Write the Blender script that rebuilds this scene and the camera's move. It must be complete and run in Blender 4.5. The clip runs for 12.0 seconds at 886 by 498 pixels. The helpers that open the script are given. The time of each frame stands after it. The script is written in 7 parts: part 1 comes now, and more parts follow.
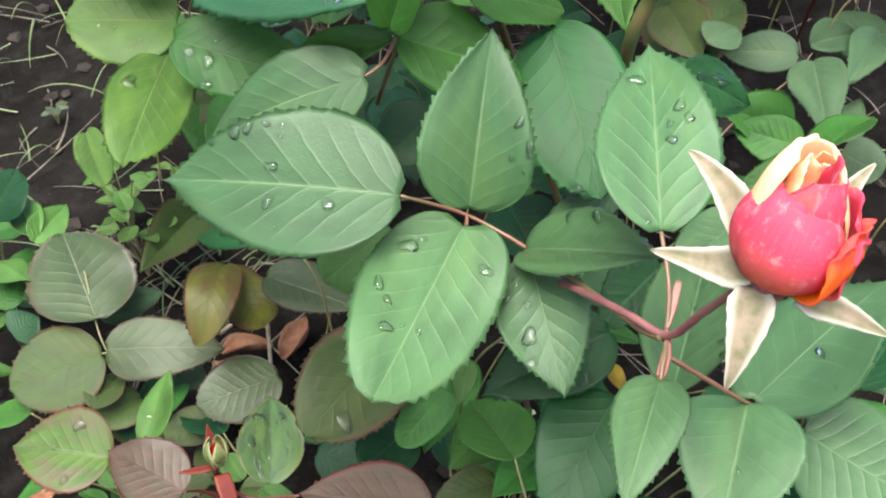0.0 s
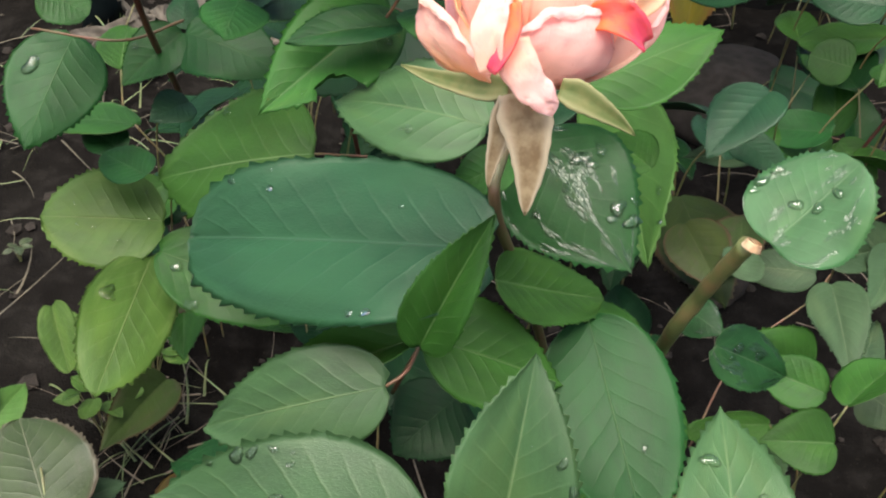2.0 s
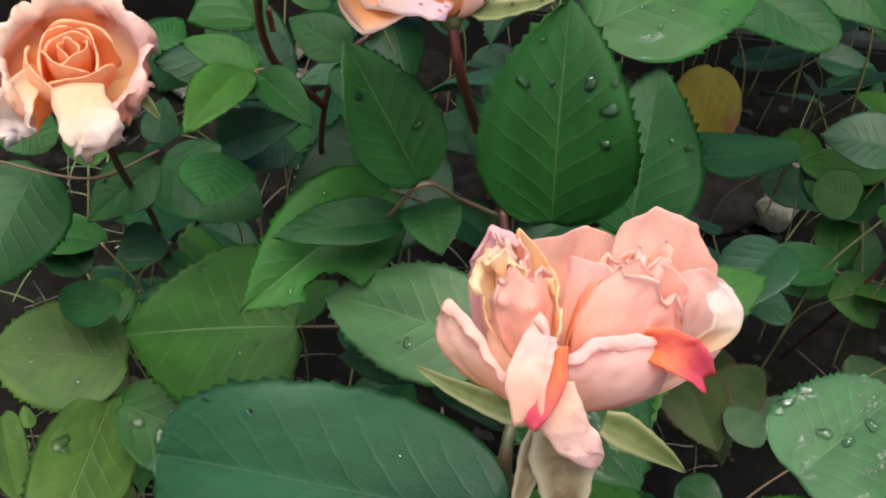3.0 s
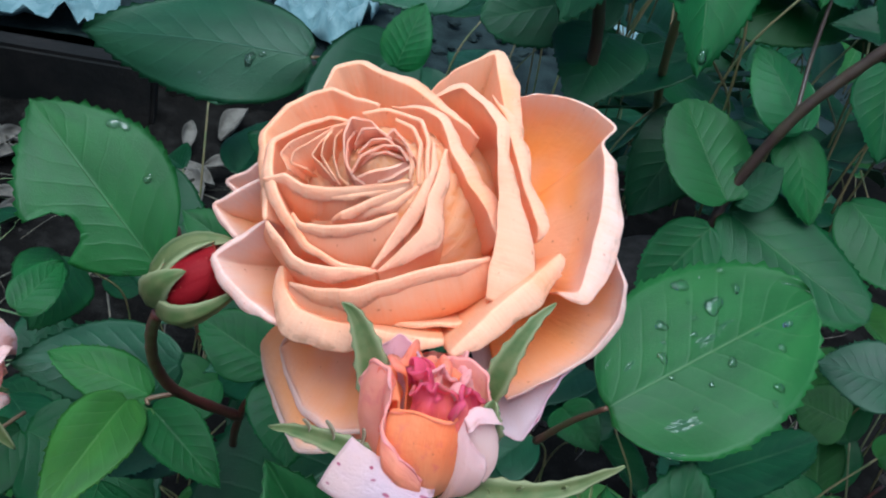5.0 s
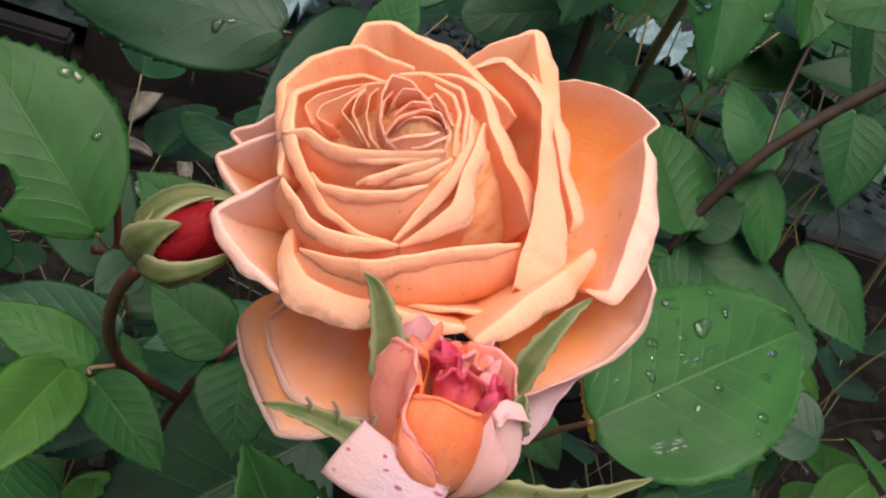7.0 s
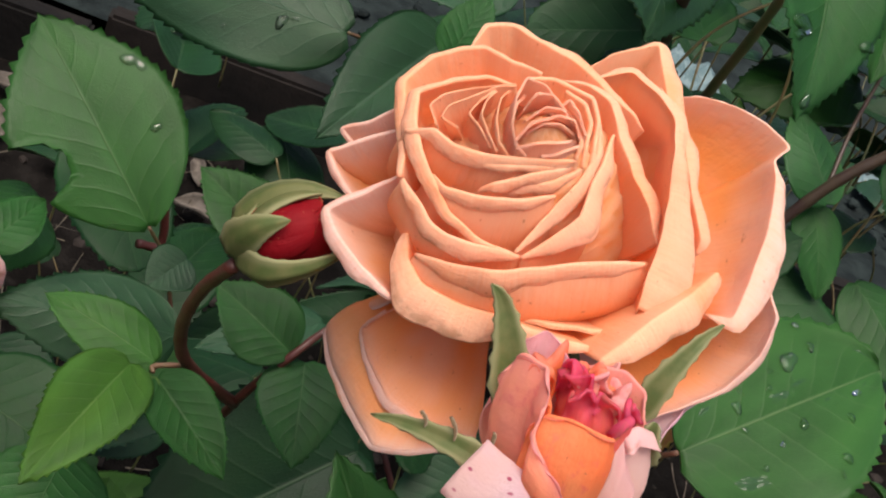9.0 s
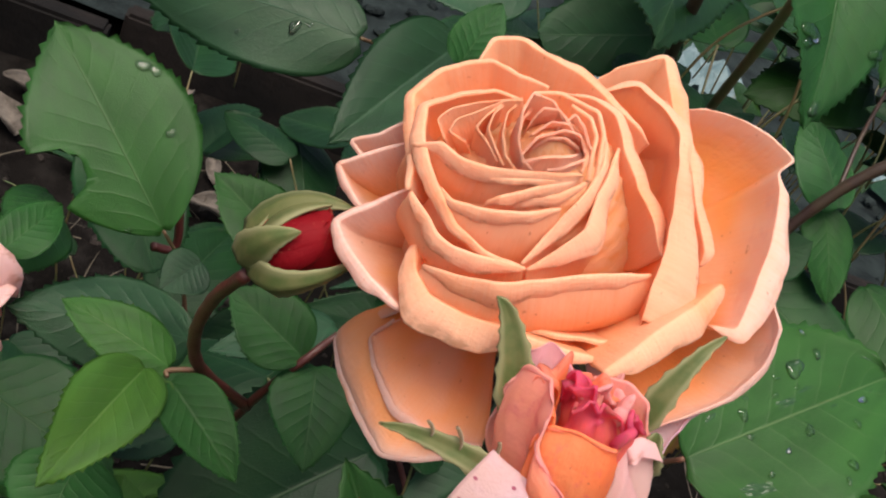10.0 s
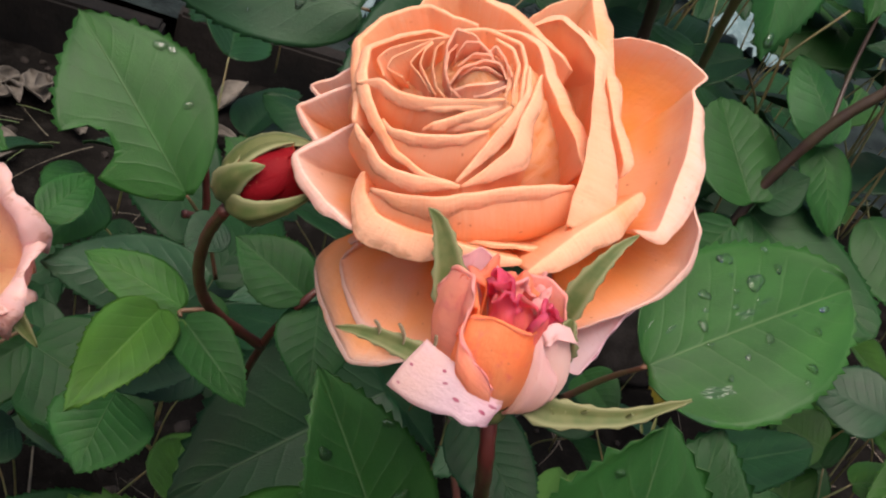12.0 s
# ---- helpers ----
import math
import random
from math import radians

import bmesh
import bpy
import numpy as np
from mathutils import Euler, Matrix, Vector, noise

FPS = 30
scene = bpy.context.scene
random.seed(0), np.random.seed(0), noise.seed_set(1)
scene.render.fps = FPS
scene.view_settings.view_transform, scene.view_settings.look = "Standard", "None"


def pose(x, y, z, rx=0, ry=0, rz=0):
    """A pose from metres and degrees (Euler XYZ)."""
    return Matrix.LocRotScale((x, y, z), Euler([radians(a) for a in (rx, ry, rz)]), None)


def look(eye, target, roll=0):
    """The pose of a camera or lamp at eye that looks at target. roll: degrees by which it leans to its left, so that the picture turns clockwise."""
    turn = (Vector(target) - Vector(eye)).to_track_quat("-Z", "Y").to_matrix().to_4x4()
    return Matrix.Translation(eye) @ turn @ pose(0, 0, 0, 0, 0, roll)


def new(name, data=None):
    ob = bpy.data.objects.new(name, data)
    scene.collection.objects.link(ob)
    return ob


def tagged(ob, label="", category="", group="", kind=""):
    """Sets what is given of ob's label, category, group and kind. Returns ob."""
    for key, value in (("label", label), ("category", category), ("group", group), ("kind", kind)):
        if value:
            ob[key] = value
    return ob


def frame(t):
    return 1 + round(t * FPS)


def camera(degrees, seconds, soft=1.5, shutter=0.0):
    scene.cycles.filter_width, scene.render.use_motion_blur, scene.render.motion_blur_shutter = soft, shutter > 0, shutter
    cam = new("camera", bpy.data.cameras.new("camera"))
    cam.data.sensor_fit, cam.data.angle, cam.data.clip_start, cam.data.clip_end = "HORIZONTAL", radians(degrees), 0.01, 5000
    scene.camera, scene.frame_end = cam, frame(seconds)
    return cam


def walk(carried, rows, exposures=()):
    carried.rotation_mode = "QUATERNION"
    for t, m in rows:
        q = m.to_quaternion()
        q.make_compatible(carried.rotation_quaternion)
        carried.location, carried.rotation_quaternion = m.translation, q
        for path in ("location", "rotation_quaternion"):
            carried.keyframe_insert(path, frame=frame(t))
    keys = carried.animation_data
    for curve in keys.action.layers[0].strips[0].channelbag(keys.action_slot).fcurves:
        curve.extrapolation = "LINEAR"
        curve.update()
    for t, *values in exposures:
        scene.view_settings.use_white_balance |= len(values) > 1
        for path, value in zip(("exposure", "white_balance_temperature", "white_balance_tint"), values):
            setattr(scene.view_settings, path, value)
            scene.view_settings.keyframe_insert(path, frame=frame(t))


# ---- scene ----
cam = camera(45.92, 12.0, soft=2.1)
PATH = [
    (0.0, pose(0.0001, -0.0000, 0.5364, 46.39, 0.00, -0.01)),
    (0.5, pose(-0.0011, 0.0125, 0.5305, 46.03, -0.61, 0.50)),
    (1.0, pose(0.0038, 0.0220, 0.5308, 46.69, -0.86, 0.75)),
    (1.5, pose(-0.0153, 0.0496, 0.5502, 48.88, -2.01, 0.43)),
    (2.0, pose(-0.0241, 0.0820, 0.5683, 49.92, -3.70, -0.01)),
    (2.5, pose(-0.0352, 0.1114, 0.5860, 50.58, -5.37, -0.05)),
    (2.7, pose(-0.0361, 0.1269, 0.5946, 50.52, -6.08, -0.02)),
    (4.3, pose(-0.0535, 0.2457, 0.5951, 50.26, -10.12, 0.04)),
    (4.5, pose(-0.0535, 0.2635, 0.5998, 50.40, -10.79, -0.52)),
    (5.0, pose(-0.0521, 0.2757, 0.6145, 51.29, -12.03, -1.44)),
    (5.5, pose(-0.0588, 0.2809, 0.6126, 51.65, -13.21, -1.20)),
    (6.0, pose(-0.0655, 0.2909, 0.6012, 52.06, -17.09, -2.48)),
    (6.5, pose(-0.0745, 0.2880, 0.5964, 52.34, -19.33, -2.52)),
    (7.0, pose(-0.0713, 0.2829, 0.5937, 52.93, -20.80, -2.77)),
    (7.5, pose(-0.0768, 0.2835, 0.5944, 53.31, -21.23, -2.69)),
    (7.7, pose(-0.0818, 0.2839, 0.5916, 53.03, -21.47, -2.43)),
    (9.3, pose(-0.0886, 0.2919, 0.5801, 53.26, -24.17, -1.02)),
    (9.5, pose(-0.0852, 0.2932, 0.5824, 53.24, -23.95, -1.17)),
    (10.0, pose(-0.0890, 0.2886, 0.5842, 52.67, -23.60, -0.29)),
    (10.5, pose(-0.0837, 0.2837, 0.5914, 52.36, -22.79, 0.55)),
    (11.0, pose(-0.0769, 0.2858, 0.5948, 52.07, -21.50, 1.32)),
    (11.5, pose(-0.0690, 0.2758, 0.5997, 51.83, -19.74, 1.11)),
    (12.0, pose(-0.0691, 0.2645, 0.5963, 51.34, -18.69, 1.33)),
]
walk(cam, PATH, [(0, 2.3, 6500, 3), (1.0, 2.22, 6500, 3), (1.5, 2.28, 6700, 5), (2.0, 1.66, 6900, 4), (2.5, 1.30, 6800, -2), (4.5, 0.90, 5650, -4), (5.0, 0.90, 5000, -8), (5.5, 0.90, 5000, -8), (6.1, 0.88, 6500, 6), (9.5, 0.86, 7000, 11), (12, 0.86, 7000, 11)])

# ---- light: an overcast day ----
world = bpy.data.worlds.new("sky")
scene.world = world
world.use_nodes = True
wn = world.node_tree.nodes
sky = wn.new("ShaderNodeTexSky")
sky.sky_type = "NISHITA"
sky.sun_disc = False
sky.sun_elevation = radians(62)
sky.sun_rotation = radians(200)
sky.dust_density = 4.0
sky.air_density = 1.0
wn["Background"].inputs["Strength"].default_value = 0.088
world.node_tree.links.new(sky.outputs[0], wn["Background"].inputs["Color"])
sun = new("sun", bpy.data.lights.new("sun", "SUN"))
sun.data.energy = 2.55
sun.data.angle = radians(50)
sun.data.color = (1.0, 0.96, 0.90)
sun.matrix_basis = look((0, 0, 5), (0.3, 0.7, 0.0))


# ---- materials ----
def tree(name):
    m = bpy.data.materials.new(name)
    m.use_nodes = True
    m.node_tree.nodes.clear()
    return m, m.node_tree


class Net:
    """Short-hand for building node trees."""

    def __init__(self, nt):
        self.nt = nt

    def node(self, kind, **sets):
        n = self.nt.nodes.new(kind)
        for key, value in sets.items():
            n.inputs[key.replace("_", " ")].default_value = value
        return n

    def link(self, a, b):
        self.nt.links.new(a, b)

    def value(self, x, socket):
        if hasattr(x, "is_output"):
            self.link(x, socket)
        else:
            socket.default_value = x

    def math(self, op, a, b=0.0, c=0.0):
        n = self.nt.nodes.new("ShaderNodeMath")
        n.operation = op
        for x, s in zip((a, b, c), n.inputs):
            self.value(x, s)
        return n.outputs[0]

    def remap(self, x, a, b, c=0.0, d=1.0):
        n = self.nt.nodes.new("ShaderNodeMapRange")
        n.interpolation_type = "SMOOTHSTEP"
        for k, v in enumerate((x, a, b, c, d)):
            self.value(v, n.inputs[k])
        return n.outputs[0]

    def mix(self, f, a, b, mode="MIX"):
        n = self.nt.nodes.new("ShaderNodeMix")
        n.data_type, n.blend_type = "RGBA", mode
        self.value(f, n.inputs[0])
        for x, s in ((a, n.inputs[6]), (b, n.inputs[7])):
            self.value(x if hasattr(x, "is_output") else (*x, 1.0), s)
        return n.outputs[2]

    def noise(self, vec, scale, detail=3.0, rough=0.55, w=None):
        n = self.node("ShaderNodeTexNoise", Scale=scale, Detail=detail, Roughness=rough)
        n.noise_dimensions = "3D" if w is None else "4D"
        if vec is not None:
            self.link(vec, n.inputs["Vector"])
        if w is not None:
            self.link(w, n.inputs["W"])
        return n.outputs["Fac"]

    def bump(self, height, strength, distance):
        n = self.node("ShaderNodeBump", Strength=strength, Distance=distance)
        self.link(height, n.inputs["Height"])
        return n.outputs[0]


def finish(net, color, rough, normal=None, translucent=0.0, tint=None, metallic=0.0, spec=0.5, coat=None, coat_normal=None):
    p = net.node("ShaderNodeBsdfPrincipled")
    net.value(color if hasattr(color, "is_output") else (*color, 1.0), p.inputs["Base Color"])
    net.value(rough, p.inputs["Roughness"])
    p.inputs["Specular IOR Level"].default_value = spec
    p.inputs["Metallic"].default_value = metallic
    if coat is not None:
        net.link(coat, p.inputs["Coat Weight"])
        net.link(coat_normal, p.inputs["Coat Normal"])
        p.inputs["Coat Roughness"].default_value = 0.04
    if normal is not None:
        net.link(normal, p.inputs["Normal"])
    out = net.node("ShaderNodeOutputMaterial")
    last = p.outputs[0]
    if translucent:
        t = net.node("ShaderNodeBsdfTranslucent")
        net.value((tint if tint is not None else color) if hasattr(tint if tint is not None else color, "is_output") else (*(tint if tint is not None else color), 1.0), t.inputs["Color"])
        if normal is not None:
            net.link(normal, t.inputs["Normal"])
        mx = net.node("ShaderNodeMixShader")
        mx.inputs[0].default_value = translucent
        net.link(last, mx.inputs[1])
        net.link(t.outputs[0], mx.inputs[2])
        last = mx.outputs[0]
    net.link(last, out.inputs[0])


def leaf_material(name, base, vein, rough=0.42, patch=None, patch_at=0.6, wet=False, spots=0.0, spec=0.20, film_at=0.50, edge=None):
    """Rose leaf: midrib, side veins, quilting, pores, patches of another colour, a tinged margin."""
    base = tuple(c * k for c, k in zip(base, (0.78, 0.77, 0.66)))
    vein = tuple(c * 0.6 for c in vein)
    m, nt = tree(name)
    n = Net(nt)
    uv = n.node("ShaderNodeUVMap")
    sep = n.node("ShaderNodeSeparateXYZ")
    n.link(uv.outputs[0], sep.inputs[0])
    s, v = sep.outputs[0], sep.outputs[1]
    rnd = n.node("ShaderNodeObjectInfo").outputs["Random"]
    w = n.math("MULTIPLY", rnd, 40.0)
    av = n.math("ABSOLUTE", v)
    mid = n.remap(av, 0.004, 0.020, 1.0, 0.0)
    wob = n.noise(uv.outputs[0], 5.0, 2.0, 0.5, w)
    q = n.math("ADD", n.math("SUBTRACT", n.math("MULTIPLY", s, 8.5), n.math("MULTIPLY", n.math("POWER", av, 0.8), 2.3)), n.math("MULTIPLY", wob, 0.25))
    fr = n.math("ABSOLUTE", n.math("SUBTRACT", n.math("FRACT", q), 0.5))
    side = n.math("MULTIPLY", n.remap(fr, 0.40, 0.5), n.remap(av, 0.5, 0.95, 1.0, 0.15))
    soft = n.math("MULTIPLY", n.remap(fr, 0.12, 0.5), n.remap(av, 0.6, 1.0, 1.0, 0.1))
    net_ = n.node("ShaderNodeTexVoronoi", Scale=34.0)
    net_.feature = "DISTANCE_TO_EDGE"
    n.link(uv.outputs[0], net_.inputs["Vector"])
    mesh = n.remap(net_.outputs["Distance"], 0.0, 0.12, 1.0, 0.0)
    big = n.noise(uv.outputs[0], 2.2, 3.0, 0.6, w)
    fine = n.noise(uv.outputs[0], 60.0, 2.0, 0.6, w)
    col = n.mix(n.remap(big, 0.3, 0.7), tuple(c * 0.78 for c in base), tuple(min(1, c * 1.25) for c in base))
    col = n.mix(n.math("MULTIPLY", fine, 0.25), col, tuple(c * 0.6 for c in base))
    hue = n.node("ShaderNodeHueSaturation")
    n.link(col, hue.inputs["Color"])
    n.link(n.math("ADD", n.math("MULTIPLY", rnd, 0.024), 0.488), hue.inputs["Hue"])
    n.link(n.math("ADD", n.math("MULTIPLY", n.math("FRACT", n.math("MULTIPLY", rnd, 7.3)), 0.4), 0.8), hue.inputs["Value"])
    col = hue.outputs[0]
    if patch:
        pn = n.noise(uv.outputs[0], 3.2, 4.0, 0.65, w)
        col = n.mix(n.remap(n.math("ADD", pn, n.math("MULTIPLY", av, 0.12)), patch_at, patch_at + 0.22), col, patch)
    if spots:
        sn = n.noise(uv.outputs[0], 14.0, 2.0, 0.7, w)
        col = n.mix(n.math("MULTIPLY", n.remap(sn, 0.68, 0.76), spots), col, (0.06, 0.035, 0.015))
    if edge:
        col = n.mix(n.math("MULTIPLY", n.remap(n.math("ADD", av, n.math("MULTIPLY", big, 0.3)), 1.02, 1.14), 0.75), col, edge)
    # thin yellowish bloom and darker wet clouds across the blade
    cloud = n.noise(uv.outputs[0], 1.4, 2.0, 0.5, n.math("ADD", w, 9.0))
    col = n.mix(n.math("MULTIPLY", n.remap(cloud, 0.50, 0.72), 0.35), col, tuple(c * k for c, k in zip(base, (2.0, 1.5, 1.3))))
    col = n.mix(n.math("MULTIPLY", side, 0.10), col, vein)
    col = n.mix(n.math("MULTIPLY", mesh, 0.05), col, vein)
    col = n.mix(n.math("MULTIPLY", mid, 0.55), col, vein)
    relief = n.math("SUBTRACT", n.math("MULTIPLY", fine, 0.09), n.math("ADD", n.math("ADD", n.math("MULTIPLY", side, 0.22), n.math("MULTIPLY", soft, 0.20)), n.math("ADD", n.math("MULTIPLY", mid, 0.8), n.math("MULTIPLY", mesh, 0.09))))
    bmp = n.bump(relief, 0.2 if wet else 0.38, 0.0010)
    rr = n.math("ADD", n.math("MULTIPLY", big, 0.22), rough - 0.11)
    film = ripple = None
    if wet:
        film = n.remap(n.noise(uv.outputs[0], 4.2, 2.0, 0.5, w), film_at, film_at + 0.05)
        ripple = n.bump(n.noise(uv.outputs[0], 11.0, 2.0, 0.5, w), 0.6, 0.004)
        col = n.mix(n.math("MULTIPLY", film, 0.40), col, tuple(c * 0.4 for c in base))
    finish(n, col, rr, bmp, translucent=0.16, tint=tuple(min(1, c * k) for c, k in zip(base, (2.2, 2.2, 1.0))), spec=spec, coat=film, coat_normal=ripple)
    return m


LEAF = {
    "mid": leaf_material("leaf_green", (0.030, 0.104, 0.019), (0.20, 0.30, 0.13)),
    "sage": leaf_material("leaf_sage", (0.046, 0.106, 0.046), (0.24, 0.33, 0.16), 0.42, spec=0.36),
    # deep, dark: shade below the bloom and among leaves, put into the green
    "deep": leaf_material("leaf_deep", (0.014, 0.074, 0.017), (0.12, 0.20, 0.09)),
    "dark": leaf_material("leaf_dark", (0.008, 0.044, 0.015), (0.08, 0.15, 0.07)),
    "blue": leaf_material("leaf_bluish", (0.016, 0.064, 0.032), (0.07, 0.15, 0.09), spec=0.32),
    "wet": leaf_material("leaf_wet", (0.014, 0.062, 0.018), (0.16, 0.26, 0.13), 0.40, wet=True, spec=0.16, film_at=0.54),
    "mint": leaf_material("leaf_mint", (0.050, 0.140, 0.066), (0.18, 0.30, 0.16), 0.42, wet=True, spec=0.18, film_at=0.57),
    "rainy": leaf_material("leaf_rain_wet", (0.022, 0.108, 0.026), (0.16, 0.26, 0.11), wet=True, film_at=0.64),
    "lit": leaf_material("leaf_light", (0.036, 0.115, 0.018), (0.18, 0.30, 0.10)),
    "fresh": leaf_material("leaf_fresh", (0.056, 0.128, 0.032), (0.22, 0.32, 0.12)),
    "lime": leaf_material("leaf_lime", (0.054, 0.122, 0.026), (0.24, 0.28, 0.12), patch=(0.072, 0.118, 0.030), patch_at=0.58),
    "olive": leaf_material("leaf_olive", (0.033, 0.056, 0.015), (0.12, 0.13, 0.06), 0.48, patch=(0.044, 0.044, 0.022), patch_at=0.56, spots=0.35, edge=(0.060, 0.030, 0.020)),
    "pale": leaf_material("leaf_dull", (0.036, 0.058, 0.024), (0.30, 0.30, 0.22), 0.36, patch=(0.050, 0.052, 0.034), patch_at=0.58, spec=0.34, edge=(0.060, 0.038, 0.028)),
    "grey": leaf_material("leaf_greyish", (0.045, 0.085, 0.048), (0.20, 0.24, 0.15), 0.5),
    "bronze": leaf_material("leaf_bronze", (0.058, 0.037, 0.028), (0.035, 0.010, 0.010), 0.38, patch=(0.040, 0.046, 0.024), patch_at=0.58, edge=(0.065, 0.014, 0.014), spec=0.34),
    "withered": leaf_material("leaf_withered", (0.080, 0.088, 0.012), (0.05, 0.07, 0.015), 0.42, patch=(0.060, 0.030, 0.014), patch_at=0.50, spots=0.6, edge=(0.060, 0.024, 0.012), spec=0.3),
    "blushed": leaf_material("leaf_blushed", (0.044, 0.092, 0.014), (0.06, 0.025, 0.018), 0.36, patch=(0.066, 0.056, 0.026), patch_at=0.47, edge=(0.085, 0.024, 0.018), spec=0.35),
    "dewy": leaf_material("leaf_dewy", (0.060, 0.105, 0.038), (0.05, 0.03, 0.015), 0.34, wet=True, spec=0.4, film_at=0.50, edge=(0.10, 0.09, 0.03)),
    "lush": leaf_material("leaf_lush", (0.016, 0.086, 0.019), (0.12, 0.21, 0.09), spec=0.22),
    "yellow": leaf_material("leaf_yellow", (0.240, 0.190, 0.020), (0.36, 0.30, 0.10), 0.45, patch=(0.14, 0.045, 0.02), patch_at=0.56, spots=0.4),
}


def stem_material(name, a, b, rough=0.45):
    m, nt = tree(name)
    n = Net(nt)
    pos = n.node("ShaderNodeNewGeometry").outputs["Position"]
    big = n.noise(pos, 90.0, 4.0, 0.6)
    fine = n.noise(pos, 900.0, 2.0, 0.5)
    col = n.mix(n.remap(big, 0.35, 0.65), a, b)
    finish(n, col, rough, n.bump(fine, 0.25, 0.0004), translucent=0.0)
    return m


m_stalk = stem_material("stalk_reddish", (0.135, 0.055, 0.036), (0.105, 0.085, 0.038))
m_stipule = stem_material("stipule_red", (0.19, 0.036, 0.030), (0.16, 0.060, 0.042))
m_stalk_green = stem_material("stalk_green", (0.11, 0.13, 0.05), (0.15, 0.12, 0.065))
m_cane_red = stem_material("cane_red", (0.070, 0.011, 0.010), (0.075, 0.020, 0.014))
m_cane_crimson = stem_material("cane_crimson", (0.095, 0.010, 0.010), (0.070, 0.016, 0.013))
m_cane_plum = stem_material("cane_plum", (0.125, 0.035, 0.045), (0.17, 0.065, 0.062))
m_cane_dark = stem_material("cane_dark", (0.030, 0.013, 0.011), (0.046, 0.029, 0.017))
m_cane_green = stem_material("cane_green", (0.085, 0.10, 0.035), (0.14, 0.10, 0.045))
m_cane_old = stem_material("cane_old", (0.10, 0.055, 0.03), (0.08, 0.075, 0.03))
m_straw = stem_material("straw", (0.11, 0.09, 0.062), (0.045, 0.036, 0.026), 0.7)
m_twig = stem_material("twig_dry", (0.16, 0.125, 0.098), (0.075, 0.055, 0.04), 0.75)
m_pith = stem_material("pith", (0.55, 0.42, 0.28), (0.30, 0.14, 0.07), 0.7)


def petal_material(name, base, mid, rim, fleck=None, fleck_amount=0.0, rim_at=0.80, rim_w=0.2, mid_at=(0.10, 0.62), dots=False, thin=0.62):
    """Rose petal: pigment runs from the claw to the rim, fine ribs along it, flecks and bruised margin."""
    m, nt = tree(name)
    n = Net(nt)
    uv = n.node("ShaderNodeUVMap")
    sep = n.node("ShaderNodeSeparateXYZ")
    n.link(uv.outputs[0], sep.inputs[0])
    rnd = n.node("ShaderNodeObjectInfo").outputs["Random"]
    w = n.math("MULTIPLY", rnd, 30.0)
    wob = n.math("SUBTRACT", n.noise(uv.outputs[0], 3.0, 3.0, 0.6, w), 0.5)
    s = n.math("ADD", sep.outputs[0], n.math("MULTIPLY", wob, 0.22))
    rib = n.node("ShaderNodeMapping")
    rib.inputs["Scale"].default_value = (1.2, 26.0, 1.0)
    n.link(uv.outputs[0], rib.inputs["Vector"])
    ribs = n.noise(rib.outputs[0], 3.0, 3.0, 0.6, w)
    crepe = n.noise(uv.outputs[0], 22.0, 4.0, 0.6, w)
    col = n.mix(n.remap(s, *mid_at), base, mid)
    col = n.mix(n.remap(s, rim_at - rim_w, rim_at + rim_w * 0.9), col, rim)
    col = n.mix(n.math("MULTIPLY", n.remap(ribs, 0.35, 0.75), 0.20), col, base)
    if fleck:
        sp = n.noise(uv.outputs[0], 9.0, 4.0, 0.7, w)
        col = n.mix(n.math("MULTIPLY", n.remap(sp, 0.60 - fleck_amount * 0.16, 0.72 - fleck_amount * 0.1), fleck_amount), col, fleck)
    if dots:
        vo = n.node("ShaderNodeTexVoronoi", Scale=5.0)
        n.link(uv.outputs[0], vo.inputs["Vector"])
        big = n.remap(n.noise(uv.outputs[0], 3.0, 1.0, 0.5, w), 0.30, 0.60, 0.03, 0.20)
        col = n.mix(n.remap(n.math("SUBTRACT", vo.outputs["Distance"], big), 0.0, 0.06, 0.9, 0.0), col, (0.45, 0.03, 0.12))
    # soft pale and deep patches over the blade, pin-point bruises, a browned margin
    patch = n.noise(uv.outputs[0], 2.2, 2.0, 0.5, n.math("ADD", w, 11.0))
    col = n.mix(n.math("MULTIPLY", n.remap(patch, 0.48, 0.70), 0.38), col, rim)
    col = n.mix(n.math("MULTIPLY", n.remap(patch, 0.48, 0.28), 0.35), col, base)
    pin = n.noise(uv.outputs[0], 26.0, 2.0, 0.5, n.math("ADD", w, 5.0))
    col = n.mix(n.math("MULTIPLY", n.remap(pin, 0.68, 0.74), 0.6), col, (0.55, 0.20, 0.10))
    brown = n.math("MULTIPLY", n.remap(sep.outputs[0], 0.90, 0.985), n.remap(n.noise(uv.outputs[0], 9.0, 4.0, 0.65, w), 0.50, 0.62))
    col = n.mix(n.math("MULTIPLY", brown, 0.5), col, (0.45, 0.21, 0.10))
    fold = n.noise(uv.outputs[0], 7.0, 3.0, 0.6, n.math("ADD", w, 3.0))
    h = n.math("ADD", n.math("ADD", n.math("MULTIPLY", ribs, 0.22), n.math("MULTIPLY", crepe, 0.5)), n.math("MULTIPLY", fold, 0.8))
    finish(n, col, 0.52, n.bump(h, 0.42, 0.0008), translucent=thin, tint=n.mix(0.15, col, rim), spec=0.16)
    return m


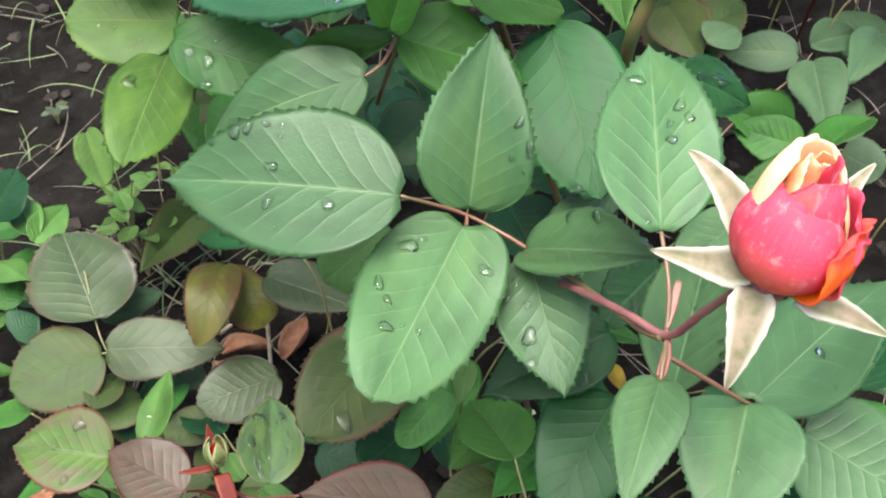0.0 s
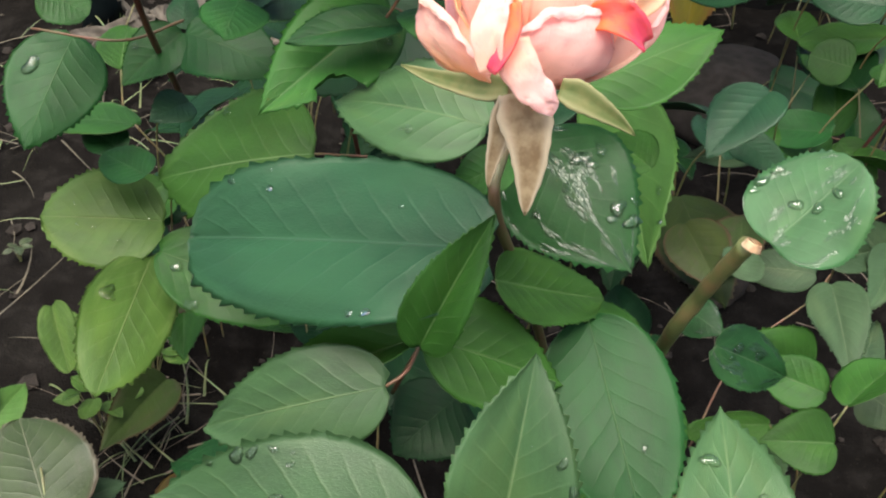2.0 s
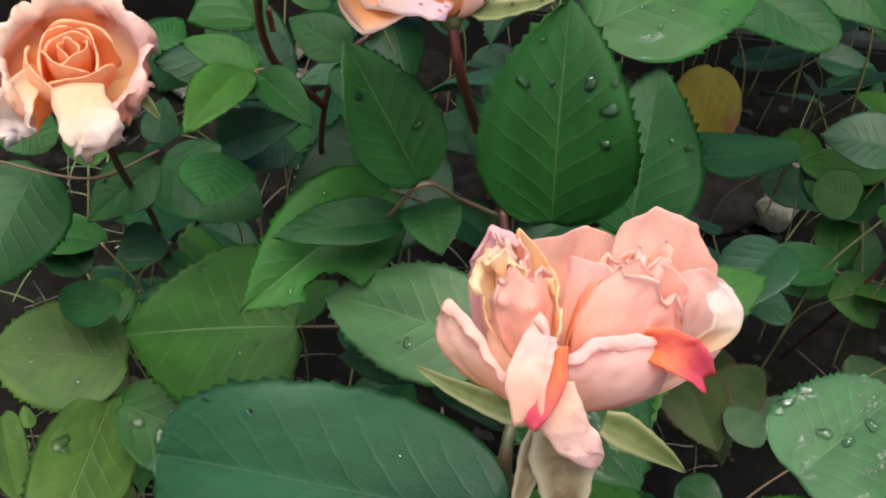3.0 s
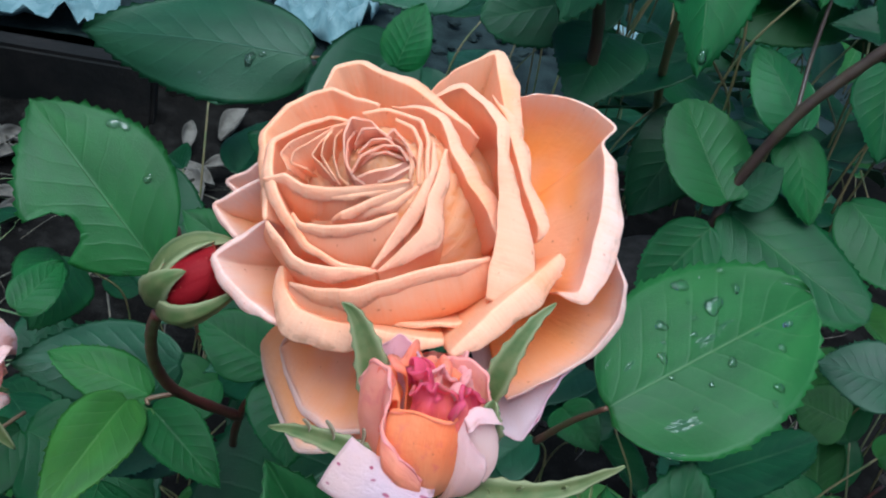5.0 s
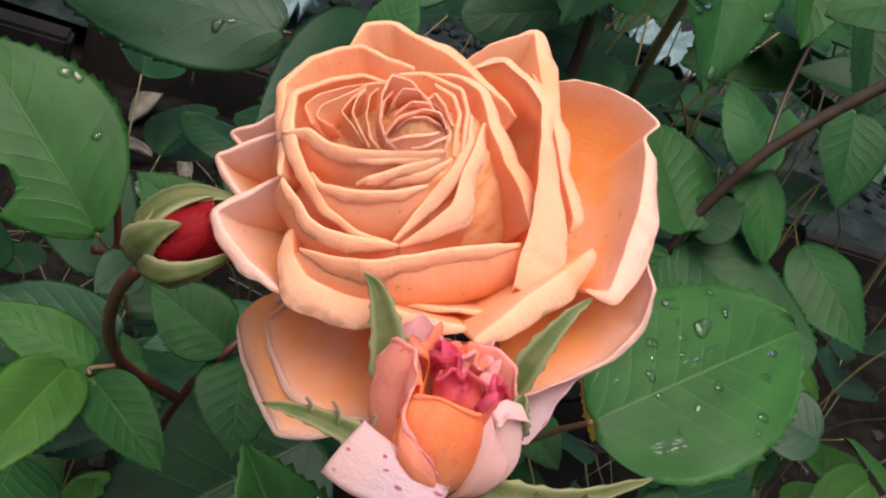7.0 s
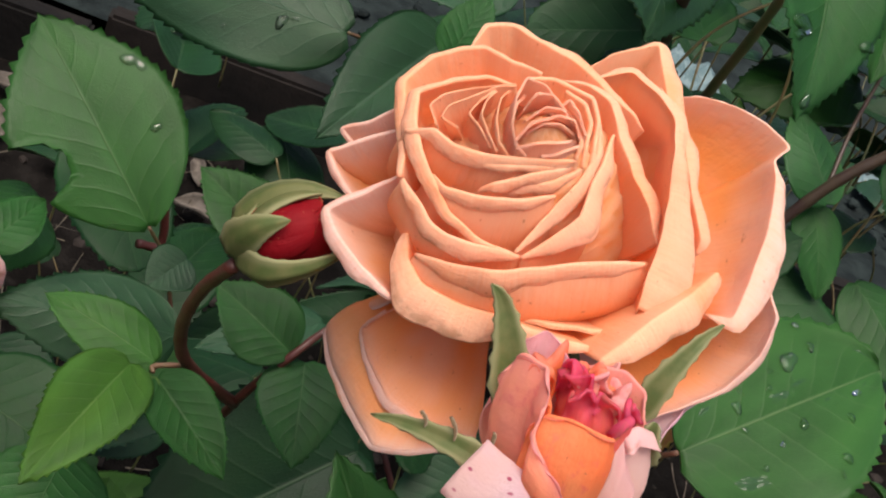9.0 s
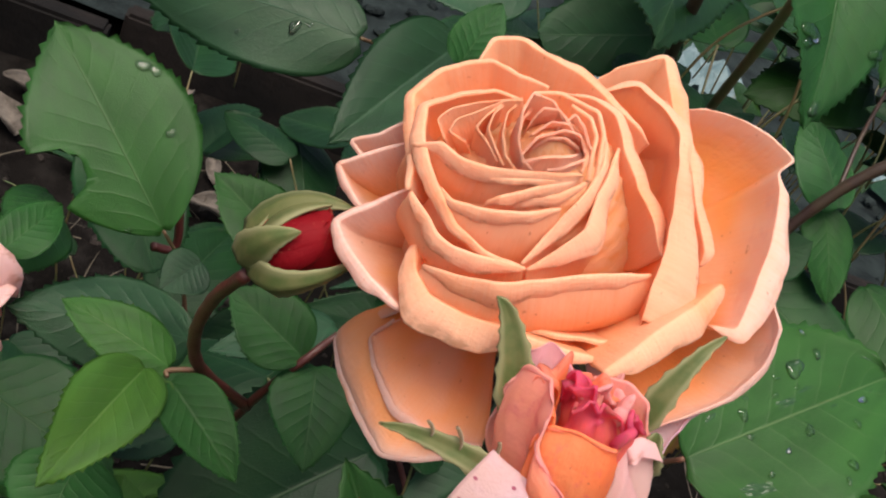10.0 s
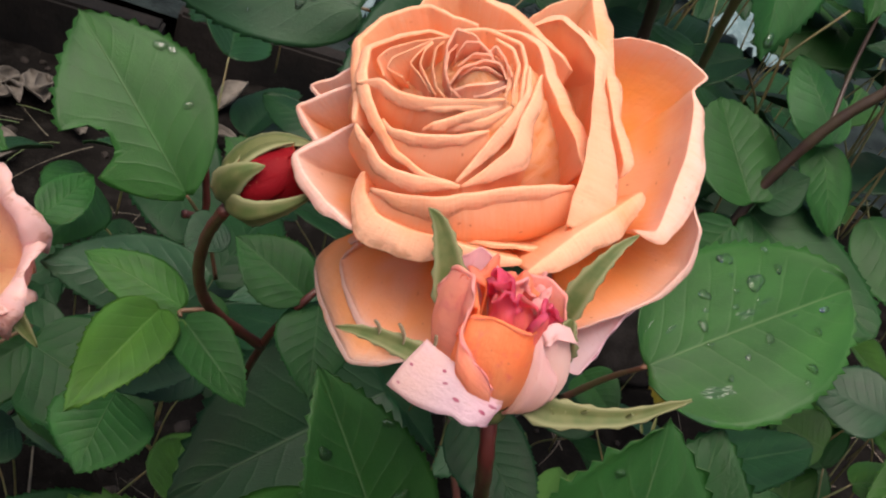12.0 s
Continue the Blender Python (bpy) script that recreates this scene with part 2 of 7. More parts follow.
PETAL = {
    "peach": petal_material("petal_peach", (0.98, 0.35, 0.07), (0.98, 0.50, 0.235), (0.98, 0.655, 0.475), (0.80, 0.34, 0.22), 0.12, 0.70, 0.40, (0.05, 0.50), thin=0.5),
    "core": petal_material("petal_core", (0.99, 0.42, 0.20), (0.99, 0.54, 0.36), (0.98, 0.65, 0.51), (0.80, 0.34, 0.24), 0.1, 0.65, 0.4, thin=0.46),
    "outer": petal_material("petal_outer", (0.95, 0.35, 0.08), (0.94, 0.46, 0.21), (0.91, 0.67, 0.61), (0.66, 0.28, 0.28), 0.18, 0.66, 0.24, (0.20, 0.50), thin=0.5),
    "flank": petal_material("petal_flank", (1.0, 0.37, 0.06), (1.0, 0.465, 0.155), (0.96, 0.70, 0.62), (0.66, 0.28, 0.28), 0.15, 0.72, 0.28, (0.20, 0.60), thin=0.45),
    "cream": petal_material("petal_cream", (0.96, 0.62, 0.34), (0.95, 0.64, 0.50), (0.92, 0.66, 0.66), (0.72, 0.12, 0.20), 0.32, 0.62, 0.3),
    "pink": petal_material("petal_pink", (0.97, 0.48, 0.32), (0.96, 0.53, 0.43), (0.95, 0.69, 0.67), (0.78, 0.10, 0.18), 0.30, 0.74, 0.3),
    "rosy": petal_material("petal_rosy", (0.85, 0.26, 0.12), (0.70, 0.075, 0.17), (0.72, 0.10, 0.20), (0.92, 0.48, 0.50), 0.55, 0.7, 0.3),
    "coral": petal_material("petal_coral", (0.97, 0.56, 0.30), (0.98, 0.34, 0.13), (0.94, 0.34, 0.26), (0.80, 0.16, 0.22), 0.4, 0.90, 0.12),
    "blush": petal_material("petal_blush", (0.94, 0.60, 0.44), (0.92, 0.60, 0.60), (0.88, 0.58, 0.66), (0.60, 0.05, 0.16), 0.30, 0.5, 0.3),
    "pale": petal_material("petal_pale", (0.95, 0.66, 0.54), (0.95, 0.71, 0.67), (0.93, 0.66, 0.68), (0.75, 0.2, 0.25), 0.25, 0.75, 0.25),
    "salmon": petal_material("petal_salmon", (0.98, 0.46, 0.22), (0.97, 0.46, 0.32), (0.93, 0.62, 0.56), (0.75, 0.08, 0.16), 0.15, 0.75, 0.25),
    "rosepale": petal_material("petal_rose_pale", (0.98, 0.50, 0.26), (0.97, 0.46, 0.30), (0.92, 0.50, 0.52), (0.75, 0.10, 0.20), 0.35, 0.78, 0.22),
    "crimson": petal_material("petal_crimson", (0.95, 0.35, 0.14), (0.92, 0.26, 0.18), (0.82, 0.12, 0.26), (0.9, 0.3, 0.3), 0.3, 0.72, 0.2),
    "lilac": petal_material("petal_lilac", (0.86, 0.62, 0.60), (0.88, 0.70, 0.76), (0.88, 0.64, 0.74), dots=True),
    "bleached": petal_material("petal_bleached", (0.92, 0.66, 0.46), (0.88, 0.75, 0.69), (0.86, 0.74, 0.76), (0.70, 0.20, 0.25), 0.22, 0.7, 0.25),
    "red": petal_material("petal_red", (0.42, 0.012, 0.022), (0.36, 0.010, 0.020), (0.44, 0.022, 0.030)),
    "orange": petal_material("petal_orange", (0.95, 0.30, 0.03), (0.92, 0.20, 0.04), (0.80, 0.10, 0.12)),
    "ivory": petal_material("petal_ivory", (0.95, 0.45, 0.15), (0.97, 0.68, 0.40), (0.95, 0.80, 0.64), (0.80, 0.3, 0.1), 0.3),
}


def sepal_material(name, a, b, edge):
    m, nt = tree(name)
    n = Net(nt)
    uv = n.node("ShaderNodeUVMap")
    sep = n.node("ShaderNodeSeparateXYZ")
    n.link(uv.outputs[0], sep.inputs[0])
    nz = n.noise(n.node("ShaderNodeNewGeometry").outputs["Position"], 260.0, 4.0, 0.6)
    col = n.mix(n.remap(nz, 0.3, 0.7), a, b)
    col = n.mix(n.remap(n.math("ABSOLUTE", sep.outputs[1]), 0.45, 1.0, 0.0, 0.85), col, edge)
    finish(n, col, 0.6, n.bump(nz, 0.3, 0.0004), translucent=0.2, tint=col, spec=0.3)
    return m


m_sepal = sepal_material("sepal_green", (0.075, 0.105, 0.030), (0.130, 0.135, 0.050), (0.26, 0.25, 0.13))
m_sepal_pale = sepal_material("sepal_pale", (0.125, 0.120, 0.062), (0.23, 0.175, 0.13), (0.42, 0.41, 0.35))
m_sepal_tan = sepal_material("sepal_tan", (0.13, 0.085, 0.045), (0.24, 0.18, 0.11), (0.38, 0.32, 0.24))
m_sepal_red = sepal_material("sepal_red", (0.12, 0.014, 0.009), (0.09, 0.010, 0.008), (0.15, 0.035, 0.022))

m_water, wnt = tree("water")
wnet = Net(wnt)
wb = wnet.node("ShaderNodeBsdfRefraction", Roughness=0.0, IOR=1.33)
wt = wnet.node("ShaderNodeBsdfTransparent")
wt.inputs["Color"].default_value = (1.0, 1.0, 1.0, 1)
wm = wnet.node("ShaderNodeMixShader")
wm.inputs[0].default_value = 0.15
wnet.link(wt.outputs[0], wm.inputs[1])
wnet.link(wb.outputs[0], wm.inputs[2])
wg = wnet.node("ShaderNodeBsdfGlossy", Roughness=0.04)
wf = wnet.node("ShaderNodeFresnel", IOR=1.46)
wx = wnet.node("ShaderNodeMixShader")
wnet.link(wf.outputs[0], wx.inputs[0])
wnet.link(wm.outputs[0], wx.inputs[1])
wnet.link(wg.outputs[0], wx.inputs[2])
wnet.link(wx.outputs[0], wnet.node("ShaderNodeOutputMaterial").inputs[0])


def soil_material():
    m, nt = tree("soil")
    n = Net(nt)
    pos = n.node("ShaderNodeNewGeometry").outputs["Position"]
    big = n.noise(pos, 5.0, 5.0, 0.6)
    mid = n.noise(pos, 45.0, 6.0, 0.65)
    fine = n.noise(pos, 420.0, 4.0, 0.6)
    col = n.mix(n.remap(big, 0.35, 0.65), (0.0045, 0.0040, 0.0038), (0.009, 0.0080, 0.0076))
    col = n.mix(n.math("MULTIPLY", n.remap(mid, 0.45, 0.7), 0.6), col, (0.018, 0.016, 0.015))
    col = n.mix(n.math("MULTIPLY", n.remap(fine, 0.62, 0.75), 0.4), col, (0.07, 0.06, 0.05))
    h = n.math("ADD", n.math("MULTIPLY", mid, 0.7), n.math("MULTIPLY", fine, 0.3))
    finish(n, col, 0.85, n.bump(h, 0.8, 0.006), spec=0.0)
    return m


m_soil = soil_material()


def rough_material(name, a, b, scale, rough=0.8, bump=0.5, dist=0.003):
    m, nt = tree(name)
    n = Net(nt)
    pos = n.node("ShaderNodeNewGeometry").outputs["Position"]
    big = n.noise(pos, scale, 5.0, 0.6)
    fine = n.noise(pos, scale * 9, 4.0, 0.6)
    col = n.mix(n.remap(big, 0.35, 0.65), a, b)
    col = n.mix(n.math("MULTIPLY", fine, 0.35), col, tuple(c * 0.55 for c in a))
    finish(n, col, rough, n.bump(fine, bump, dist), spec=0.06)
    return m


m_gravel = rough_material("dark_gravel", (0.020, 0.028, 0.028), (0.008, 0.011, 0.012), 30.0)
m_board = rough_material("dark_board", (0.009, 0.0085, 0.0085), (0.018, 0.015, 0.014), 14.0)
m_post = rough_material("dark_post", (0.018, 0.024, 0.026), (0.030, 0.042, 0.045), 10.0, 0.5)
m_clod = rough_material("clod", (0.018, 0.015, 0.013), (0.034, 0.028, 0.026), 60.0)
m_bark = rough_material("bark_chip", (0.30, 0.26, 0.21), (0.15, 0.12, 0.10), 70.0)
m_pale_litter = rough_material("pale_litter", (0.15, 0.13, 0.115), (0.07, 0.06, 0.052), 70.0)
m_litter = rough_material("dead_leaf", (0.16, 0.065, 0.040), (0.24, 0.13, 0.085), 60.0, 0.7)
m_grass = stem_material("grass", (0.06, 0.10, 0.035), (0.12, 0.13, 0.055), 0.55)
m_white = stem_material("white_flower", (0.75, 0.76, 0.70), (0.70, 0.66, 0.30), 0.6)
m_blue_sheet = rough_material("pale_blue_sheet", (0.10, 0.155, 0.17), (0.17, 0.23, 0.25), 40.0, 0.35, 0.2)


# ---- helpers for building ----
def part(name, me, material, parent, label="", m=None):
    """One mesh object under a thing or a part; m: its pose in the world."""
    if isinstance(me, bmesh.types.BMesh):
        bm, me = me, bpy.data.meshes.new(name)
        bm.to_mesh(me)
        bm.free()
    if material is not None and not me.materials:
        me.materials.append(material)
    ob = new(name, me)
    if material is not None and me.materials[0] is not material:
        ob.material_slots[0].link = "OBJECT"
        ob.material_slots[0].material = material
    base = Matrix.Identity(4)
    p, chain = parent, []
    while p is not None:
        chain.append(p)
        p = p.parent
    for p in reversed(chain):
        base = base @ p.matrix_parent_inverse @ p.matrix_basis
    if parent is not None:
        ob.parent = parent
        ob.matrix_parent_inverse = base.inverted()
    ob.matrix_basis = m if m is not None else Matrix.Identity(4)
    if label:
        ob["label"] = label
    return ob


def thing(name, x, y, z, label, category, group=""):
    ob = new(name)
    ob.empty_display_size = 0.02
    ob.matrix_basis = Matrix.Translation((x, y, z))
    return tagged(ob, label, category, group)


def smooth(me):
    me.polygons.foreach_set("use_smooth", [True] * len(me.polygons))
    return me


def sheet(name, rows, uvs, close=False):
    """A smooth surface through rows of points, with a UV per point."""
    verts = [p for row in rows for p in row]
    k = len(rows[0])
    faces = []
    for a in range(len(rows) - 1):
        for b in range(k if close else k - 1):
            c = (b + 1) % k
            faces.append((a * k + b, a * k + c, (a + 1) * k + c, (a + 1) * k + b))
    me = bpy.data.meshes.new(name)
    me.from_pydata(verts, [], faces)
    layer = me.uv_layers.new(name="UVMap")
    flat = [q for row in uvs for q in row]
    for lp in me.loops:
        layer.data[lp.index].uv = flat[lp.vertex_index]
    return smooth(me)


# ---- rose leaves ----
TEETH = 22


SHAPES = ((0.54, 0.98), (0.50, 0.90), (0.58, 1.06), (0.52, 0.92), (0.37, 0.52), (0.54, 1.04), (0.78, 0.98), (0.36, 0.40), (0.52, 0.62))


def leaf_outline(s, kind=0):
    """Half width, 0 at both ends, 0.5 at its widest."""
    p, q = SHAPES[kind]
    top = p / (p + q)
    return 0.5 * (s ** p) * ((1 - s) ** q) / ((top ** p) * ((1 - top) ** q))


def leaf_height(s, v, fold, arch, seed, kind=0):
    """Height over the chord, in leaf lengths."""
    q = s * 8.5 - abs(v) ** 0.8 * 2.3
    quilt = (0.010 if kind == 7 else 0.0032) * abs(math.sin(math.pi * q)) * (1 - abs(v) ** 3) * min(1, abs(v) * 6)
    wave = 0.024 * math.sin(6.3 * s + seed) * v * abs(v) + 0.012 * math.sin(4.1 * s + 3 * seed) * abs(v) + 0.010 * math.sin(11 * s + 2 * seed) * abs(v) ** 3
    return arch * 4 * s * (1 - s) + fold * abs(v) * leaf_outline(s, kind) - 0.10 * (v * leaf_outline(s, kind)) ** 2 + quilt + wave


LEAF_MESHES = {}


def leaf_mesh(kind, notch=0.0, arch=None):
    """One of a few leaf shapes of length 1 and width 1, base at the origin, tip on +x, upper side +z."""
    key = (kind, notch, arch)
    if key in LEAF_MESHES:
        return LEAF_MESHES[key]
    fold = (0.16, 0.05, 0.24, -0.06, 0.10, 0.30, 0.10, 0.08, 0.06)[kind]
    bend = (0.045, 0.07, 0.03, 0.06, -0.02, 0.05, 0.04, 0.02, 0.03)[kind] if arch is None else arch
    seed = kind * 1.7
    cols = (-1, -0.93, -0.78, -0.60, -0.42, -0.22, -0.06, 0, 0.06, 0.22, 0.42, 0.60, 0.78, 0.93, 1)
    rows, uvs = [], []
    for k in range(2 * TEETH + 1):
        s = k / (2 * TEETH)
        s = s * 0.985 + 0.007
        tooth = k % 2
        row, uv = [], []
        for v in cols:
            grow = 1 + 0.035 * math.sin(5 * s + seed + (1 if v > 0 else 0)) * abs(v)
            y = v * leaf_outline(s, kind) * grow
            x = s
            rim = leaf_outline(s, kind)
            if abs(v) == 1:
                # sharp teeth that point towards the tip, of uneven size
                bite = (0.8 + 0.4 * math.sin(13.7 * k + seed)) * min(1, 8 * rim) * min(1, 2.5 * s)
                y += math.copysign(0.030 if tooth else -0.008, v) * bite
                x += (0.016 if tooth else -0.006) * bite
            if notch and v > 0 and abs(s - notch) < 0.12:
                cut = 1 - 0.50 * math.sqrt(max(0, 1 - ((s - notch) / 0.12) ** 2))
                y = min(y, rim * cut + 0.01 * math.sin(70 * s))
            # the margin sweeps back towards the base, as in a real leaf
            x -= 0.02 * abs(v)
            row.append(Vector((x, y, leaf_height(s, v, fold, bend, seed, kind))))
            uv.append((s, v))
        rows.append(row)
        uvs.append(uv)
    me = sheet("leaf_%d" % kind, rows, uvs)
    bm = bmesh.new()
    bm.from_mesh(me)
    # the underside, a thin layer below, joined along the margin
    up = list(bm.faces)
    made = bmesh.ops.duplicate(bm, geom=list(bm.verts) + list(bm.edges) + up)
    low = [g for g in made["geom"] if isinstance(g, bmesh.types.BMVert)]
    twin = made["vert_map"]
    for g in low:
        g.co.z -= 0.006
    edge = [e for e in bm.edges if len(e.link_faces) == 1 and e.verts[0] not in low]
    bmesh.ops.reverse_faces(bm, faces=[g for g in made["geom"] if isinstance(g, bmesh.types.BMFace)])
    for e in edge:
        a, b = e.verts
        try:
            bm.faces.new((b, a, twin[a], twin[b])).smooth = False
        except ValueError:
            pass
    bm.to_mesh(me)
    bm.free()
    LEAF_MESHES[key] = me
    return me


count = [0]
LEAF_AT = {}


def leaflet(bush, base, tip, width, roll, style, notch=0.0, arch=None, kind=None, label=""):
    """A leaflet from base to tip (mm), so many mm wide; roll: degrees that its upper side leans about its length."""
    count[0] += 1
    k = (count[0] * 5 + 1) % 6 if kind is None else kind
    a, b = Vector(base) / 1000, Vector(tip) / 1000
    x = (b - a).normalized()
    z = Vector((0, 0, 1))
    z = (z - x * z.dot(x)).normalized()
    z = Matrix.Rotation(radians(roll), 3, x) @ z
    y = z.cross(x)
    length = (b - a).length
    m = Matrix((x * length, y * width / 1000, z * length)).transposed().to_4x4()
    m.translation = a
    ob = part("leaflet", leaf_mesh(k, notch, arch), LEAF[style], bush, label or LEAF_WORDS[style], m)
    LEAF_AT[ob.name] = (m, k, arch)
    return ob


LEAF_WORDS = {
    "mid": "green serrated leaflet", "dark": "leaflet whose dark green includes shade", "deep": "serrated leaflet whose deep green includes shade", "sage": "dusty bluish green serrated leaflet", "blue": "bluish green leaflet with raised quilting",
    "wet": "rain-wet glossy leaflet", "rainy": "green leaflet with wet streaks and raindrops", "mint": "light green leaflet with water lying on it", "lit": "bright green leaflet", "fresh": "young light green leaflet",
    "lime": "yellowish green leaflet", "olive": "dull olive leaflet going brown", "pale": "dull pale green leaflet",
    "grey": "greyish green leaflet", "lush": "rich green serrated rose leaflet", "blushed": "yellow-green leaflet tinged brownish pink with a red margin", "dewy": "pale green leaflet with a shiny film of water", "bronze": "young bronze-red leaflet", "withered": "curled olive-yellow withering leaflet", "yellow": "yellow leaflet with a brown end",
}


def drop_mesh(seed):
    rows, uvs = [], []
    edge = [1 + 0.22 * math.sin(2 * q + seed) + 0.14 * math.sin(3 * q + 2.3 * seed) for q in [t * math.pi / 8 for t in range(16)]]
    for j in range(8):
        e = math.pi / 2 * j / 7
        r, z = math.cos(e) ** 0.7, 0.62 * math.sin(e)
        rows.append([Vector((max(r, 1e-3) * edge[t] * math.cos(t * math.pi / 8), max(r, 1e-3) * edge[t] * math.sin(t * math.pi / 8), z)) for t in range(16)])
        uvs.append([(0, 0)] * 16)
    rows.insert(0, [Vector((0.95 * edge[t] * math.cos(t * math.pi / 8), 0.95 * edge[t] * math.sin(t * math.pi / 8), -0.08)) for t in range(16)])
    uvs.insert(0, [(0, 0)] * 16)
    me = sheet("drop", rows, uvs, close=True)
    bm = bmesh.new()
    bm.from_mesh(me)
    bmesh.ops.holes_fill(bm, edges=[e for e in bm.edges if len(e.link_faces) == 1])
    bmesh.ops.recalc_face_normals(bm, faces=bm.faces)
    bm.to_mesh(me)
    bm.free()
    me.materials.append(m_water)
    return me


DROPS = [drop_mesh(k * 1.3) for k in range(4)]


def drop(leaf, s, v, r):
    """A raindrop of so many mm radius on a leaflet, at s along it and v across it (in leaf widths)."""
    m, k, arch = LEAF_AT[leaf.name]
    fold = (0.16, 0.05, 0.24, -0.06, 0.10, 0.30, 0.10, 0.08, 0.06)[k]
    bend = (0.045, 0.07, 0.03, 0.06, -0.02, 0.05, 0.04, 0.02, 0.03)[k] if arch is None else arch
    s = min(max(s, 0.04), 0.96)
    vv = max(-0.9, min(0.9, v / max(0.05, leaf_outline(s, k))))

    def at(a, b):
        return m @ Vector((a - 0.02 * abs(b), b * leaf_outline(a, k), leaf_height(a, b, fold, bend, k * 1.7, k)))

    p = at(s, vv)
    n = (at(s + 0.02, vv) - p).cross(at(s, vv + 0.03) - p).normalized()
    ob = new("water_drop", DROPS[int(s * 997 + abs(v) * 313) % 4])
    side = n.orthogonal().normalized()
    rnd = random.Random(int(s * 1000) + int(v * 777))
    side = Matrix.Rotation(rnd.uniform(0, 6.28), 3, n) @ side
    rr = r * 1.05 / 1000
    mm = Matrix((side * rr * rnd.uniform(0.85, 1.1), n.cross(side) * rr * rnd.uniform(0.7, 1.0), n * rr * rnd.uniform(0.55, 0.8))).transposed().to_4x4()
    mm.translation = p
    ob.matrix_basis = mm
    return tagged(ob, "clear round raindrop resting on a rose leaf", "water drop", "raindrops on the leaves")


def tube(points, r0, r1, sides=10, steps=8, taper_end=False):
    """A smooth tube through points (m)."""
    pts = [Vector(p) for p in points]
    if len(pts) == 2:
        pts.insert(1, (pts[0] + pts[1]) / 2)
    ext = [2 * pts[0] - pts[1]] + pts + [2 * pts[-1] - pts[-2]]
    line = []
    for k in range(1, len(ext) - 2):
        p0, p1, p2, p3 = ext[k - 1:k + 3]
        for j in range(steps):
            t = j / steps
            line.append(0.5 * (2 * p1 + (p2 - p0) * t + (2 * p0 - 5 * p1 + 4 * p2 - p3) * t * t + (3 * p1 - p0 - 3 * p2 + p3) * t ** 3))
    line.append(pts[-1])
    rows, uvs = [], []
    up = Vector((0.3, 0.9, 0.2))
    for k, p in enumerate(line):
        d = (line[min(k + 1, len(line) - 1)] - line[max(k - 1, 0)]).normalized()
        up = (up - d * up.dot(d)).normalized()
        sd = d.cross(up)
        f = k / (len(line) - 1)
        r = r0 + (r1 - r0) * f
        r *= 1 + 0.06 * math.sin(k * 1.9)
        rows.append([p + (up * math.cos(a) + sd * math.sin(a)) * r for a in [2 * math.pi * q / sides for q in range(sides)]])
        uvs.append([(f, 0)] * sides)
    return rows, uvs


def stem(bush, name, material, r0, r1, points, label=""):
    """A stalk or cane through points, radii and points in mm."""
    rows, uvs = tube([Vector(p) / 1000 for p in points], r0 / 1000, r1 / 1000)
    me = sheet(name, rows, uvs, close=True)
    bm = bmesh.new()
    bm.from_mesh(me)
    bmesh.ops.holes_fill(bm, edges=[e for e in bm.edges if len(e.link_faces) == 1])
    return part(name, bm, material, bush, label)


# ---- blooms ----
def frame_of(at, axis, right=(1, 0, 0)):
    """A pose in metres: z along the axis, x to the right."""
    n = Vector(axis).normalized()
    u = Vector(right)
    u = (u - n * u.dot(n)).normalized()
    m = Matrix((u, n.cross(u), n)).transposed().to_4x4()
    m.translation = Vector(at) / 1000
    return m


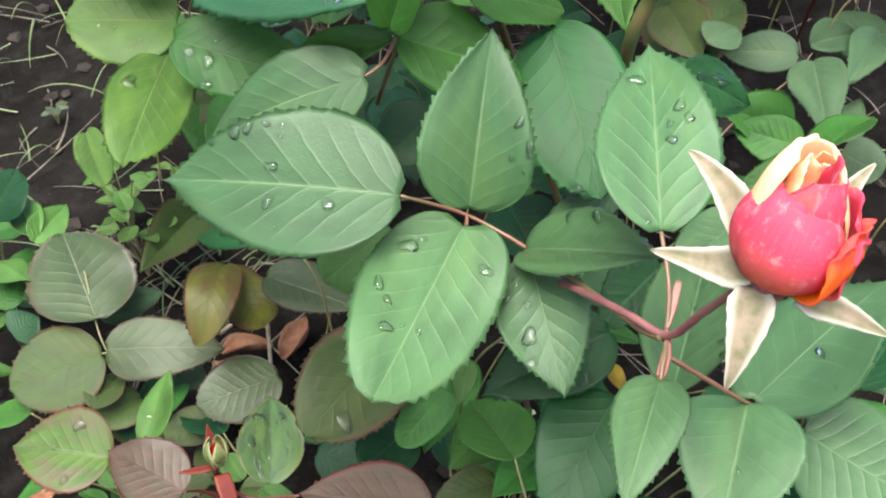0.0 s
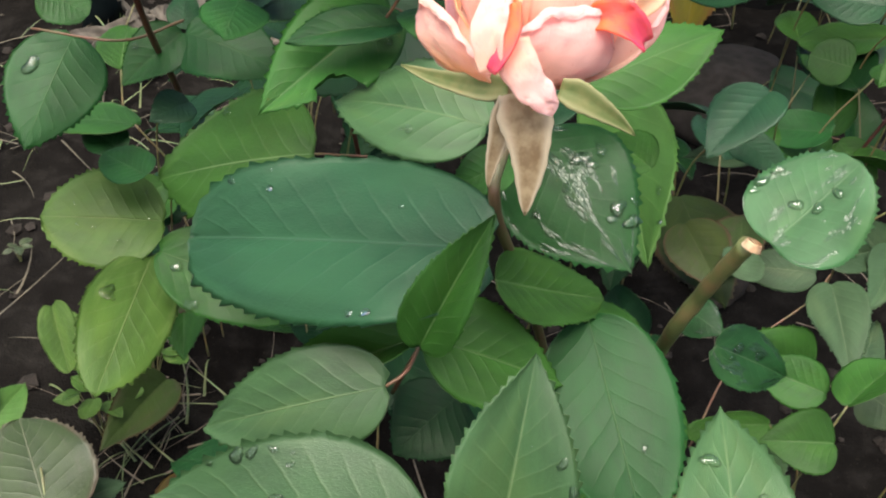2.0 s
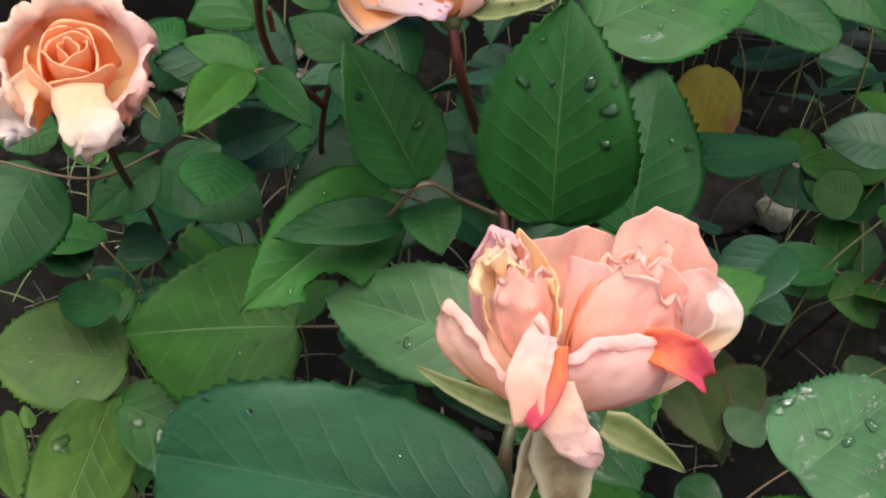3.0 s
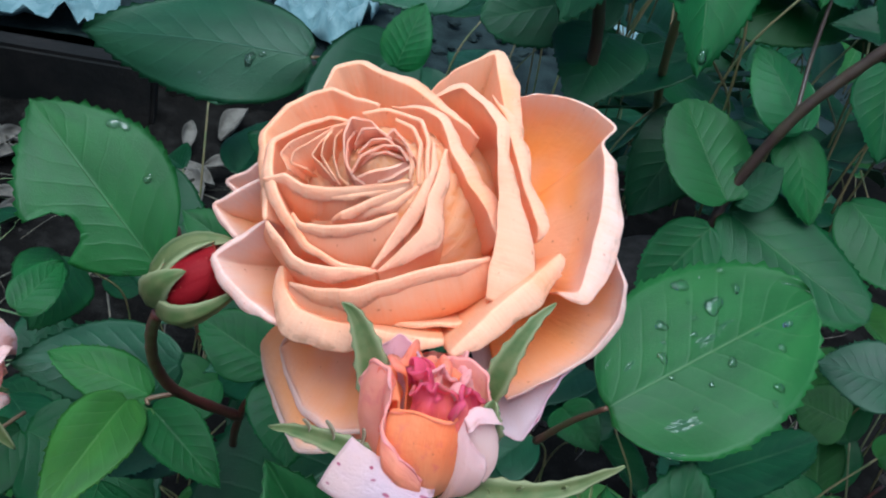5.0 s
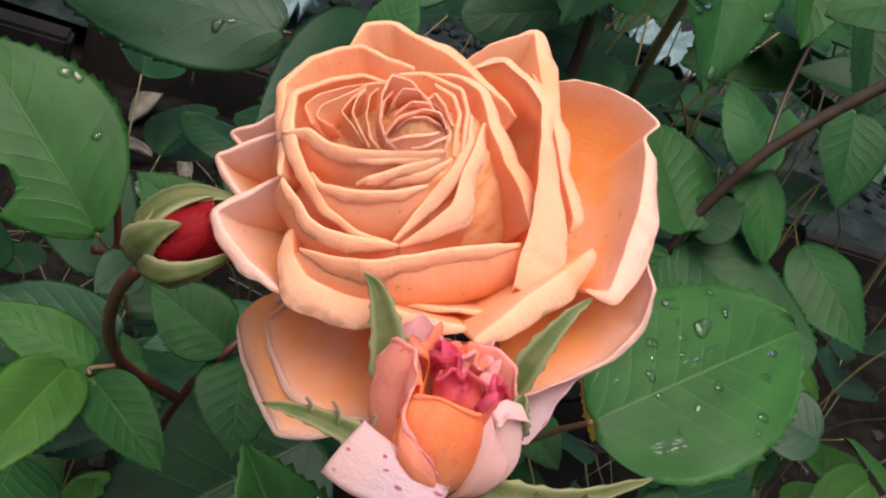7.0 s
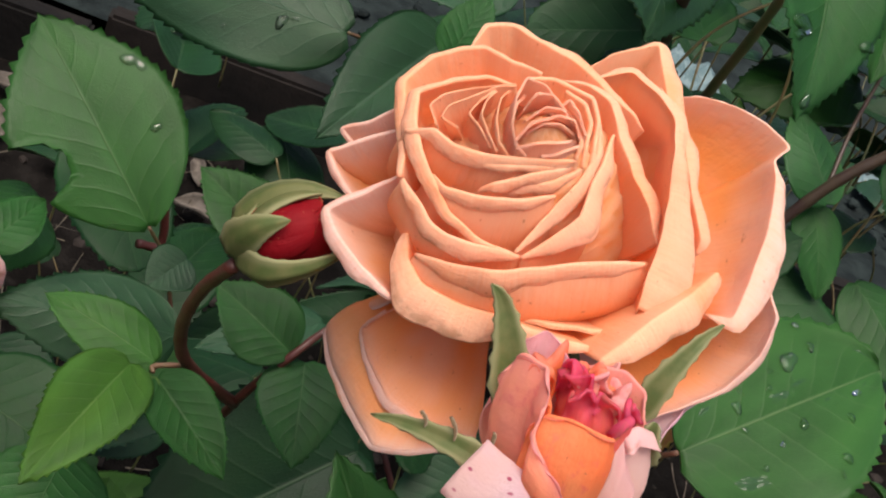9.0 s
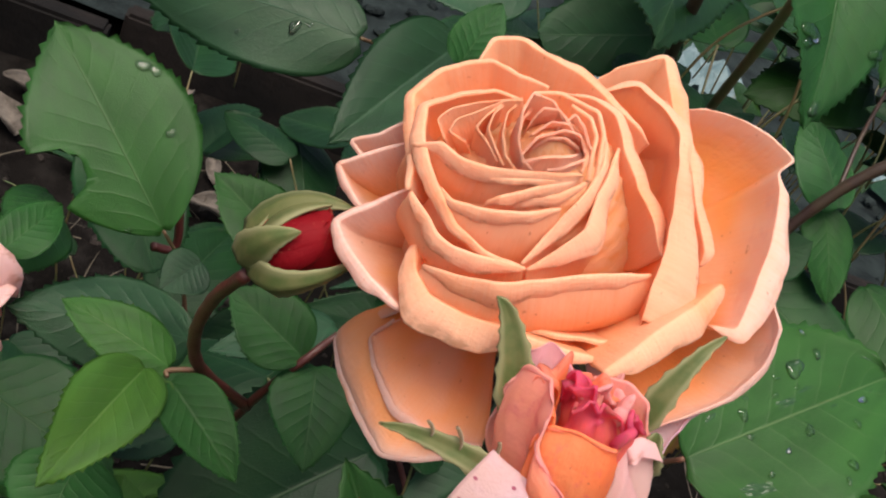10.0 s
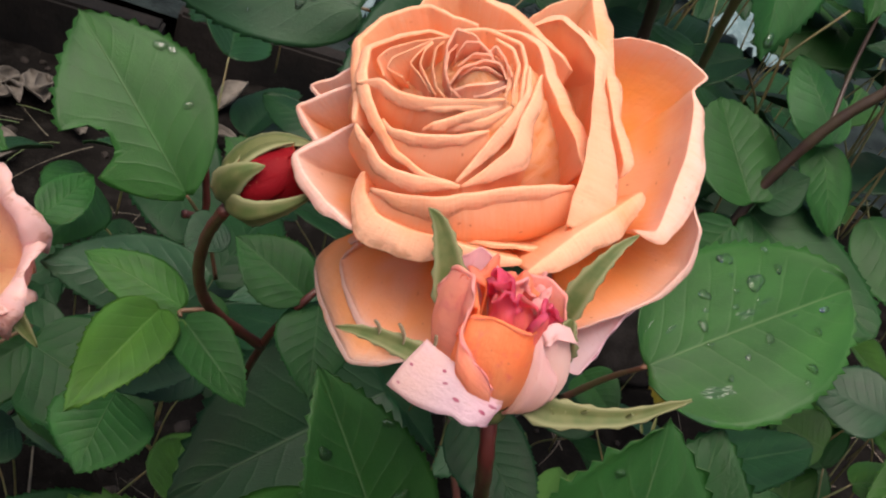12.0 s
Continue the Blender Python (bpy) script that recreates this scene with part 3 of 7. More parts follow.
def petal(head, m, phi, half, R, h, roll=110, rho=1.6, side=0.5, dip=7.0, flat=0.3, z0=-27, belly=1.2, c=(0, 0), r0=2.0, mat="peach", crinkle=0.7, nick=0.0, skew=0.0, point=0.0, frill=0.0, foot=0.85):
    """One petal of a bloom, in mm: it stands round direction phi, half degrees to either side; its rim is R from the axis at height h and rolls back; it bellies out below the rim."""
    rows, uvs = [], []
    na, ns = 20, 28
    seed = phi * 0.37 + R
    rnd = random.Random(int(phi * 13 + R * 7))
    lean = rnd.uniform(-0.5, 0.5)
    for j in range(ns + 1):
        s = j / ns
        row, uv = [], []
        for i in range(na + 1):
            a = -1 + 2 * i / na
            e = abs(a)
            hh = h - dip * e ** 3 + skew * a + 0.5 * math.sin(2.7 * a + seed)
            RR = R * (1 + point * (0.35 - e)) + 0.5 * math.sin(3.9 * a + seed * 2)
            turn = radians(roll * (0.6 + side * e ** 1.5 + 0.25 * lean * a))
            lip = rho * (1 - 0.45 * e * e)
            s1 = 0.82
            # Bezier from the claw to the rim, then the lip rolls outwards
            p0, p1 = Vector((r0, z0)), Vector((max(r0, RR * belly * foot), z0 + 0.1 * (hh - z0)))
            p2, p3 = Vector((RR * belly, hh - (hh - z0) * 0.38)), Vector((RR, hh))
            t = min(1.0, s / s1)
            q = p0 * (1 - t) ** 3 + 3 * p1 * t * (1 - t) ** 2 + 3 * p2 * t * t * (1 - t) + p3 * t ** 3
            if s > s1:
                d = (p3 - p2).normalized()
                ang = (s - s1) / (1 - s1) * turn
                sg = 1 if turn >= 0 else -1
                out = Vector((d.y, -d.x)) * sg
                q = p3 + lip * (out * (1 - math.cos(ang)) + d * math.sin(abs(ang)))
            w = 0.50 + 0.50 * math.sin(min(1, s / 0.6) * math.pi / 2)
            if s > 0.7:
                w *= 1 - 0.16 * ((s - 0.7) / 0.3) ** 2
            wr = radians(phi + a * half * w)
            r = q.x * ((1 - flat) + flat / math.cos(radians(min(62, e * half * w * 0.92))))
            if nick and s > 0.84 and abs(a - nick) < 0.14:
                r -= 3.5 * (1 - abs(a - nick) / 0.14) * (s - 0.84) / 0.16
            p = Vector((c[0] * s + r * math.cos(wr), c[1] * s + r * math.sin(wr), q.y))
            j_ = Vector((p.x * 0.10 + seed, p.y * 0.10, p.z * 0.08))
            p += noise.noise_vector(j_) * crinkle * (0.2 + s) + noise.noise_vector(j_ * 3.3) * crinkle * 0.28 * s
            if frill and s > 0.5:
                p += noise.noise_vector(j_ * 4.5) * frill * (s - 0.5) * 2 + Vector((0, 0, noise.noise(Vector((a * 3.1, seed, 0))) * 1.5 * frill * (s - 0.5) * 2))
            row.append(p / 1000)
            uv.append((s, a * 0.5 + 0.5))
        rows.append(row)
        uvs.append(uv)
    me = sheet("petal", rows, uvs)
    ob = part("petal", me, PETAL[mat], head, PETAL_WORDS[mat], m)
    thick = ob.modifiers.new("thickness", "SOLIDIFY")
    thick.thickness = 0.0004
    return ob


def rim_petal(head, m, rim, mat="peach", belly=1.2, droop=55, c=(-6, 3), z0=-22, crinkle=0.7, frill=0.25):
    """A petal under a rim that runs through points (x, y, height, width of the turned-back margin; mm); droop: degrees by which that margin hangs."""
    na = max(32, 7 * len(rim))
    pts = [Vector(p[:3]) for p in rim]
    gaps = [(b - a).length + 0.01 for a, b in zip(pts, pts[1:])]
    total = sum(gaps)
    line = []
    for i in range(na + 1):
        d, k = total * i / na, 0
        while k < len(gaps) - 1 and d > gaps[k]:
            d -= gaps[k]
            k += 1
        f = min(1.0, d / gaps[k])
        line.append((pts[k].lerp(pts[k + 1], f), rim[k][3] + (rim[k + 1][3] - rim[k][3]) * f))
    # round the corners a little
    line = [line[0]] + [((a[0] + 2 * b[0] + e[0]) / 4, (a[1] + 2 * b[1] + e[1]) / 4) for a, b, e in zip(line, line[1:], line[2:])] + [line[-1]]
    mid = Vector((c[0], c[1], 0))
    seed = pts[0].x * 0.7 + pts[-1].y * 0.3
    sides = []
    for i in range(na + 1):
        t = line[min(na, i + 2)][0] - line[max(0, i - 2)][0]
        sides.append(Vector((t.y, -t.x, 0)).normalized())
    if sum(q.dot(p - mid) for q, (p, w) in zip(sides, line)) < 0:
        sides = [-q for q in sides]
    for _ in range(6):
        sides = [sides[0]] + [(a + 2 * b + e).normalized() for a, b, e in zip(sides, sides[1:], sides[2:])] + [sides[-1]]
    centre = line[na // 2][0]
    steps = [0.765 * (k / 16) ** 0.85 for k in range(17)] + [0.785, 0.795, 0.8, 0.804, 0.808, 0.812, 0.82, 0.85, 0.89, 0.93, 0.97, 0.99, 1.0]
    dr = radians(droop)
    rows, uvs = [], []
    for s in steps:
        row, uv = [], []
        for i, ((p, w), out) in enumerate(zip(line, sides)):
            a = -1 + 2 * i / na
            # the band narrows towards both ends of the petal
            w *= 1.4 * (0.30 + 0.70 * max(0.0, 1 - a * a) ** 0.6)
            w = max(0.12, w * (1 + 0.40 * noise.noise(Vector((a * 2.6 + seed, seed, 0.7)))))
            away = Vector((p.x - mid.x, p.y - mid.y, 0))
            away = (away.normalized() * 0.6 + out * 0.4).normalized()
            high = p.z - z0
            lean = (belly - 1) * 0.30 * high
            b0 = Vector((c[0] * 0.5, c[1] * 0.5, z0)) + away * 2
            b1 = b0.lerp(Vector((p.x, p.y, z0 + 0.15 * high)), 0.85) + away * lean
            b2 = p - Vector((0, 0, 0.36 * high)) + away * lean
            u = min(1.0, s / 0.8)
            q = b0 * (1 - u) ** 3 + 3 * b1 * u * (1 - u) ** 2 + 3 * b2 * u * u * (1 - u) + p * u ** 3
            if s > 0.8:
                # a tight fold, then the margin as a slightly curved band
                rise = (p - b2).normalized()
                fold = min(0.16, w * 0.2)
                g = min(1.0, (s - 0.8) / 0.012)
                ang = g * (math.pi / 2 + dr)
                q = p + fold * (away * (1 - math.cos(ang)) * 0.8 + rise * math.sin(ang) * 0.6)
                if s > 0.812:
                    f = (s - 0.812) / 0.188
                    bend = dr + radians(22) * (f - 0.4)
                    q += max(0.0, w - fold) * f * (out * math.cos(bend) - Vector((0, 0, math.sin(bend))))
            else:
                # the claw is narrow
                k = 0.45 * (1 - math.sin(min(1, u / 0.75) * math.pi / 2))
                q = q.lerp(Vector((centre.x, centre.y, q.z)), k * 0.6)
            h = Vector((q.x * 0.09 + seed, q.y * 0.09, q.z * 0.07))
            q = q + noise.noise_vector(h) * crinkle * (0.3 + 0.5 * s) + noise.noise_vector(h * 3.3) * crinkle * 0.30 * s
            if s > 0.45:
                # the margin runs in small waves
                q += noise.noise_vector(Vector((i * total / na * 0.34, seed * 3.1, s * 0.8))) * frill * ((s - 0.45) / 0.55) ** 2
            if s > 0.8:
                q += noise.noise_vector(h * 8) * 0.16 * crinkle * (s - 0.8) / 0.2
            row.append(q / 1000)
            uv.append((s, a * 0.5 + 0.5))
        rows.append(row)
        uvs.append(uv)
    ob = part("petal", sheet("petal", rows, uvs), PETAL[mat], head, PETAL_WORDS[mat], m)
    thick = ob.modifiers.new("thickness", "SOLIDIFY")
    thick.thickness = 0.00025
    return ob


PETAL_WORDS = {
    "peach": "peach-orange petal with a rolled paler rim", "core": "tight salmon inner petal", "outer": "outer petal fading to pale pink", "flank": "wide orange outer petal with a pale pink margin",
    "cream": "faded cream-pink petal with reddish flecks", "pink": "salmon-pink petal with crimson marks", "rosy": "rose-red petal with pale mottling",
    "coral": "coral petal with a crimson margin", "blush": "pale blush petal with crimson spots", "red": "deep red closed petal",
    "bleached": "bleached crumpled creamy white petal", "lilac": "folded pale lilac petal with crimson spots", "pale": "pale pinkish white petal", "salmon": "salmon petal with a paler rim", "rosepale": "pale rose-pink petal with a ragged top", "crimson": "ragged petal with a crimson margin", "orange": "vivid orange petal", "ivory": "ivory petal, orange at its foot",
}


def sepal(head, m, phi, length, width, rise, droop, z0, r0, material, label="", curl=0.0, twist=0.0):
    """A pointed sepal from under the bloom: leaves the axis at r0, z0 with so many degrees of rise, bending by droop."""
    rows, uvs = [], []
    ns, na = 16, 6
    pos, ang = Vector((r0, z0)), radians(rise)
    step = length / ns
    u, t = Vector((math.cos(radians(phi)), math.sin(radians(phi)), 0)), Vector((-math.sin(radians(phi)), math.cos(radians(phi)), 0))
    for j in range(ns + 1):
        s = j / ns
        w = width / 2 * (math.sin(math.pi * min(1, 0.32 + s * 0.68)) ** 0.9) * (1 if s < 0.98 else 0.4)
        if s == 1:
            w = 0.15
        d = Vector((math.cos(ang), math.sin(ang)))
        nrm = Vector((-d.y, d.x))
        row, uv = [], []
        for i in range(na + 1):
            a = -1 + 2 * i / na
            lift = curl * abs(a) ** 2 * w
            p2 = pos + nrm * (lift + twist * a * w * s)
            tooth = 1 + (0.05 if j % 3 == 1 else 0) * (abs(a) == 1)
            row.append((u * p2.x + t * a * w * tooth + Vector((0, 0, p2.y))) / 1000)
            uv.append((s, a))
        rows.append(row)
        uvs.append(uv)
        pos = pos + d * step
        ang += radians(droop) / ns
    ob = part("sepal", sheet("sepal", rows, uvs), material, head, label, m)
    thick = ob.modifiers.new("thickness", "SOLIDIFY")
    thick.thickness = 0.0005
    return ob


def strip(head, name, a, b, c, width, material, face, cup=0.25, frill=0.0, foot=0.45, taper=0.0, label=""):
    """A sepal or loose petal that runs from a over b to c (mm), its broad side towards face; cup lifts its edges, frill makes its end ragged."""
    a, b, c, face = Vector(a), Vector(b), Vector(c), Vector(face)
    k = 2 * b - (a + c) / 2
    rows, uvs = [], []
    ns, na = 20, 10
    for j in range(ns + 1):
        s = j / ns
        p = a * (1 - s) ** 2 + 2 * k * s * (1 - s) + c * s * s
        d = ((k - a) * (1 - s) + (c - k) * s).normalized()
        side = d.cross(face).normalized()
        up = side.cross(d)
        if name == "sepal":
            w = width / 2 * min(1, 0.55 + 2.2 * s) * (1 - s) ** 0.75 * 1.25 + 0.12
        else:
            w = width / 2 * (foot + (1 - foot) * math.sin(min(1, s / 0.6) * math.pi / 2)) * (1 if s < 0.8 else 1 - 0.3 * ((s - 0.8) / 0.2) ** 2) * (1 - taper * s)
        row, uv = [], []
        for i in range(na + 1):
            v = -1 + 2 * i / na
            tooth = 1.06 + (0.15 if frill else 0.0) if name == "sepal" and j % 3 == 0 and abs(v) == 1 else 1.0
            q = p + side * v * w * tooth + up * cup * w * (abs(v) if name == "sepal" else v * v)
            h = Vector((q.x * 0.12, q.y * 0.12, q.z * 0.12))
            q = q + noise.noise_vector(h) * (0.35 + frill * s) + noise.noise_vector(h * 3.1) * frill * 0.7 * s
            row.append(q / 1000)
            uv.append((s, v) if name == "sepal" else (s, v * 0.5 + 0.5))
        rows.append(row)
        uvs.append(uv)
    ob = part(name, sheet(name, rows, uvs), material, head, label)
    thick = ob.modifiers.new("thickness", "SOLIDIFY")
    thick.thickness = 0.0005
    return ob


def flower_head(bush, m, r, z0, material, label=""):
    """The rounded hip below a bloom, to which petals and sepals are joined."""
    rows, uvs = [], []
    for j in range(9):
        e = math.pi * j / 8
        rr = max(0.05, r * math.sin(e) ** 0.8)
        z = z0 - r * 0.2 - r * 1.1 * math.cos(math.pi - e)
        rows.append([Vector((rr * math.cos(q * math.pi / 6), rr * math.sin(q * math.pi / 6), z)) / 1000 for q in range(12)])
        uvs.append([(j / 8, 0)] * 12)
    return part("flower_head", sheet("hip", rows, uvs, close=True), material, bush, label, m)


# ---- ground ----
def ground_height(x, y):
    d = math.hypot(x, y - 0.6)
    if d > 6:
        return 0.0
    v = Vector((x, y, 0))
    return (0.020 * noise.noise(v * 5) + 0.010 * noise.noise(v * 17) + 0.005 * noise.noise(v * 48)) * max(0, 1 - d / 6) - 0.004


def build_ground():
    near = [k * 0.016 for k in range(-60, 61)]
    far = [1.1, 1.4, 2, 3, 5, 9, 16, 30, 60, 120]
    xs = [-f for f in reversed(far)] + near + far
    ys = [0.6 + a for a in xs]
    rows = [[Vector((x, y, ground_height(x, y))) for x in xs] for y in ys]
    me = sheet("ground", rows, [[(p.x, p.y) for p in row] for row in rows])
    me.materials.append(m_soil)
    return tagged(new("ground", me), "dark damp garden soil with small clods", "ground", kind="structure")


build_ground()


def lump(bm, at, r, seed, squash=0.6):
    rnd = random.Random(seed)
    made = bmesh.ops.create_icosphere(bm, subdivisions=1, radius=r)
    turn = Euler((rnd.uniform(0, 6), rnd.uniform(0, 6), rnd.uniform(0, 6))).to_matrix()
    for vt in made["verts"]:
        p = turn @ vt.co
        p *= rnd.uniform(0.75, 1.2)
        p.z *= squash
        vt.co = p + Vector(at)


def scatter(name, material, n, box, size, seed, label, category, squash=0.6):
    rnd = random.Random(seed)
    verts, faces = [], []
    bm = bmesh.new()
    for k in range(n):
        x, y = rnd.uniform(box[0], box[1]), rnd.uniform(box[2], box[3])
        r = rnd.uniform(*size)
        lump(bm, (x, y, ground_height(x, y) + r * 0.2), r, seed * 1000 + k, squash)
    me = bpy.data.meshes.new(name)
    bm.to_mesh(me)
    bm.free()
    me.materials.append(material)
    return tagged(new(name, me), label, category, kind="stuff")


def blades(name, material, n, box, length, width, seed, label, category, lie=0.15):
    """Thin bent blades or straws, lying or standing, in one mesh."""
    rnd = random.Random(seed)
    verts, faces = [], []
    for k in range(n):
        x, y = rnd.uniform(box[0], box[1]), rnd.uniform(box[2], box[3])
        a, L, w = rnd.uniform(0, 6.283), rnd.uniform(*length), rnd.uniform(*width)
        rise = rnd.uniform(0.0, lie) if rnd.random() < 0.8 else rnd.uniform(lie, lie * 3)
        d = Vector((math.cos(a), math.sin(a), rise)).normalized()
        sd = Vector((-math.sin(a), math.cos(a), 0))
        bend = rnd.uniform(-0.35, 0.35)
        p = Vector((x, y, ground_height(x, y) + rnd.uniform(0.001, 0.008)))
        base = len(verts)
        m_ = 6
        for j in range(m_ + 1):
            t = j / m_
            ww = w * (1 - 0.8 * t)
            up = Vector((0, 0, ww * 0.7))
            verts += [p - sd * ww, p + up, p + sd * ww]
            p = p + (d + sd * bend * t * 2 - Vector((0, 0, 1)) * rise * 1.3 * t) * (L / m_)
            gz = ground_height(p.x, p.y) + 0.0008
            p.z = max(p.z, gz)
            if j:
                q = base + 3 * j
                for e in (0, 1):
                    faces.append((q - 3 + e, q - 2 + e, q + 1 + e, q + e))
                faces.append((q - 3, q, q + 2, q - 1))
    me = bpy.data.meshes.new(name)
    me.from_pydata([tuple(v) for v in verts], [], faces)
    me.materials.append(material)
    return tagged(new(name, me), label, category, kind="stuff")


scatter("soil_clods", m_clod, 420, (-0.6, 0.7, 0.25, 1.2), (0.002, 0.009), 3, "small grey-brown clods of soil on the bed", "soil")
blades("dry_straw", m_straw, 110, (-0.5, 0.0, 0.3, 1.15), (0.03, 0.12), (0.0004, 0.0011), 5, "dry pale straws and stalks lying on the soil", "straw")
blades("dry_stalks", m_twig, 130, (0.0, 0.6, 0.3, 1.2), (0.03, 0.10), (0.0004, 0.0010), 6, "dry thin stalks lying on the soil", "straw")
blades("grass_blades", m_grass, 80, (-0.5, -0.22, 0.45, 1.1), (0.03, 0.09), (0.0005, 0.0012), 8, "thin green grass blades by the rose bed", "grass", 0.7)
blades("grass_tuft", m_grass, 24, (-0.20, -0.13, 0.50, 0.60), (0.03, 0.08), (0.0005, 0.0011), 12, "tangled thin grass and stalks under the roses", "grass", 0.9)
blades("dry_tangle", m_twig, 36, (-0.22, -0.11, 0.46, 0.62), (0.03, 0.09), (0.0004, 0.0009), 13, "tangled dry stalks under the roses", "straw", 0.5)


# ---- rose bushes ----
front = thing("rose_bush", 0.073, 0.330, 0.0, "low rose spray with rain-wet green leaves and a pink opening bud", "rose bush", "rose bushes in the bed")
middle = thing("rose_bush", 0.06, 0.42, 0.0, "rose bush with a faded pink double bloom and broad dark leaves", "rose bush", "rose bushes in the bed")
main = thing("rose_bush", -0.01, 0.56, 0.0, "tall rose bush with a full peach bloom and two buds", "rose bush", "rose bushes in the bed")
left_rose = thing("rose_bush", -0.12, 0.56, 0.0, "rose bush with a fading peach and cream bloom", "rose bush", "rose bushes in the bed")
left_low = thing("rose_bush", -0.16, 0.56, 0.0, "old rose shoot with yellowish green leaves", "rose bush", "rose bushes in the bed")
right_low = thing("rose_bush", 0.18, 0.58, 0.0, "small rose bush with dull leaves and a pruned cane", "rose bush", "rose bushes in the bed")
low = thing("rose_bush", -0.10, 0.33, 0.0, "low rose seedling with bronze and olive leaves and a red bud", "rose bush", "rose bushes in the bed")

a1 = leaflet(front, (-13, 247, 324), (-94, 269, 312), 48, -33, 'sage')
a2 = leaflet(front, (9, 260, 307), (16, 289, 359), 38, 7, 'sage')
a3 = leaflet(front, (7, 252, 307), (-20, 183, 302), 43, -12, 'sage')
a4 = leaflet(front, (28, 242, 302), (37, 197, 286), 29, 9, 'sage')
a5 = leaflet(front, (27, 246, 302), (63, 211, 332), 25, 28, 'sage')
a6 = leaflet(front, (56, 197, 355), (60, 262, 370), 32, -6, 'sage', kind=0)
leaflet(front, (53, 162, 338), (40, 128, 335), 17, -1, 'sage')
a8 = leaflet(front, (81, 173, 315), (68, 137, 305), 33, 2, 'sage')
leaflet(front, (110, 193, 275), (148, 174, 262), 37, 29, 'sage')
a10 = leaflet(front, (83, 174, 315), (142, 234, 300), 31, 11, 'sage')
a11 = leaflet(front, (73, 209, 275), (101, 288, 262), 33, 0, 'sage')
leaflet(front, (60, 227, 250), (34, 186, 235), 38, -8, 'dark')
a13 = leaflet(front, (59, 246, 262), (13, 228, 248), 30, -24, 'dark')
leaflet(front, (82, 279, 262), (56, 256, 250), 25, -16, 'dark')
leaflet(front, (118, 308, 260), (88, 278, 260), 24, -16, 'sage')
leaflet(front, (65, 290, 290), (35, 276, 285), 14, -28, 'sage')
leaflet(front, (150, 238, 240), (178, 274, 240), 23, 3, 'dark')
leaflet(front, (110, 193, 240), (129, 220, 240), 23, 2, 'dark')
d1 = leaflet(middle, (1, 305, 382), (-93, 345, 347), 53, -33, 'blue', kind=7)
leaflet(middle, (-17, 291, 356), (1, 299, 400), 19, 40, 'mid')
leaflet(middle, (5, 317, 360), (45, 338, 335), 24, 32, 'mid')
d4 = leaflet(middle, (22, 407, 352), (59, 360, 327), 50, 29, 'wet')
d5 = leaflet(middle, (82, 546, 290), (89, 437, 262), 46, 12, 'fresh')
leaflet(middle, (-26, 293, 337), (-84, 301, 305), 33, -44, 'sage')
leaflet(middle, (-15, 309, 342), (31, 310, 322), 32, 29, 'mid')
leaflet(middle, (-17, 311, 340), (-71, 311, 305), 17, -30, 'mid')
d9 = leaflet(middle, (39, 330, 333), (55, 272, 300), 44, 16, 'deep', kind=8)
d10 = leaflet(middle, (-59, 420, 330), (-127, 437, 300), 64, -38, 'mid')
d11 = leaflet(middle, (-31, 418, 396), (-74, 379, 373), 36, -30, 'mid', notch=0.62)
d12 = leaflet(middle, (2, 362, 385), (-49, 393, 372), 36, -35, 'sage')
leaflet(middle, (13, 379, 360), (-8, 371, 352), 18, -29, 'mid')
leaflet(middle, (-12, 405, 335), (-44, 407, 330), 21, -35, 'dark')
leaflet(middle, (-31, 491, 350), (-5, 473, 345), 22, 34, 'mid')
leaflet(middle, (27, 339, 415), (67, 354, 428), 24, 30, 'mid')
leaflet(middle, (75, 422, 330), (59, 445, 330), 21, -31, 'mid')
leaflet(middle, (-23, 381, 270), (-10, 327, 260), 26, 7, 'dark')
leaflet(middle, (26, 314, 262), (38, 286, 255), 29, 16, 'dark')
leaflet(middle, (-7, 403, 330), (13, 380, 330), 16, 26, 'dark')
leaflet(middle, (-20, 292, 270), (-44, 272, 260), 32, -26, 'mid')
leaflet(middle, (-1, 324, 300), (-23, 305, 290), 31, -16, 'dark')
y1 = leaflet(left_low, (-141, 462, 238), (-149, 378, 228), 41, -17, 'lime', kind=8)
y2 = leaflet(left_low, (-137, 474, 248), (-194, 468, 252), 50, -33, 'lime', kind=8)
y3 = leaflet(left_low, (-131, 438, 260), (-61, 421, 245), 41, 35, 'mid', kind=8)
leaflet(left_low, (-163, 512, 170), (-128, 506, 170), 37, 36, 'olive')
leaflet(left_low, (-228, 534, 130), (-203, 481, 130), 21, 2, 'lime')
l1 = leaflet(left_rose, (-171, 493, 335), (-185, 447, 304), 40, -23, 'lush')
l2 = leaflet(left_rose, (-127, 508, 331), (-151, 483, 316), 26, -24, 'lush')
leaflet(left_rose, (-126, 508, 331), (-80, 492, 322), 40, 24, 'lush')
leaflet(left_rose, (-67, 530, 343), (-100, 512, 337), 25, -24, 'deep')
leaflet(left_rose, (-96, 484, 360), (-64, 473, 383), 21, 53, 'blue')
leaflet(left_rose, (-186, 505, 350), (-166, 503, 340), 23, 35, 'lush')
leaflet(left_rose, (-125, 572, 350), (-132, 534, 350), 23, -19, 'lush')
leaflet(left_rose, (-176, 541, 390), (-143, 527, 390), 22, 30, 'lush')
leaflet(left_rose, (-127, 508, 385), (-118, 529, 388), 14, 23, 'lush')
leaflet(left_rose, (-125, 499, 300), (-140, 481, 300), 19, -25, 'blue')
leaflet(left_rose, (-76, 463, 300), (-132, 468, 290), 25, -25, 'dark')
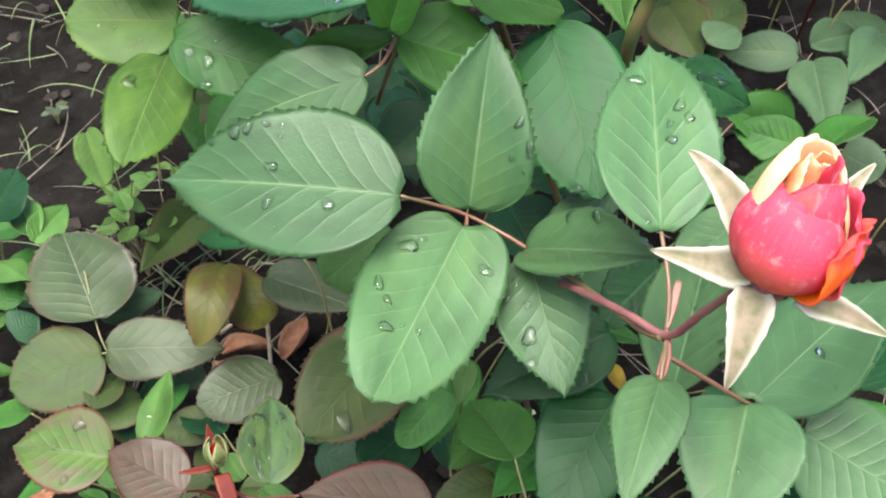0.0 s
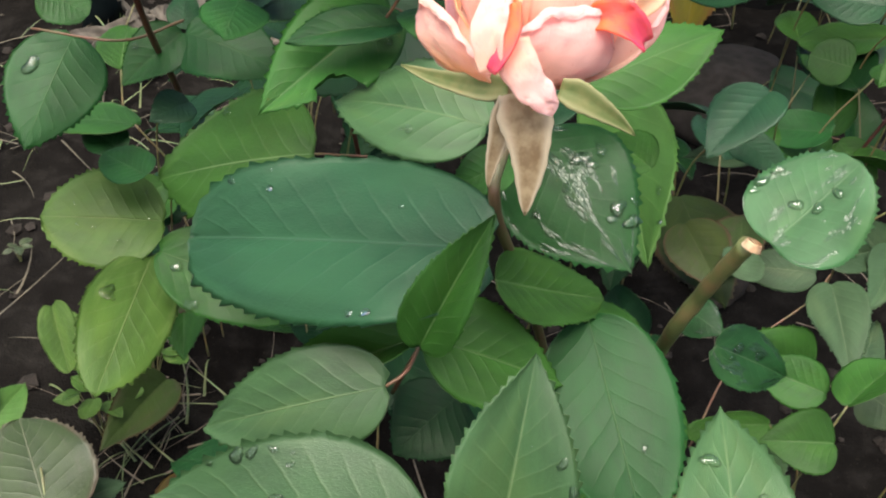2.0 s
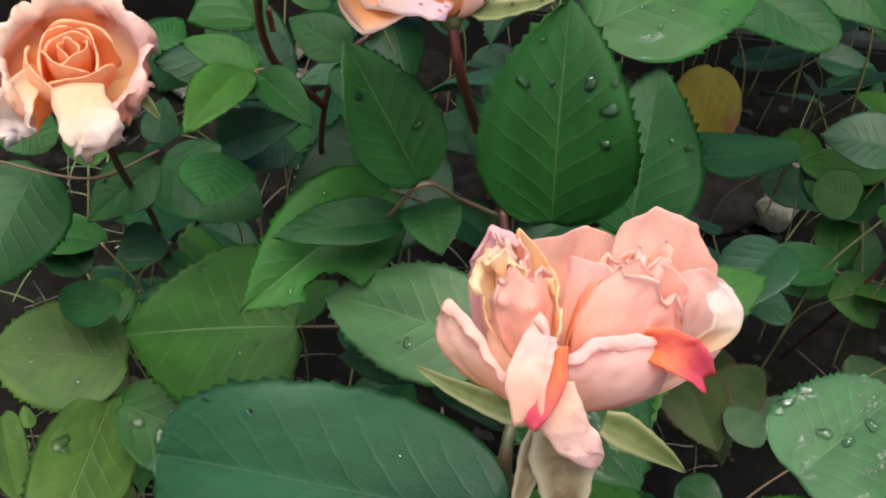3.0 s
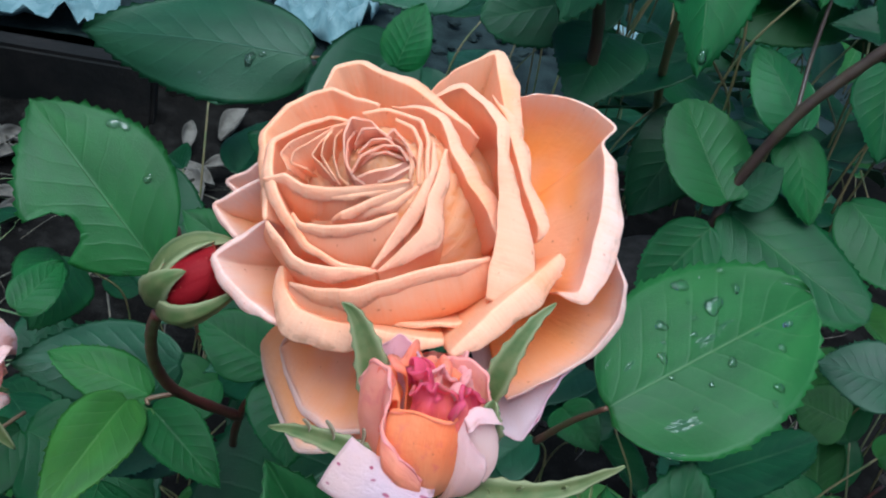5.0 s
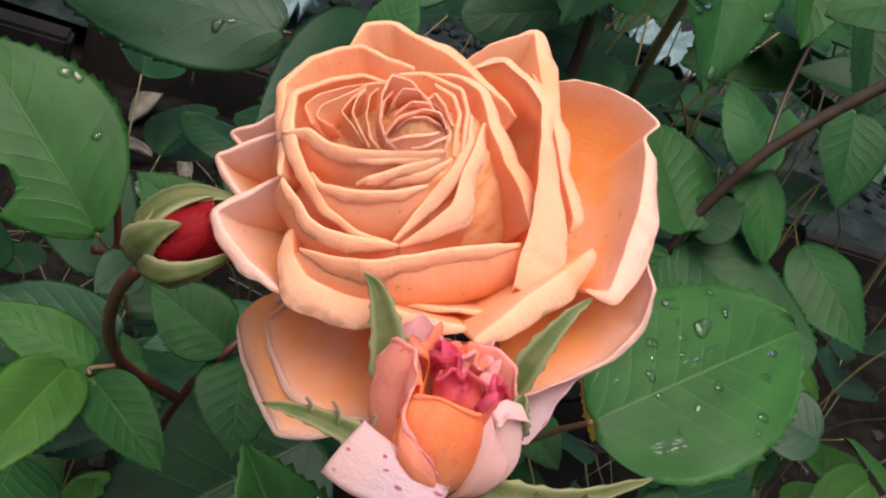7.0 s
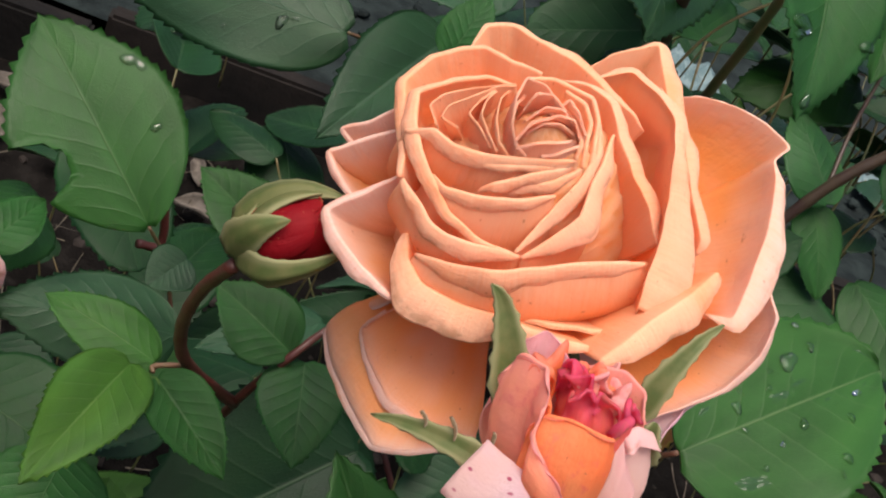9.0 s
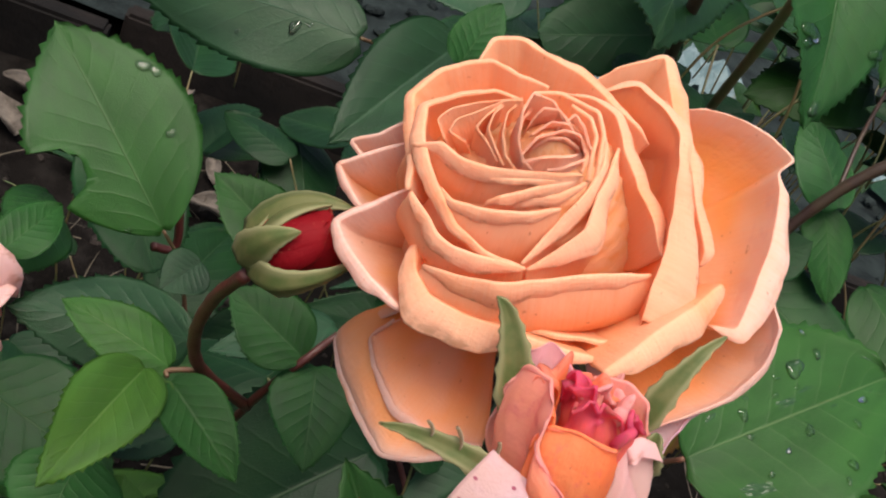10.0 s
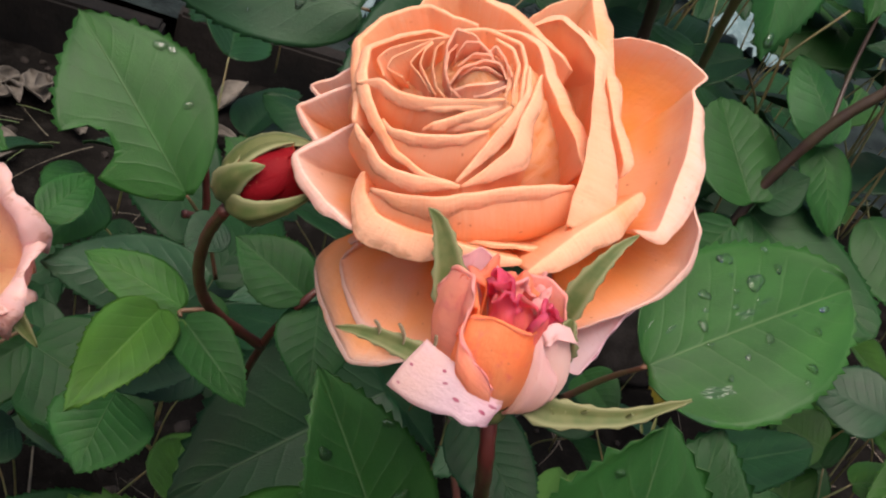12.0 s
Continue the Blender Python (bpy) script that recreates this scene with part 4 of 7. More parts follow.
leaflet(left_rose, (-140, 467, 280), (-164, 483, 280), 22, -15, 'lush')
leaflet(left_rose, (-141, 567, 300), (-143, 593, 310), 17, 6, 'dark')
m1 = leaflet(main, (-24, 391, 420), (-50, 407, 455), 27, -33, 'deep')
m2 = leaflet(main, (10, 364, 430), (6, 385, 485), 42, -25, 'deep')
m3 = leaflet(main, (41, 395, 405), (46, 430, 446), 36, -13, 'deep')
m4 = leaflet(main, (24, 434, 452), (78, 466, 467), 44, 22, 'rainy', kind=8)
m5 = leaflet(main, (-90, 533, 387), (-138, 566, 422), 47, -34, 'lush', notch=0.40, kind=6)
m6 = leaflet(main, (-52, 593, 438), (-134, 616, 420), 38, -45, 'blue')
leaflet(main, (-22, 597, 446), (-55, 547, 424), 32, -18, 'blue')
leaflet(main, (-79, 457, 412), (-106, 464, 416), 14, -29, 'mid')
leaflet(main, (-84, 455, 412), (-97, 420, 408), 18, -11, 'lit')
leaflet(main, (-78, 453, 412), (-58, 437, 404), 15, 24, 'deep')
leaflet(main, (-79, 453, 412), (-82, 444, 410), 6, -9, 'fresh')
leaflet(main, (-75, 485, 395), (-118, 471, 402), 25, -31, 'blue')
leaflet(main, (-50, 470, 414), (-72, 480, 420), 19, -31, 'deep')
leaflet(main, (-37, 510, 392), (-70, 492, 385), 14, -26, 'blue')
leaflet(main, (-46, 471, 412), (-43, 448, 400), 20, 11, 'deep')
leaflet(main, (-59, 513, 410), (-83, 523, 420), 20, -34, 'lush')
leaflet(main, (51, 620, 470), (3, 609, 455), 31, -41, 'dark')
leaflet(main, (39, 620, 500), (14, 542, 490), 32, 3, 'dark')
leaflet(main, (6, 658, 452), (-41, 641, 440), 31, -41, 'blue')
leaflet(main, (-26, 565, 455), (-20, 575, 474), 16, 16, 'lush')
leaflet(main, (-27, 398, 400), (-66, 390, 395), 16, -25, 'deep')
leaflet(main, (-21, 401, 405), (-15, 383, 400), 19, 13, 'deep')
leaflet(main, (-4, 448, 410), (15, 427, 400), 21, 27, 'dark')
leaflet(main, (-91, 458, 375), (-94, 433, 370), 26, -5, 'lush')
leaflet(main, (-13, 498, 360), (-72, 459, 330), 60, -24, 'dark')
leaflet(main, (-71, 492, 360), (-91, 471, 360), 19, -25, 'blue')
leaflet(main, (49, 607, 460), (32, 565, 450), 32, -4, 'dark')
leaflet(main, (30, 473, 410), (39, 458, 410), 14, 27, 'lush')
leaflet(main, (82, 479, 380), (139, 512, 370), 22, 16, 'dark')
leaflet(main, (-124, 542, 380), (-130, 519, 380), 16, -16, 'lush')
leaflet(main, (-77, 527, 385), (-86, 515, 380), 15, -20, 'blue')
m8 = leaflet(main, (40, 535, 535), (43, 504, 500), 32, -8, 'lush', kind=0)
leaflet(main, (84, 510, 538), (60, 506, 528), 22, -20, 'lush')
leaflet(main, (112, 619, 518), (111, 592, 489), 23, 0, 'lush')
leaflet(main, (97, 566, 425), (79, 595, 447), 33, -15, 'deep')
leaflet(main, (118, 579, 450), (101, 605, 467), 26, -15, 'lush')
leaflet(main, (100, 569, 424), (115, 574, 438), 19, 25, 'dark')
leaflet(main, (118, 586, 445), (129, 565, 421), 21, 20, 'lush')
leaflet(main, (142, 591, 475), (144, 570, 447), 25, 10, 'lush')
leaflet(main, (143, 618, 503), (147, 591, 471), 26, 10, 'dark')
leaflet(main, (101, 572, 418), (149, 535, 406), 38, 25, 'deep')
leaflet(main, (146, 577, 427), (171, 544, 409), 30, 20, 'deep')
leaflet(main, (92, 560, 418), (71, 546, 388), 24, -20, 'lush')
leaflet(main, (102, 627, 425), (81, 608, 383), 33, -20, 'dark')
leaflet(main, (231, 596, 322), (194, 612, 317), 34, -30, 'blue')
leaflet(main, (270, 643, 193), (265, 684, 230), 29, 10, 'lush')
leaflet(main, (221, 585, 248), (184, 605, 237), 28, -25, 'lush')
r1 = leaflet(right_low, (234, 610, 228), (178, 585, 238), 30, -31, 'mid')
leaflet(right_low, (236, 612, 228), (243, 657, 250), 26, -12, 'mid')
leaflet(right_low, (238, 609, 226), (256, 580, 212), 26, 34, 'mid')
leaflet(right_low, (290, 669, 260), (236, 676, 262), 32, -42, 'blue')
leaflet(right_low, (196, 627, 200), (149, 621, 200), 20, -35, 'grey')
r6 = leaflet(right_low, (101, 354, 349), (130, 370, 374), 42, 10, 'mint')
leaflet(right_low, (132, 551, 222), (144, 471, 210), 45, 19, 'olive')
leaflet(right_low, (130, 619, 345), (123, 582, 300), 35, 6, 'yellow')
leaflet(right_low, (202, 507, 207), (161, 519, 200), 25, -41, 'grey')
leaflet(right_low, (208, 499, 207), (202, 436, 200), 30, 13, 'grey')
leaflet(right_low, (211, 516, 207), (246, 538, 200), 23, 30, 'grey')
leaflet(right_low, (262, 524, 190), (250, 581, 190), 31, -28, 'grey')
leaflet(right_low, (221, 461, 180), (242, 501, 180), 19, 2, 'grey')
leaflet(right_low, (181, 416, 210), (148, 434, 210), 26, -38, 'mid')
r15 = leaflet(right_low, (98, 364, 290), (132, 368, 270), 25, 47, 'wet')
leaflet(right_low, (138, 465, 240), (156, 482, 240), 22, 13, 'grey')
leaflet(right_low, (183, 439, 200), (138, 440, 220), 33, -34, 'mid')
leaflet(right_low, (212, 438, 190), (228, 419, 190), 27, 35, 'grey')
leaflet(right_low, (105, 429, 250), (121, 411, 250), 19, 30, 'wet')
leaflet(right_low, (122, 503, 240), (135, 463, 230), 33, 23, 'olive')
leaflet(right_low, (137, 491, 230), (171, 520, 230), 28, 25, 'olive')
leaflet(right_low, (261, 539, 200), (226, 486, 200), 26, -7, 'grey')
leaflet(right_low, (176, 386, 210), (141, 386, 210), 30, -34, 'mid')
leaflet(right_low, (237, 622, 270), (214, 634, 270), 31, -38, 'mid')
leaflet(low, (-200, 410, 90), (-234, 473, 100), 62, -1, 'pale', kind=8)
leaflet(low, (-197, 396, 75), (-246, 374, 70), 50, -30, 'olive', kind=8)
leaflet(low, (-193, 395, 80), (-124, 396, 80), 38, 28, 'pale')
leaflet(low, (-212, 440, 60), (-176, 462, 60), 22, 31, 'grey')
leaflet(low, (-178, 571, 30), (-206, 502, 35), 38, -25, 'olive')
leaflet(low, (-124, 424, 120), (-131, 370, 110), 30, -12, 'withered', arch=0.3, kind=8)
leaflet(low, (-120, 421, 120), (-97, 385, 110), 30, 8, 'withered', arch=-0.25, kind=8)
leaflet(low, (-99, 415, 120), (-44, 389, 120), 30, 26, 'pale')
g9 = leaflet(low, (-21, 336, 160), (-63, 282, 150), 50, -19, 'olive', kind=8)
leaflet(low, (-94, 384, 70), (-138, 362, 70), 38, -27, 'pale', kind=8)
leaflet(low, (-177, 384, 50), (-204, 361, 50), 26, -28, 'olive')
leaflet(low, (-131, 367, 50), (-160, 359, 50), 23, -27, 'olive')
g13 = leaflet(low, (-149, 312, 106), (-144, 356, 110), 15, 14, 'fresh')
g14 = leaflet(low, (-76, 263, 142), (-83, 315, 140), 29, 5, 'dewy', kind=0)
g15 = leaflet(low, (-159, 294, 118), (-209, 301, 118), 42, -22, 'blushed', kind=5)
leaflet(low, (-111, 254, 150), (-150, 276, 150), 30, -15, 'bronze', kind=0)
leaflet(low, (-5, 234, 165), (-61, 247, 160), 32, -22, 'bronze')
leaflet(low, (2, 318, 140), (-21, 292, 130), 22, -17, 'mid')
leaflet(low, (30, 318, 120), (2, 286, 120), 26, -16, 'mid')
leaflet(low, (47, 289, 130), (22, 264, 130), 23, -15, 'mid')
leaflet(low, (25, 273, 130), (-5, 261, 130), 20, -21, 'olive')
leaflet(low, (-249, 464, 100), (-238, 500, 100), 21, 26, 'fresh')
leaflet(low, (-250, 469, 100), (-272, 506, 100), 21, -1, 'fresh')
leaflet(low, (-270, 462, 120), (-267, 510, 120), 28, 22, 'dark')
leaflet(low, (-246, 399, 90), (-234, 412, 90), 23, 31, 'dark')
leaflet(low, (-261, 450, 80), (-252, 480, 80), 21, 26, 'mid')
leaflet(low, (-269, 431, 80), (-257, 454, 80), 21, 29, 'mid')
leaflet(low, (-166, 412, 50), (-138, 390, 50), 24, 16, 'grey')
leaflet(low, (-155, 390, 50), (-184, 394, 40), 27, -28, 'dark')
leaflet(low, (-18, 324, 100), (-40, 300, 100), 31, -19, 'dark')
leaflet(low, (-66, 324, 80), (-30, 314, 80), 27, 22, 'dark')
leaflet(low, (-94, 280, 120), (-104, 296, 120), 13, -6, 'lime')
leaflet(low, (-137, 297, 90), (-115, 300, 90), 17, 24, 'olive')
leaflet(low, (12, 319, 160), (7, 300, 150), 11, -6, 'fresh')
leaflet(low, (79, 324, 150), (86, 309, 148), 9, 5, 'yellow')
leaflet(low, (41, 293, 100), (62, 314, 100), 25, 15, 'mid')

stem(front, 'leaf_stalk', m_stalk, 1.1, 0.5, [(55, 174, 340), (51, 184, 333), (43, 215, 315), (29, 245, 302), (8, 257, 307), (-13, 247, 324)])
stem(front, 'leaf_stalk', m_stalk, 0.6, 0.4, [(8, 257, 307), (8, 252, 307)])
stem(front, 'cane', m_cane_plum, 1.3, 1.0, [(60, 345, 20), (30, 300, 200), (30, 256, 281), (37, 235, 298), (42, 208, 320), (49, 185, 336), (56, 173, 342), (60, 164, 360), (64, 156, 377)])
stem(front, 'leaf_stalk', m_stalk, 0.7, 0.5, [(56, 174, 340), (57, 184, 348), (56, 197, 355)])
stem(front, 'leaf_stalk', m_stalk, 0.7, 0.5, [(56, 173, 340), (54, 166, 340), (53, 162, 338)])
stem(front, 'leaf_stalk', m_stalk, 0.7, 0.5, [(57, 172, 335), (81, 173, 315), (110, 193, 275)])
strip(front, 'stipule', (56, 173, 341), (55, 168, 340), (53, 163, 338), 2.3, m_stipule, (-0.25, -0.65, 0.70), 0.2)
strip(front, 'stipule', (56, 175, 342), (58, 181, 345), (60, 187, 347), 1.8, m_stipule, (-0.25, -0.65, 0.70), 0.2)
stem(middle, 'leaf_stalk', m_stalk, 0.8, 0.5, [(-24, 315, 310), (-15, 310, 342), (-18, 309, 345)])
stem(middle, 'cane', m_cane_old, 1.9, 1.6, [(90, 469, 60), (28, 362, 300), (3, 318, 385), (5, 331, 400)])
stem(middle, 'leaf_stalk', m_stalk, 0.7, 0.4, [(-31, 434, 320), (-59, 420, 330)])
stem(middle, 'leaf_stalk', m_stalk, 0.7, 0.4, [(-8, 430, 380), (-31, 418, 396)])
stem(middle, 'leaf_stalk', m_stalk, 0.7, 0.5, [(-16, 308, 342), (-20, 297, 340), (-26, 293, 337)])
stem(main, 'cane', m_cane_red, 1.7, 1.4, [(84, 729, 120), (15, 425, 360), (3, 413, 400), (-8, 402, 430), (-18, 386, 460), (-22, 388, 474)])
stem(main, 'leaf_stalk', m_stalk, 0.8, 0.5, [(2, 405, 400), (-11, 398, 410), (-23, 390, 420), (-32, 393, 405)])
stem(main, 'cane', m_cane_red, 1.5, 1.3, [(-57, 473, 390), (-72, 459, 412), (-77, 450, 430), (-77, 440, 450), (-74.2, 428.5, 468)])
stem(main, 'leaf_stalk', m_stalk, 0.7, 0.5, [(-72, 459, 412), (-79, 456, 412), (-79, 454, 412)])
stem(main, 'cane', m_cane_red, 1.3, 0.8, [(-44, 565, 200), (-57, 504, 330), (-57, 473, 390), (-50, 469, 414), (-42, 477, 420), (-34, 466, 440)])
stem(main, 'leaf_stalk', m_stalk, 0.8, 0.5, [(-75, 540, 350), (-82, 538, 372), (-90, 533, 387)])
stem(main, 'leaf_stalk', m_stalk, 1.0, 0.6, [(16, 446, 425), (20, 440, 440), (24, 434, 452)])
stem(main, 'cane', m_cane_dark, 1.9, 2.1, [(95, 567, 400), (100, 573, 427), (110, 574, 458), (121, 573, 478), (134, 570, 500), (155, 566, 535)])
stem(main, 'leaf_stalk', m_cane_dark, 0.9, 0.6, [(110, 574, 458), (113, 588, 475), (115, 598, 500)])
stem(main, 'cane', m_cane_dark, 2.2, 1.9, [(94, 701, 300), (48, 602, 430), (38, 584, 470), (27, 565, 500), (14, 545, 548)])
stem(main, 'cane', m_cane_green, 1.8, 1.6, [(119, 699, 350), (79, 624, 440), (60, 580, 500), (46, 553, 548)])
stem(main, 'leaf_stalk', m_stalk, 0.8, 0.6, [(-39, 610, 430), (-52, 593, 438)])
stem(left_rose, 'cane', m_cane_red, 1.7, 1.3, [(-147, 614, 180), (-140, 540, 280), (-136, 495, 330), (-135, 472, 362), (-137, 466, 385)])
stem(left_rose, 'leaf_stalk', m_stalk, 0.7, 0.5, [(-127, 512, 335), (-147, 482, 340), (-187, 488, 340)])
stem(left_rose, 'cane', m_cane_red, 1.5, 1.3, [(-92, 557, 360), (-85, 561, 360), (-89, 563, 380)])
stem(right_low, 'cane', m_cane_red, 1.4, 1.0, [(260, 667, 100), (246, 607, 200), (259, 602, 250)])
stem(right_low, 'leaf_stalk', m_stalk, 0.7, 0.5, [(270, 611, 220), (234, 610, 228)])
stem(right_low, 'pruned_cane', m_cane_green, 2.6, 2.8, [(102, 466, 120), (72, 349, 300), (74, 331, 345), (79, 320, 376)])
stem(right_low, 'leaf_stalk', m_stalk, 0.6, 0.4, [(127, 422, 160), (157, 468, 180), (196, 492, 200), (210, 507, 207)])
stem(right_low, 'leaf_stalk', m_stalk_green, 0.5, 0.4, [(192, 440, 190), (237, 440, 190)])
stem(low, 'leaf_stalk', m_stalk_green, 0.6, 0.4, [(-212, 439, 100), (-198, 403, 80), (-186, 394, 50), (-197, 416, 0)])
stem(low, 'leaf_stalk', m_stalk_green, 0.6, 0.4, [(-196, 394, 78), (-170, 397, 80), (-147, 397, 82)])
stem(low, 'red_shoot', m_cane_crimson, 1.6, 1.3, [(-113, 289, 50), (-100, 264, 130), (-93, 248, 178)])
stem(low, 'red_shoot', m_cane_crimson, 0.9, 0.5, [(-100, 264, 130), (-107, 261, 140), (-111, 254, 150)])
stem(low, 'red_shoot', m_cane_crimson, 1.0, 0.5, [(-95, 251, 165), (-83, 251, 150), (-60, 247, 158)])


# ---- main bloom ----
def main_bloom():
    m = frame_of((-26.7, 430.5, 503.5), (-0.254, -0.490, 0.834))
    head = flower_head(main, m, 6, -27, m_sepal, "green hip under the bloom")
    # the packed mass of small petals between the whorls, pleated in a spiral
    rows, uvs = [], []
    for j in range(36):
        r = 26.0 * j / 35
        row, uv = [], []
        for i in range(72):
            a = 2 * math.pi * i / 72
            pleat = ((a * 7 / (2 * math.pi) + r * 0.42) % 1.0)
            z = 8.4 + 3.6 * math.exp(-(r / 4) ** 2) - 0.042 * r * r + 1.3 * pleat ** 2 * min(1, r / 6)
            p = Vector((-8.8 + r * 1.05 * math.cos(a), 3.5 + r * 0.85 * math.sin(a), z))
            row.append((p + noise.noise_vector(p * 0.25) * 0.6) / 1000)
            uv.append((0.35 + 0.35 * pleat, i / 72))
        rows.append(row)
        uvs.append(uv)
    part("inner_petals", sheet("inner_petals", rows, uvs, close=True), PETAL["peach"], head, "small peach petals packed in the heart", m)
    rim_petal(head, m, [(-11.6, 1.4, 10.5, 0.1), (-9.6, 2.5, 12.8, 0.4), (-7.0, 3.1, 13.0, 0.4), (-4.6, 3.0, 11, 0.1)], "core", 1.3, 60)
    rim_petal(head, m, [(-12.2, 3.2, 11.5, 0.1), (-9.6, 4.8, 13.6, 0.4), (-7.0, 5.0, 13.6, 0.4), (-5.0, 4.0, 12, 0.1)], "core", 1.3, 60)
    rim_petal(head, m, [(-12.8, 4.6, 12, 0.1), (-11.4, 6.2, 14.4, 0.3), (-9.0, 6.6, 14.4, 0.3), (-6.6, 5.6, 13, 0.1)], "core", 1.2, 60)
    # the heart, the bands before it, the rings round it, then the outer petals
    rim_petal(head, m, [(-12.4, -1.1, 10, 0.1), (-14.1, 1.3, 13, 0.2), (-14.4, 4.9, 15, 0.2), (-13.5, 8.1, 15.5, 0.2), (-10.4, 7.9, 15, 0.2), (-8, 6.4, 13, 0.1)], "core", 1.15, 60)
    rim_petal(head, m, [(-8.4, 4.9, 12, 0.1), (-6.9, 6.6, 13, 0.2), (-6.2, 7.5, 13.5, 0.2), (-4.4, 5.8, 13, 0.2), (-2.5, 3.5, 11, 0.1)], "core", 1.15, 60)
    rim_petal(head, m, [(-13, -0.3, 11, 0.1), (-11.3, 2, 13.5, 0.2), (-7.9, 3.8, 14, 0.2), (-4.9, 4.2, 13, 0.2), (-3.7, 2.6, 11, 0.1)], "core", 1.35, 60)
    rim_petal(head, m, [(-12.5, -0.4, 9.5, 0.1), (-10.1, -0.3, 11.5, 0.2), (-7, 0.3, 11.5, 0.2), (-3.6, 2.8, 9.5, 0.1)], "core", 1.5, 60)
    rim_petal(head, m, [(-8.9, -0.9, 9, 0.2), (-6.3, -0.1, 9.5, 0.2), (-3.3, 2.2, 9.5, 0.2)], "core", 1.5, 70)
    rim_petal(head, m, [(-11.2, -1.5, 9, 0.2), (-13.2, -0.8, 10.5, 0.4), (-14.4, 1.3, 12, 0.5), (-14.3, 4.7, 13, 0.3), (-13.5, 7.4, 12, 0.1)], "core", 1.1, 70)
    rim_petal(head, m, [(-13.7, -1.9, 9, 0.4), (-15.5, -0.4, 10, 1.1), (-16.6, 2.5, 11, 1.3), (-16.6, 5.9, 12, 0.8), (-15.4, 7.4, 12, 0.3)], "peach", 1.1, 70)
    rim_petal(head, m, [(-15.4, -1.3, 8.5, 0.4), (-17.3, 0.7, 9.5, 0.8), (-18.9, 3.1, 10.5, 0.8), (-18.5, 5.3, 11, 0.5), (-17.4, 7.2, 11, 0.3)], "peach", 1.1, 70)
    rim_petal(head, m, [(-16.8, -0.9, 8, 0.4), (-18.9, 1.3, 9, 0.9), (-21.2, 3.5, 9.5, 0.8), (-19.8, 6, 10, 0.5), (-18, 8.3, 10, 0.3)], "peach", 1.1, 70)
    rim_petal(head, m, [(-3.1, 0.1, 8.5, 0.3), (-3.3, 3, 10, 0.7), (-4.1, 5.5, 11, 0.7), (-6.5, 6.7, 11.5, 0.4)], "peach", 1.1, 70)
    rim_petal(head, m, [(-1.7, -0.2, 7, 0.4), (-2.1, 3, 8.5, 1.1), (-1.8, 6.8, 9.5, 1.1), (-3.4, 9.5, 10, 0.6), (-6.9, 11, 10, 0.4)], "peach", 0.8, 80)
    rim_petal(head, m, [(-0.5, -0.2, 6, 0.4), (-0.5, 2.8, 7.5, 1.3), (-0.5, 7.7, 8.5, 1.1), (-2, 11.5, 9, 0.6), (-8.6, 13.8, 8.5, 0.4), (-12.8, 12.7, 8.5, 0.3)], "peach", 0.7, 80)
    rim_petal(head, m, [(-22, 1.8, 7, 0.4), (-24.7, 2.3, 8, 0.6), (-24.1, 4, 9, 0.6), (-21.3, 6, 9.5, 0.5), (-17.5, 8.6, 10, 0.4), (-14.4, 9.7, 10, 0.3)], "peach", 0.6, 70)
    rim_petal(head, m, [(-25.7, 1.5, 7, 0.4), (-27.4, 4.2, 7.5, 0.6), (-25.7, 6.4, 8, 0.6), (-21.3, 8.8, 8.5, 0.5), (-14.6, 11.2, 9, 0.3)], "peach", 0.5, 70)
    rim_petal(head, m, [(-30, 0, 5.5, 0.6), (-25.5, 0.2, 7.5, 1.7), (-22.1, -1.7, 8, 2.1), (-18, -2.1, 8, 1.9), (-12, -1.9, 8.5, 1.3), (-6.5, -1, 8.5, 1.1), (-3.1, 0.4, 8, 0.4)], "peach", 1.8, 48)
    rim_petal(head, m, [(-19.2, -3.1, 6, 0.4), (-13.6, -3.2, 7.5, 0.9), (-7.3, -1.8, 8, 1.1), (-3, 0.3, 8, 0.4)], "peach", 1.7, 50)
    rim_petal(head, m, [(-17, -6.6, 4.5, 0.6), (-15, -5.9, 6.5, 1.3), (-9.8, -3.7, 7.5, 1.4), (-4.9, -1.5, 7.5, 1.3), (-2.6, 0.7, 7, 0.4)], "peach", 1.8, 48)
    rim_petal(head, m, [(-14.8, -6.3, 4, 0.4), (-11.3, -5.3, 6, 1.1), (-5.9, -3.5, 6.5, 1.3), (-1.9, 0, 6.5, 0.4)], "peach", 1.8, 48)
    rim_petal(head, m, [(-24.6, -5.6, 4, 0.5), (-22.2, -8.3, 6, 1.1), (-18.2, -9.1, 6.8, 1.7), (-14.5, -8.9, 7, 1.7), (-9.1, -7.5, 7, 1.3), (-5.1, -5.4, 5.5, 0.5)], "peach", 2.0, 48)
    rim_petal(head, m, [(-9.3, -14.7, 1.5, 0.3), (-6.6, -10, 3.5, 1.3), (-3.7, -5.3, 5.5, 1.7), (-1.5, -1.4, 6.5, 1.6), (0.3, 3.5, 6.5, 0.9), (0, 8.9, 6.5, 0.3)], "peach", 1.5, 34)
    rim_petal(head, m, [(-8.3, -15.2, 1.2, 0.3), (-4.8, -12.5, 3, 2.3), (-0.6, -7.9, 5, 2.7), (0.4, -2.7, 6, 2.5), (1.7, 3.2, 6.5, 1.7), (2.6, 7.6, 6.2, 0.6)], "peach", 1.7, 34)
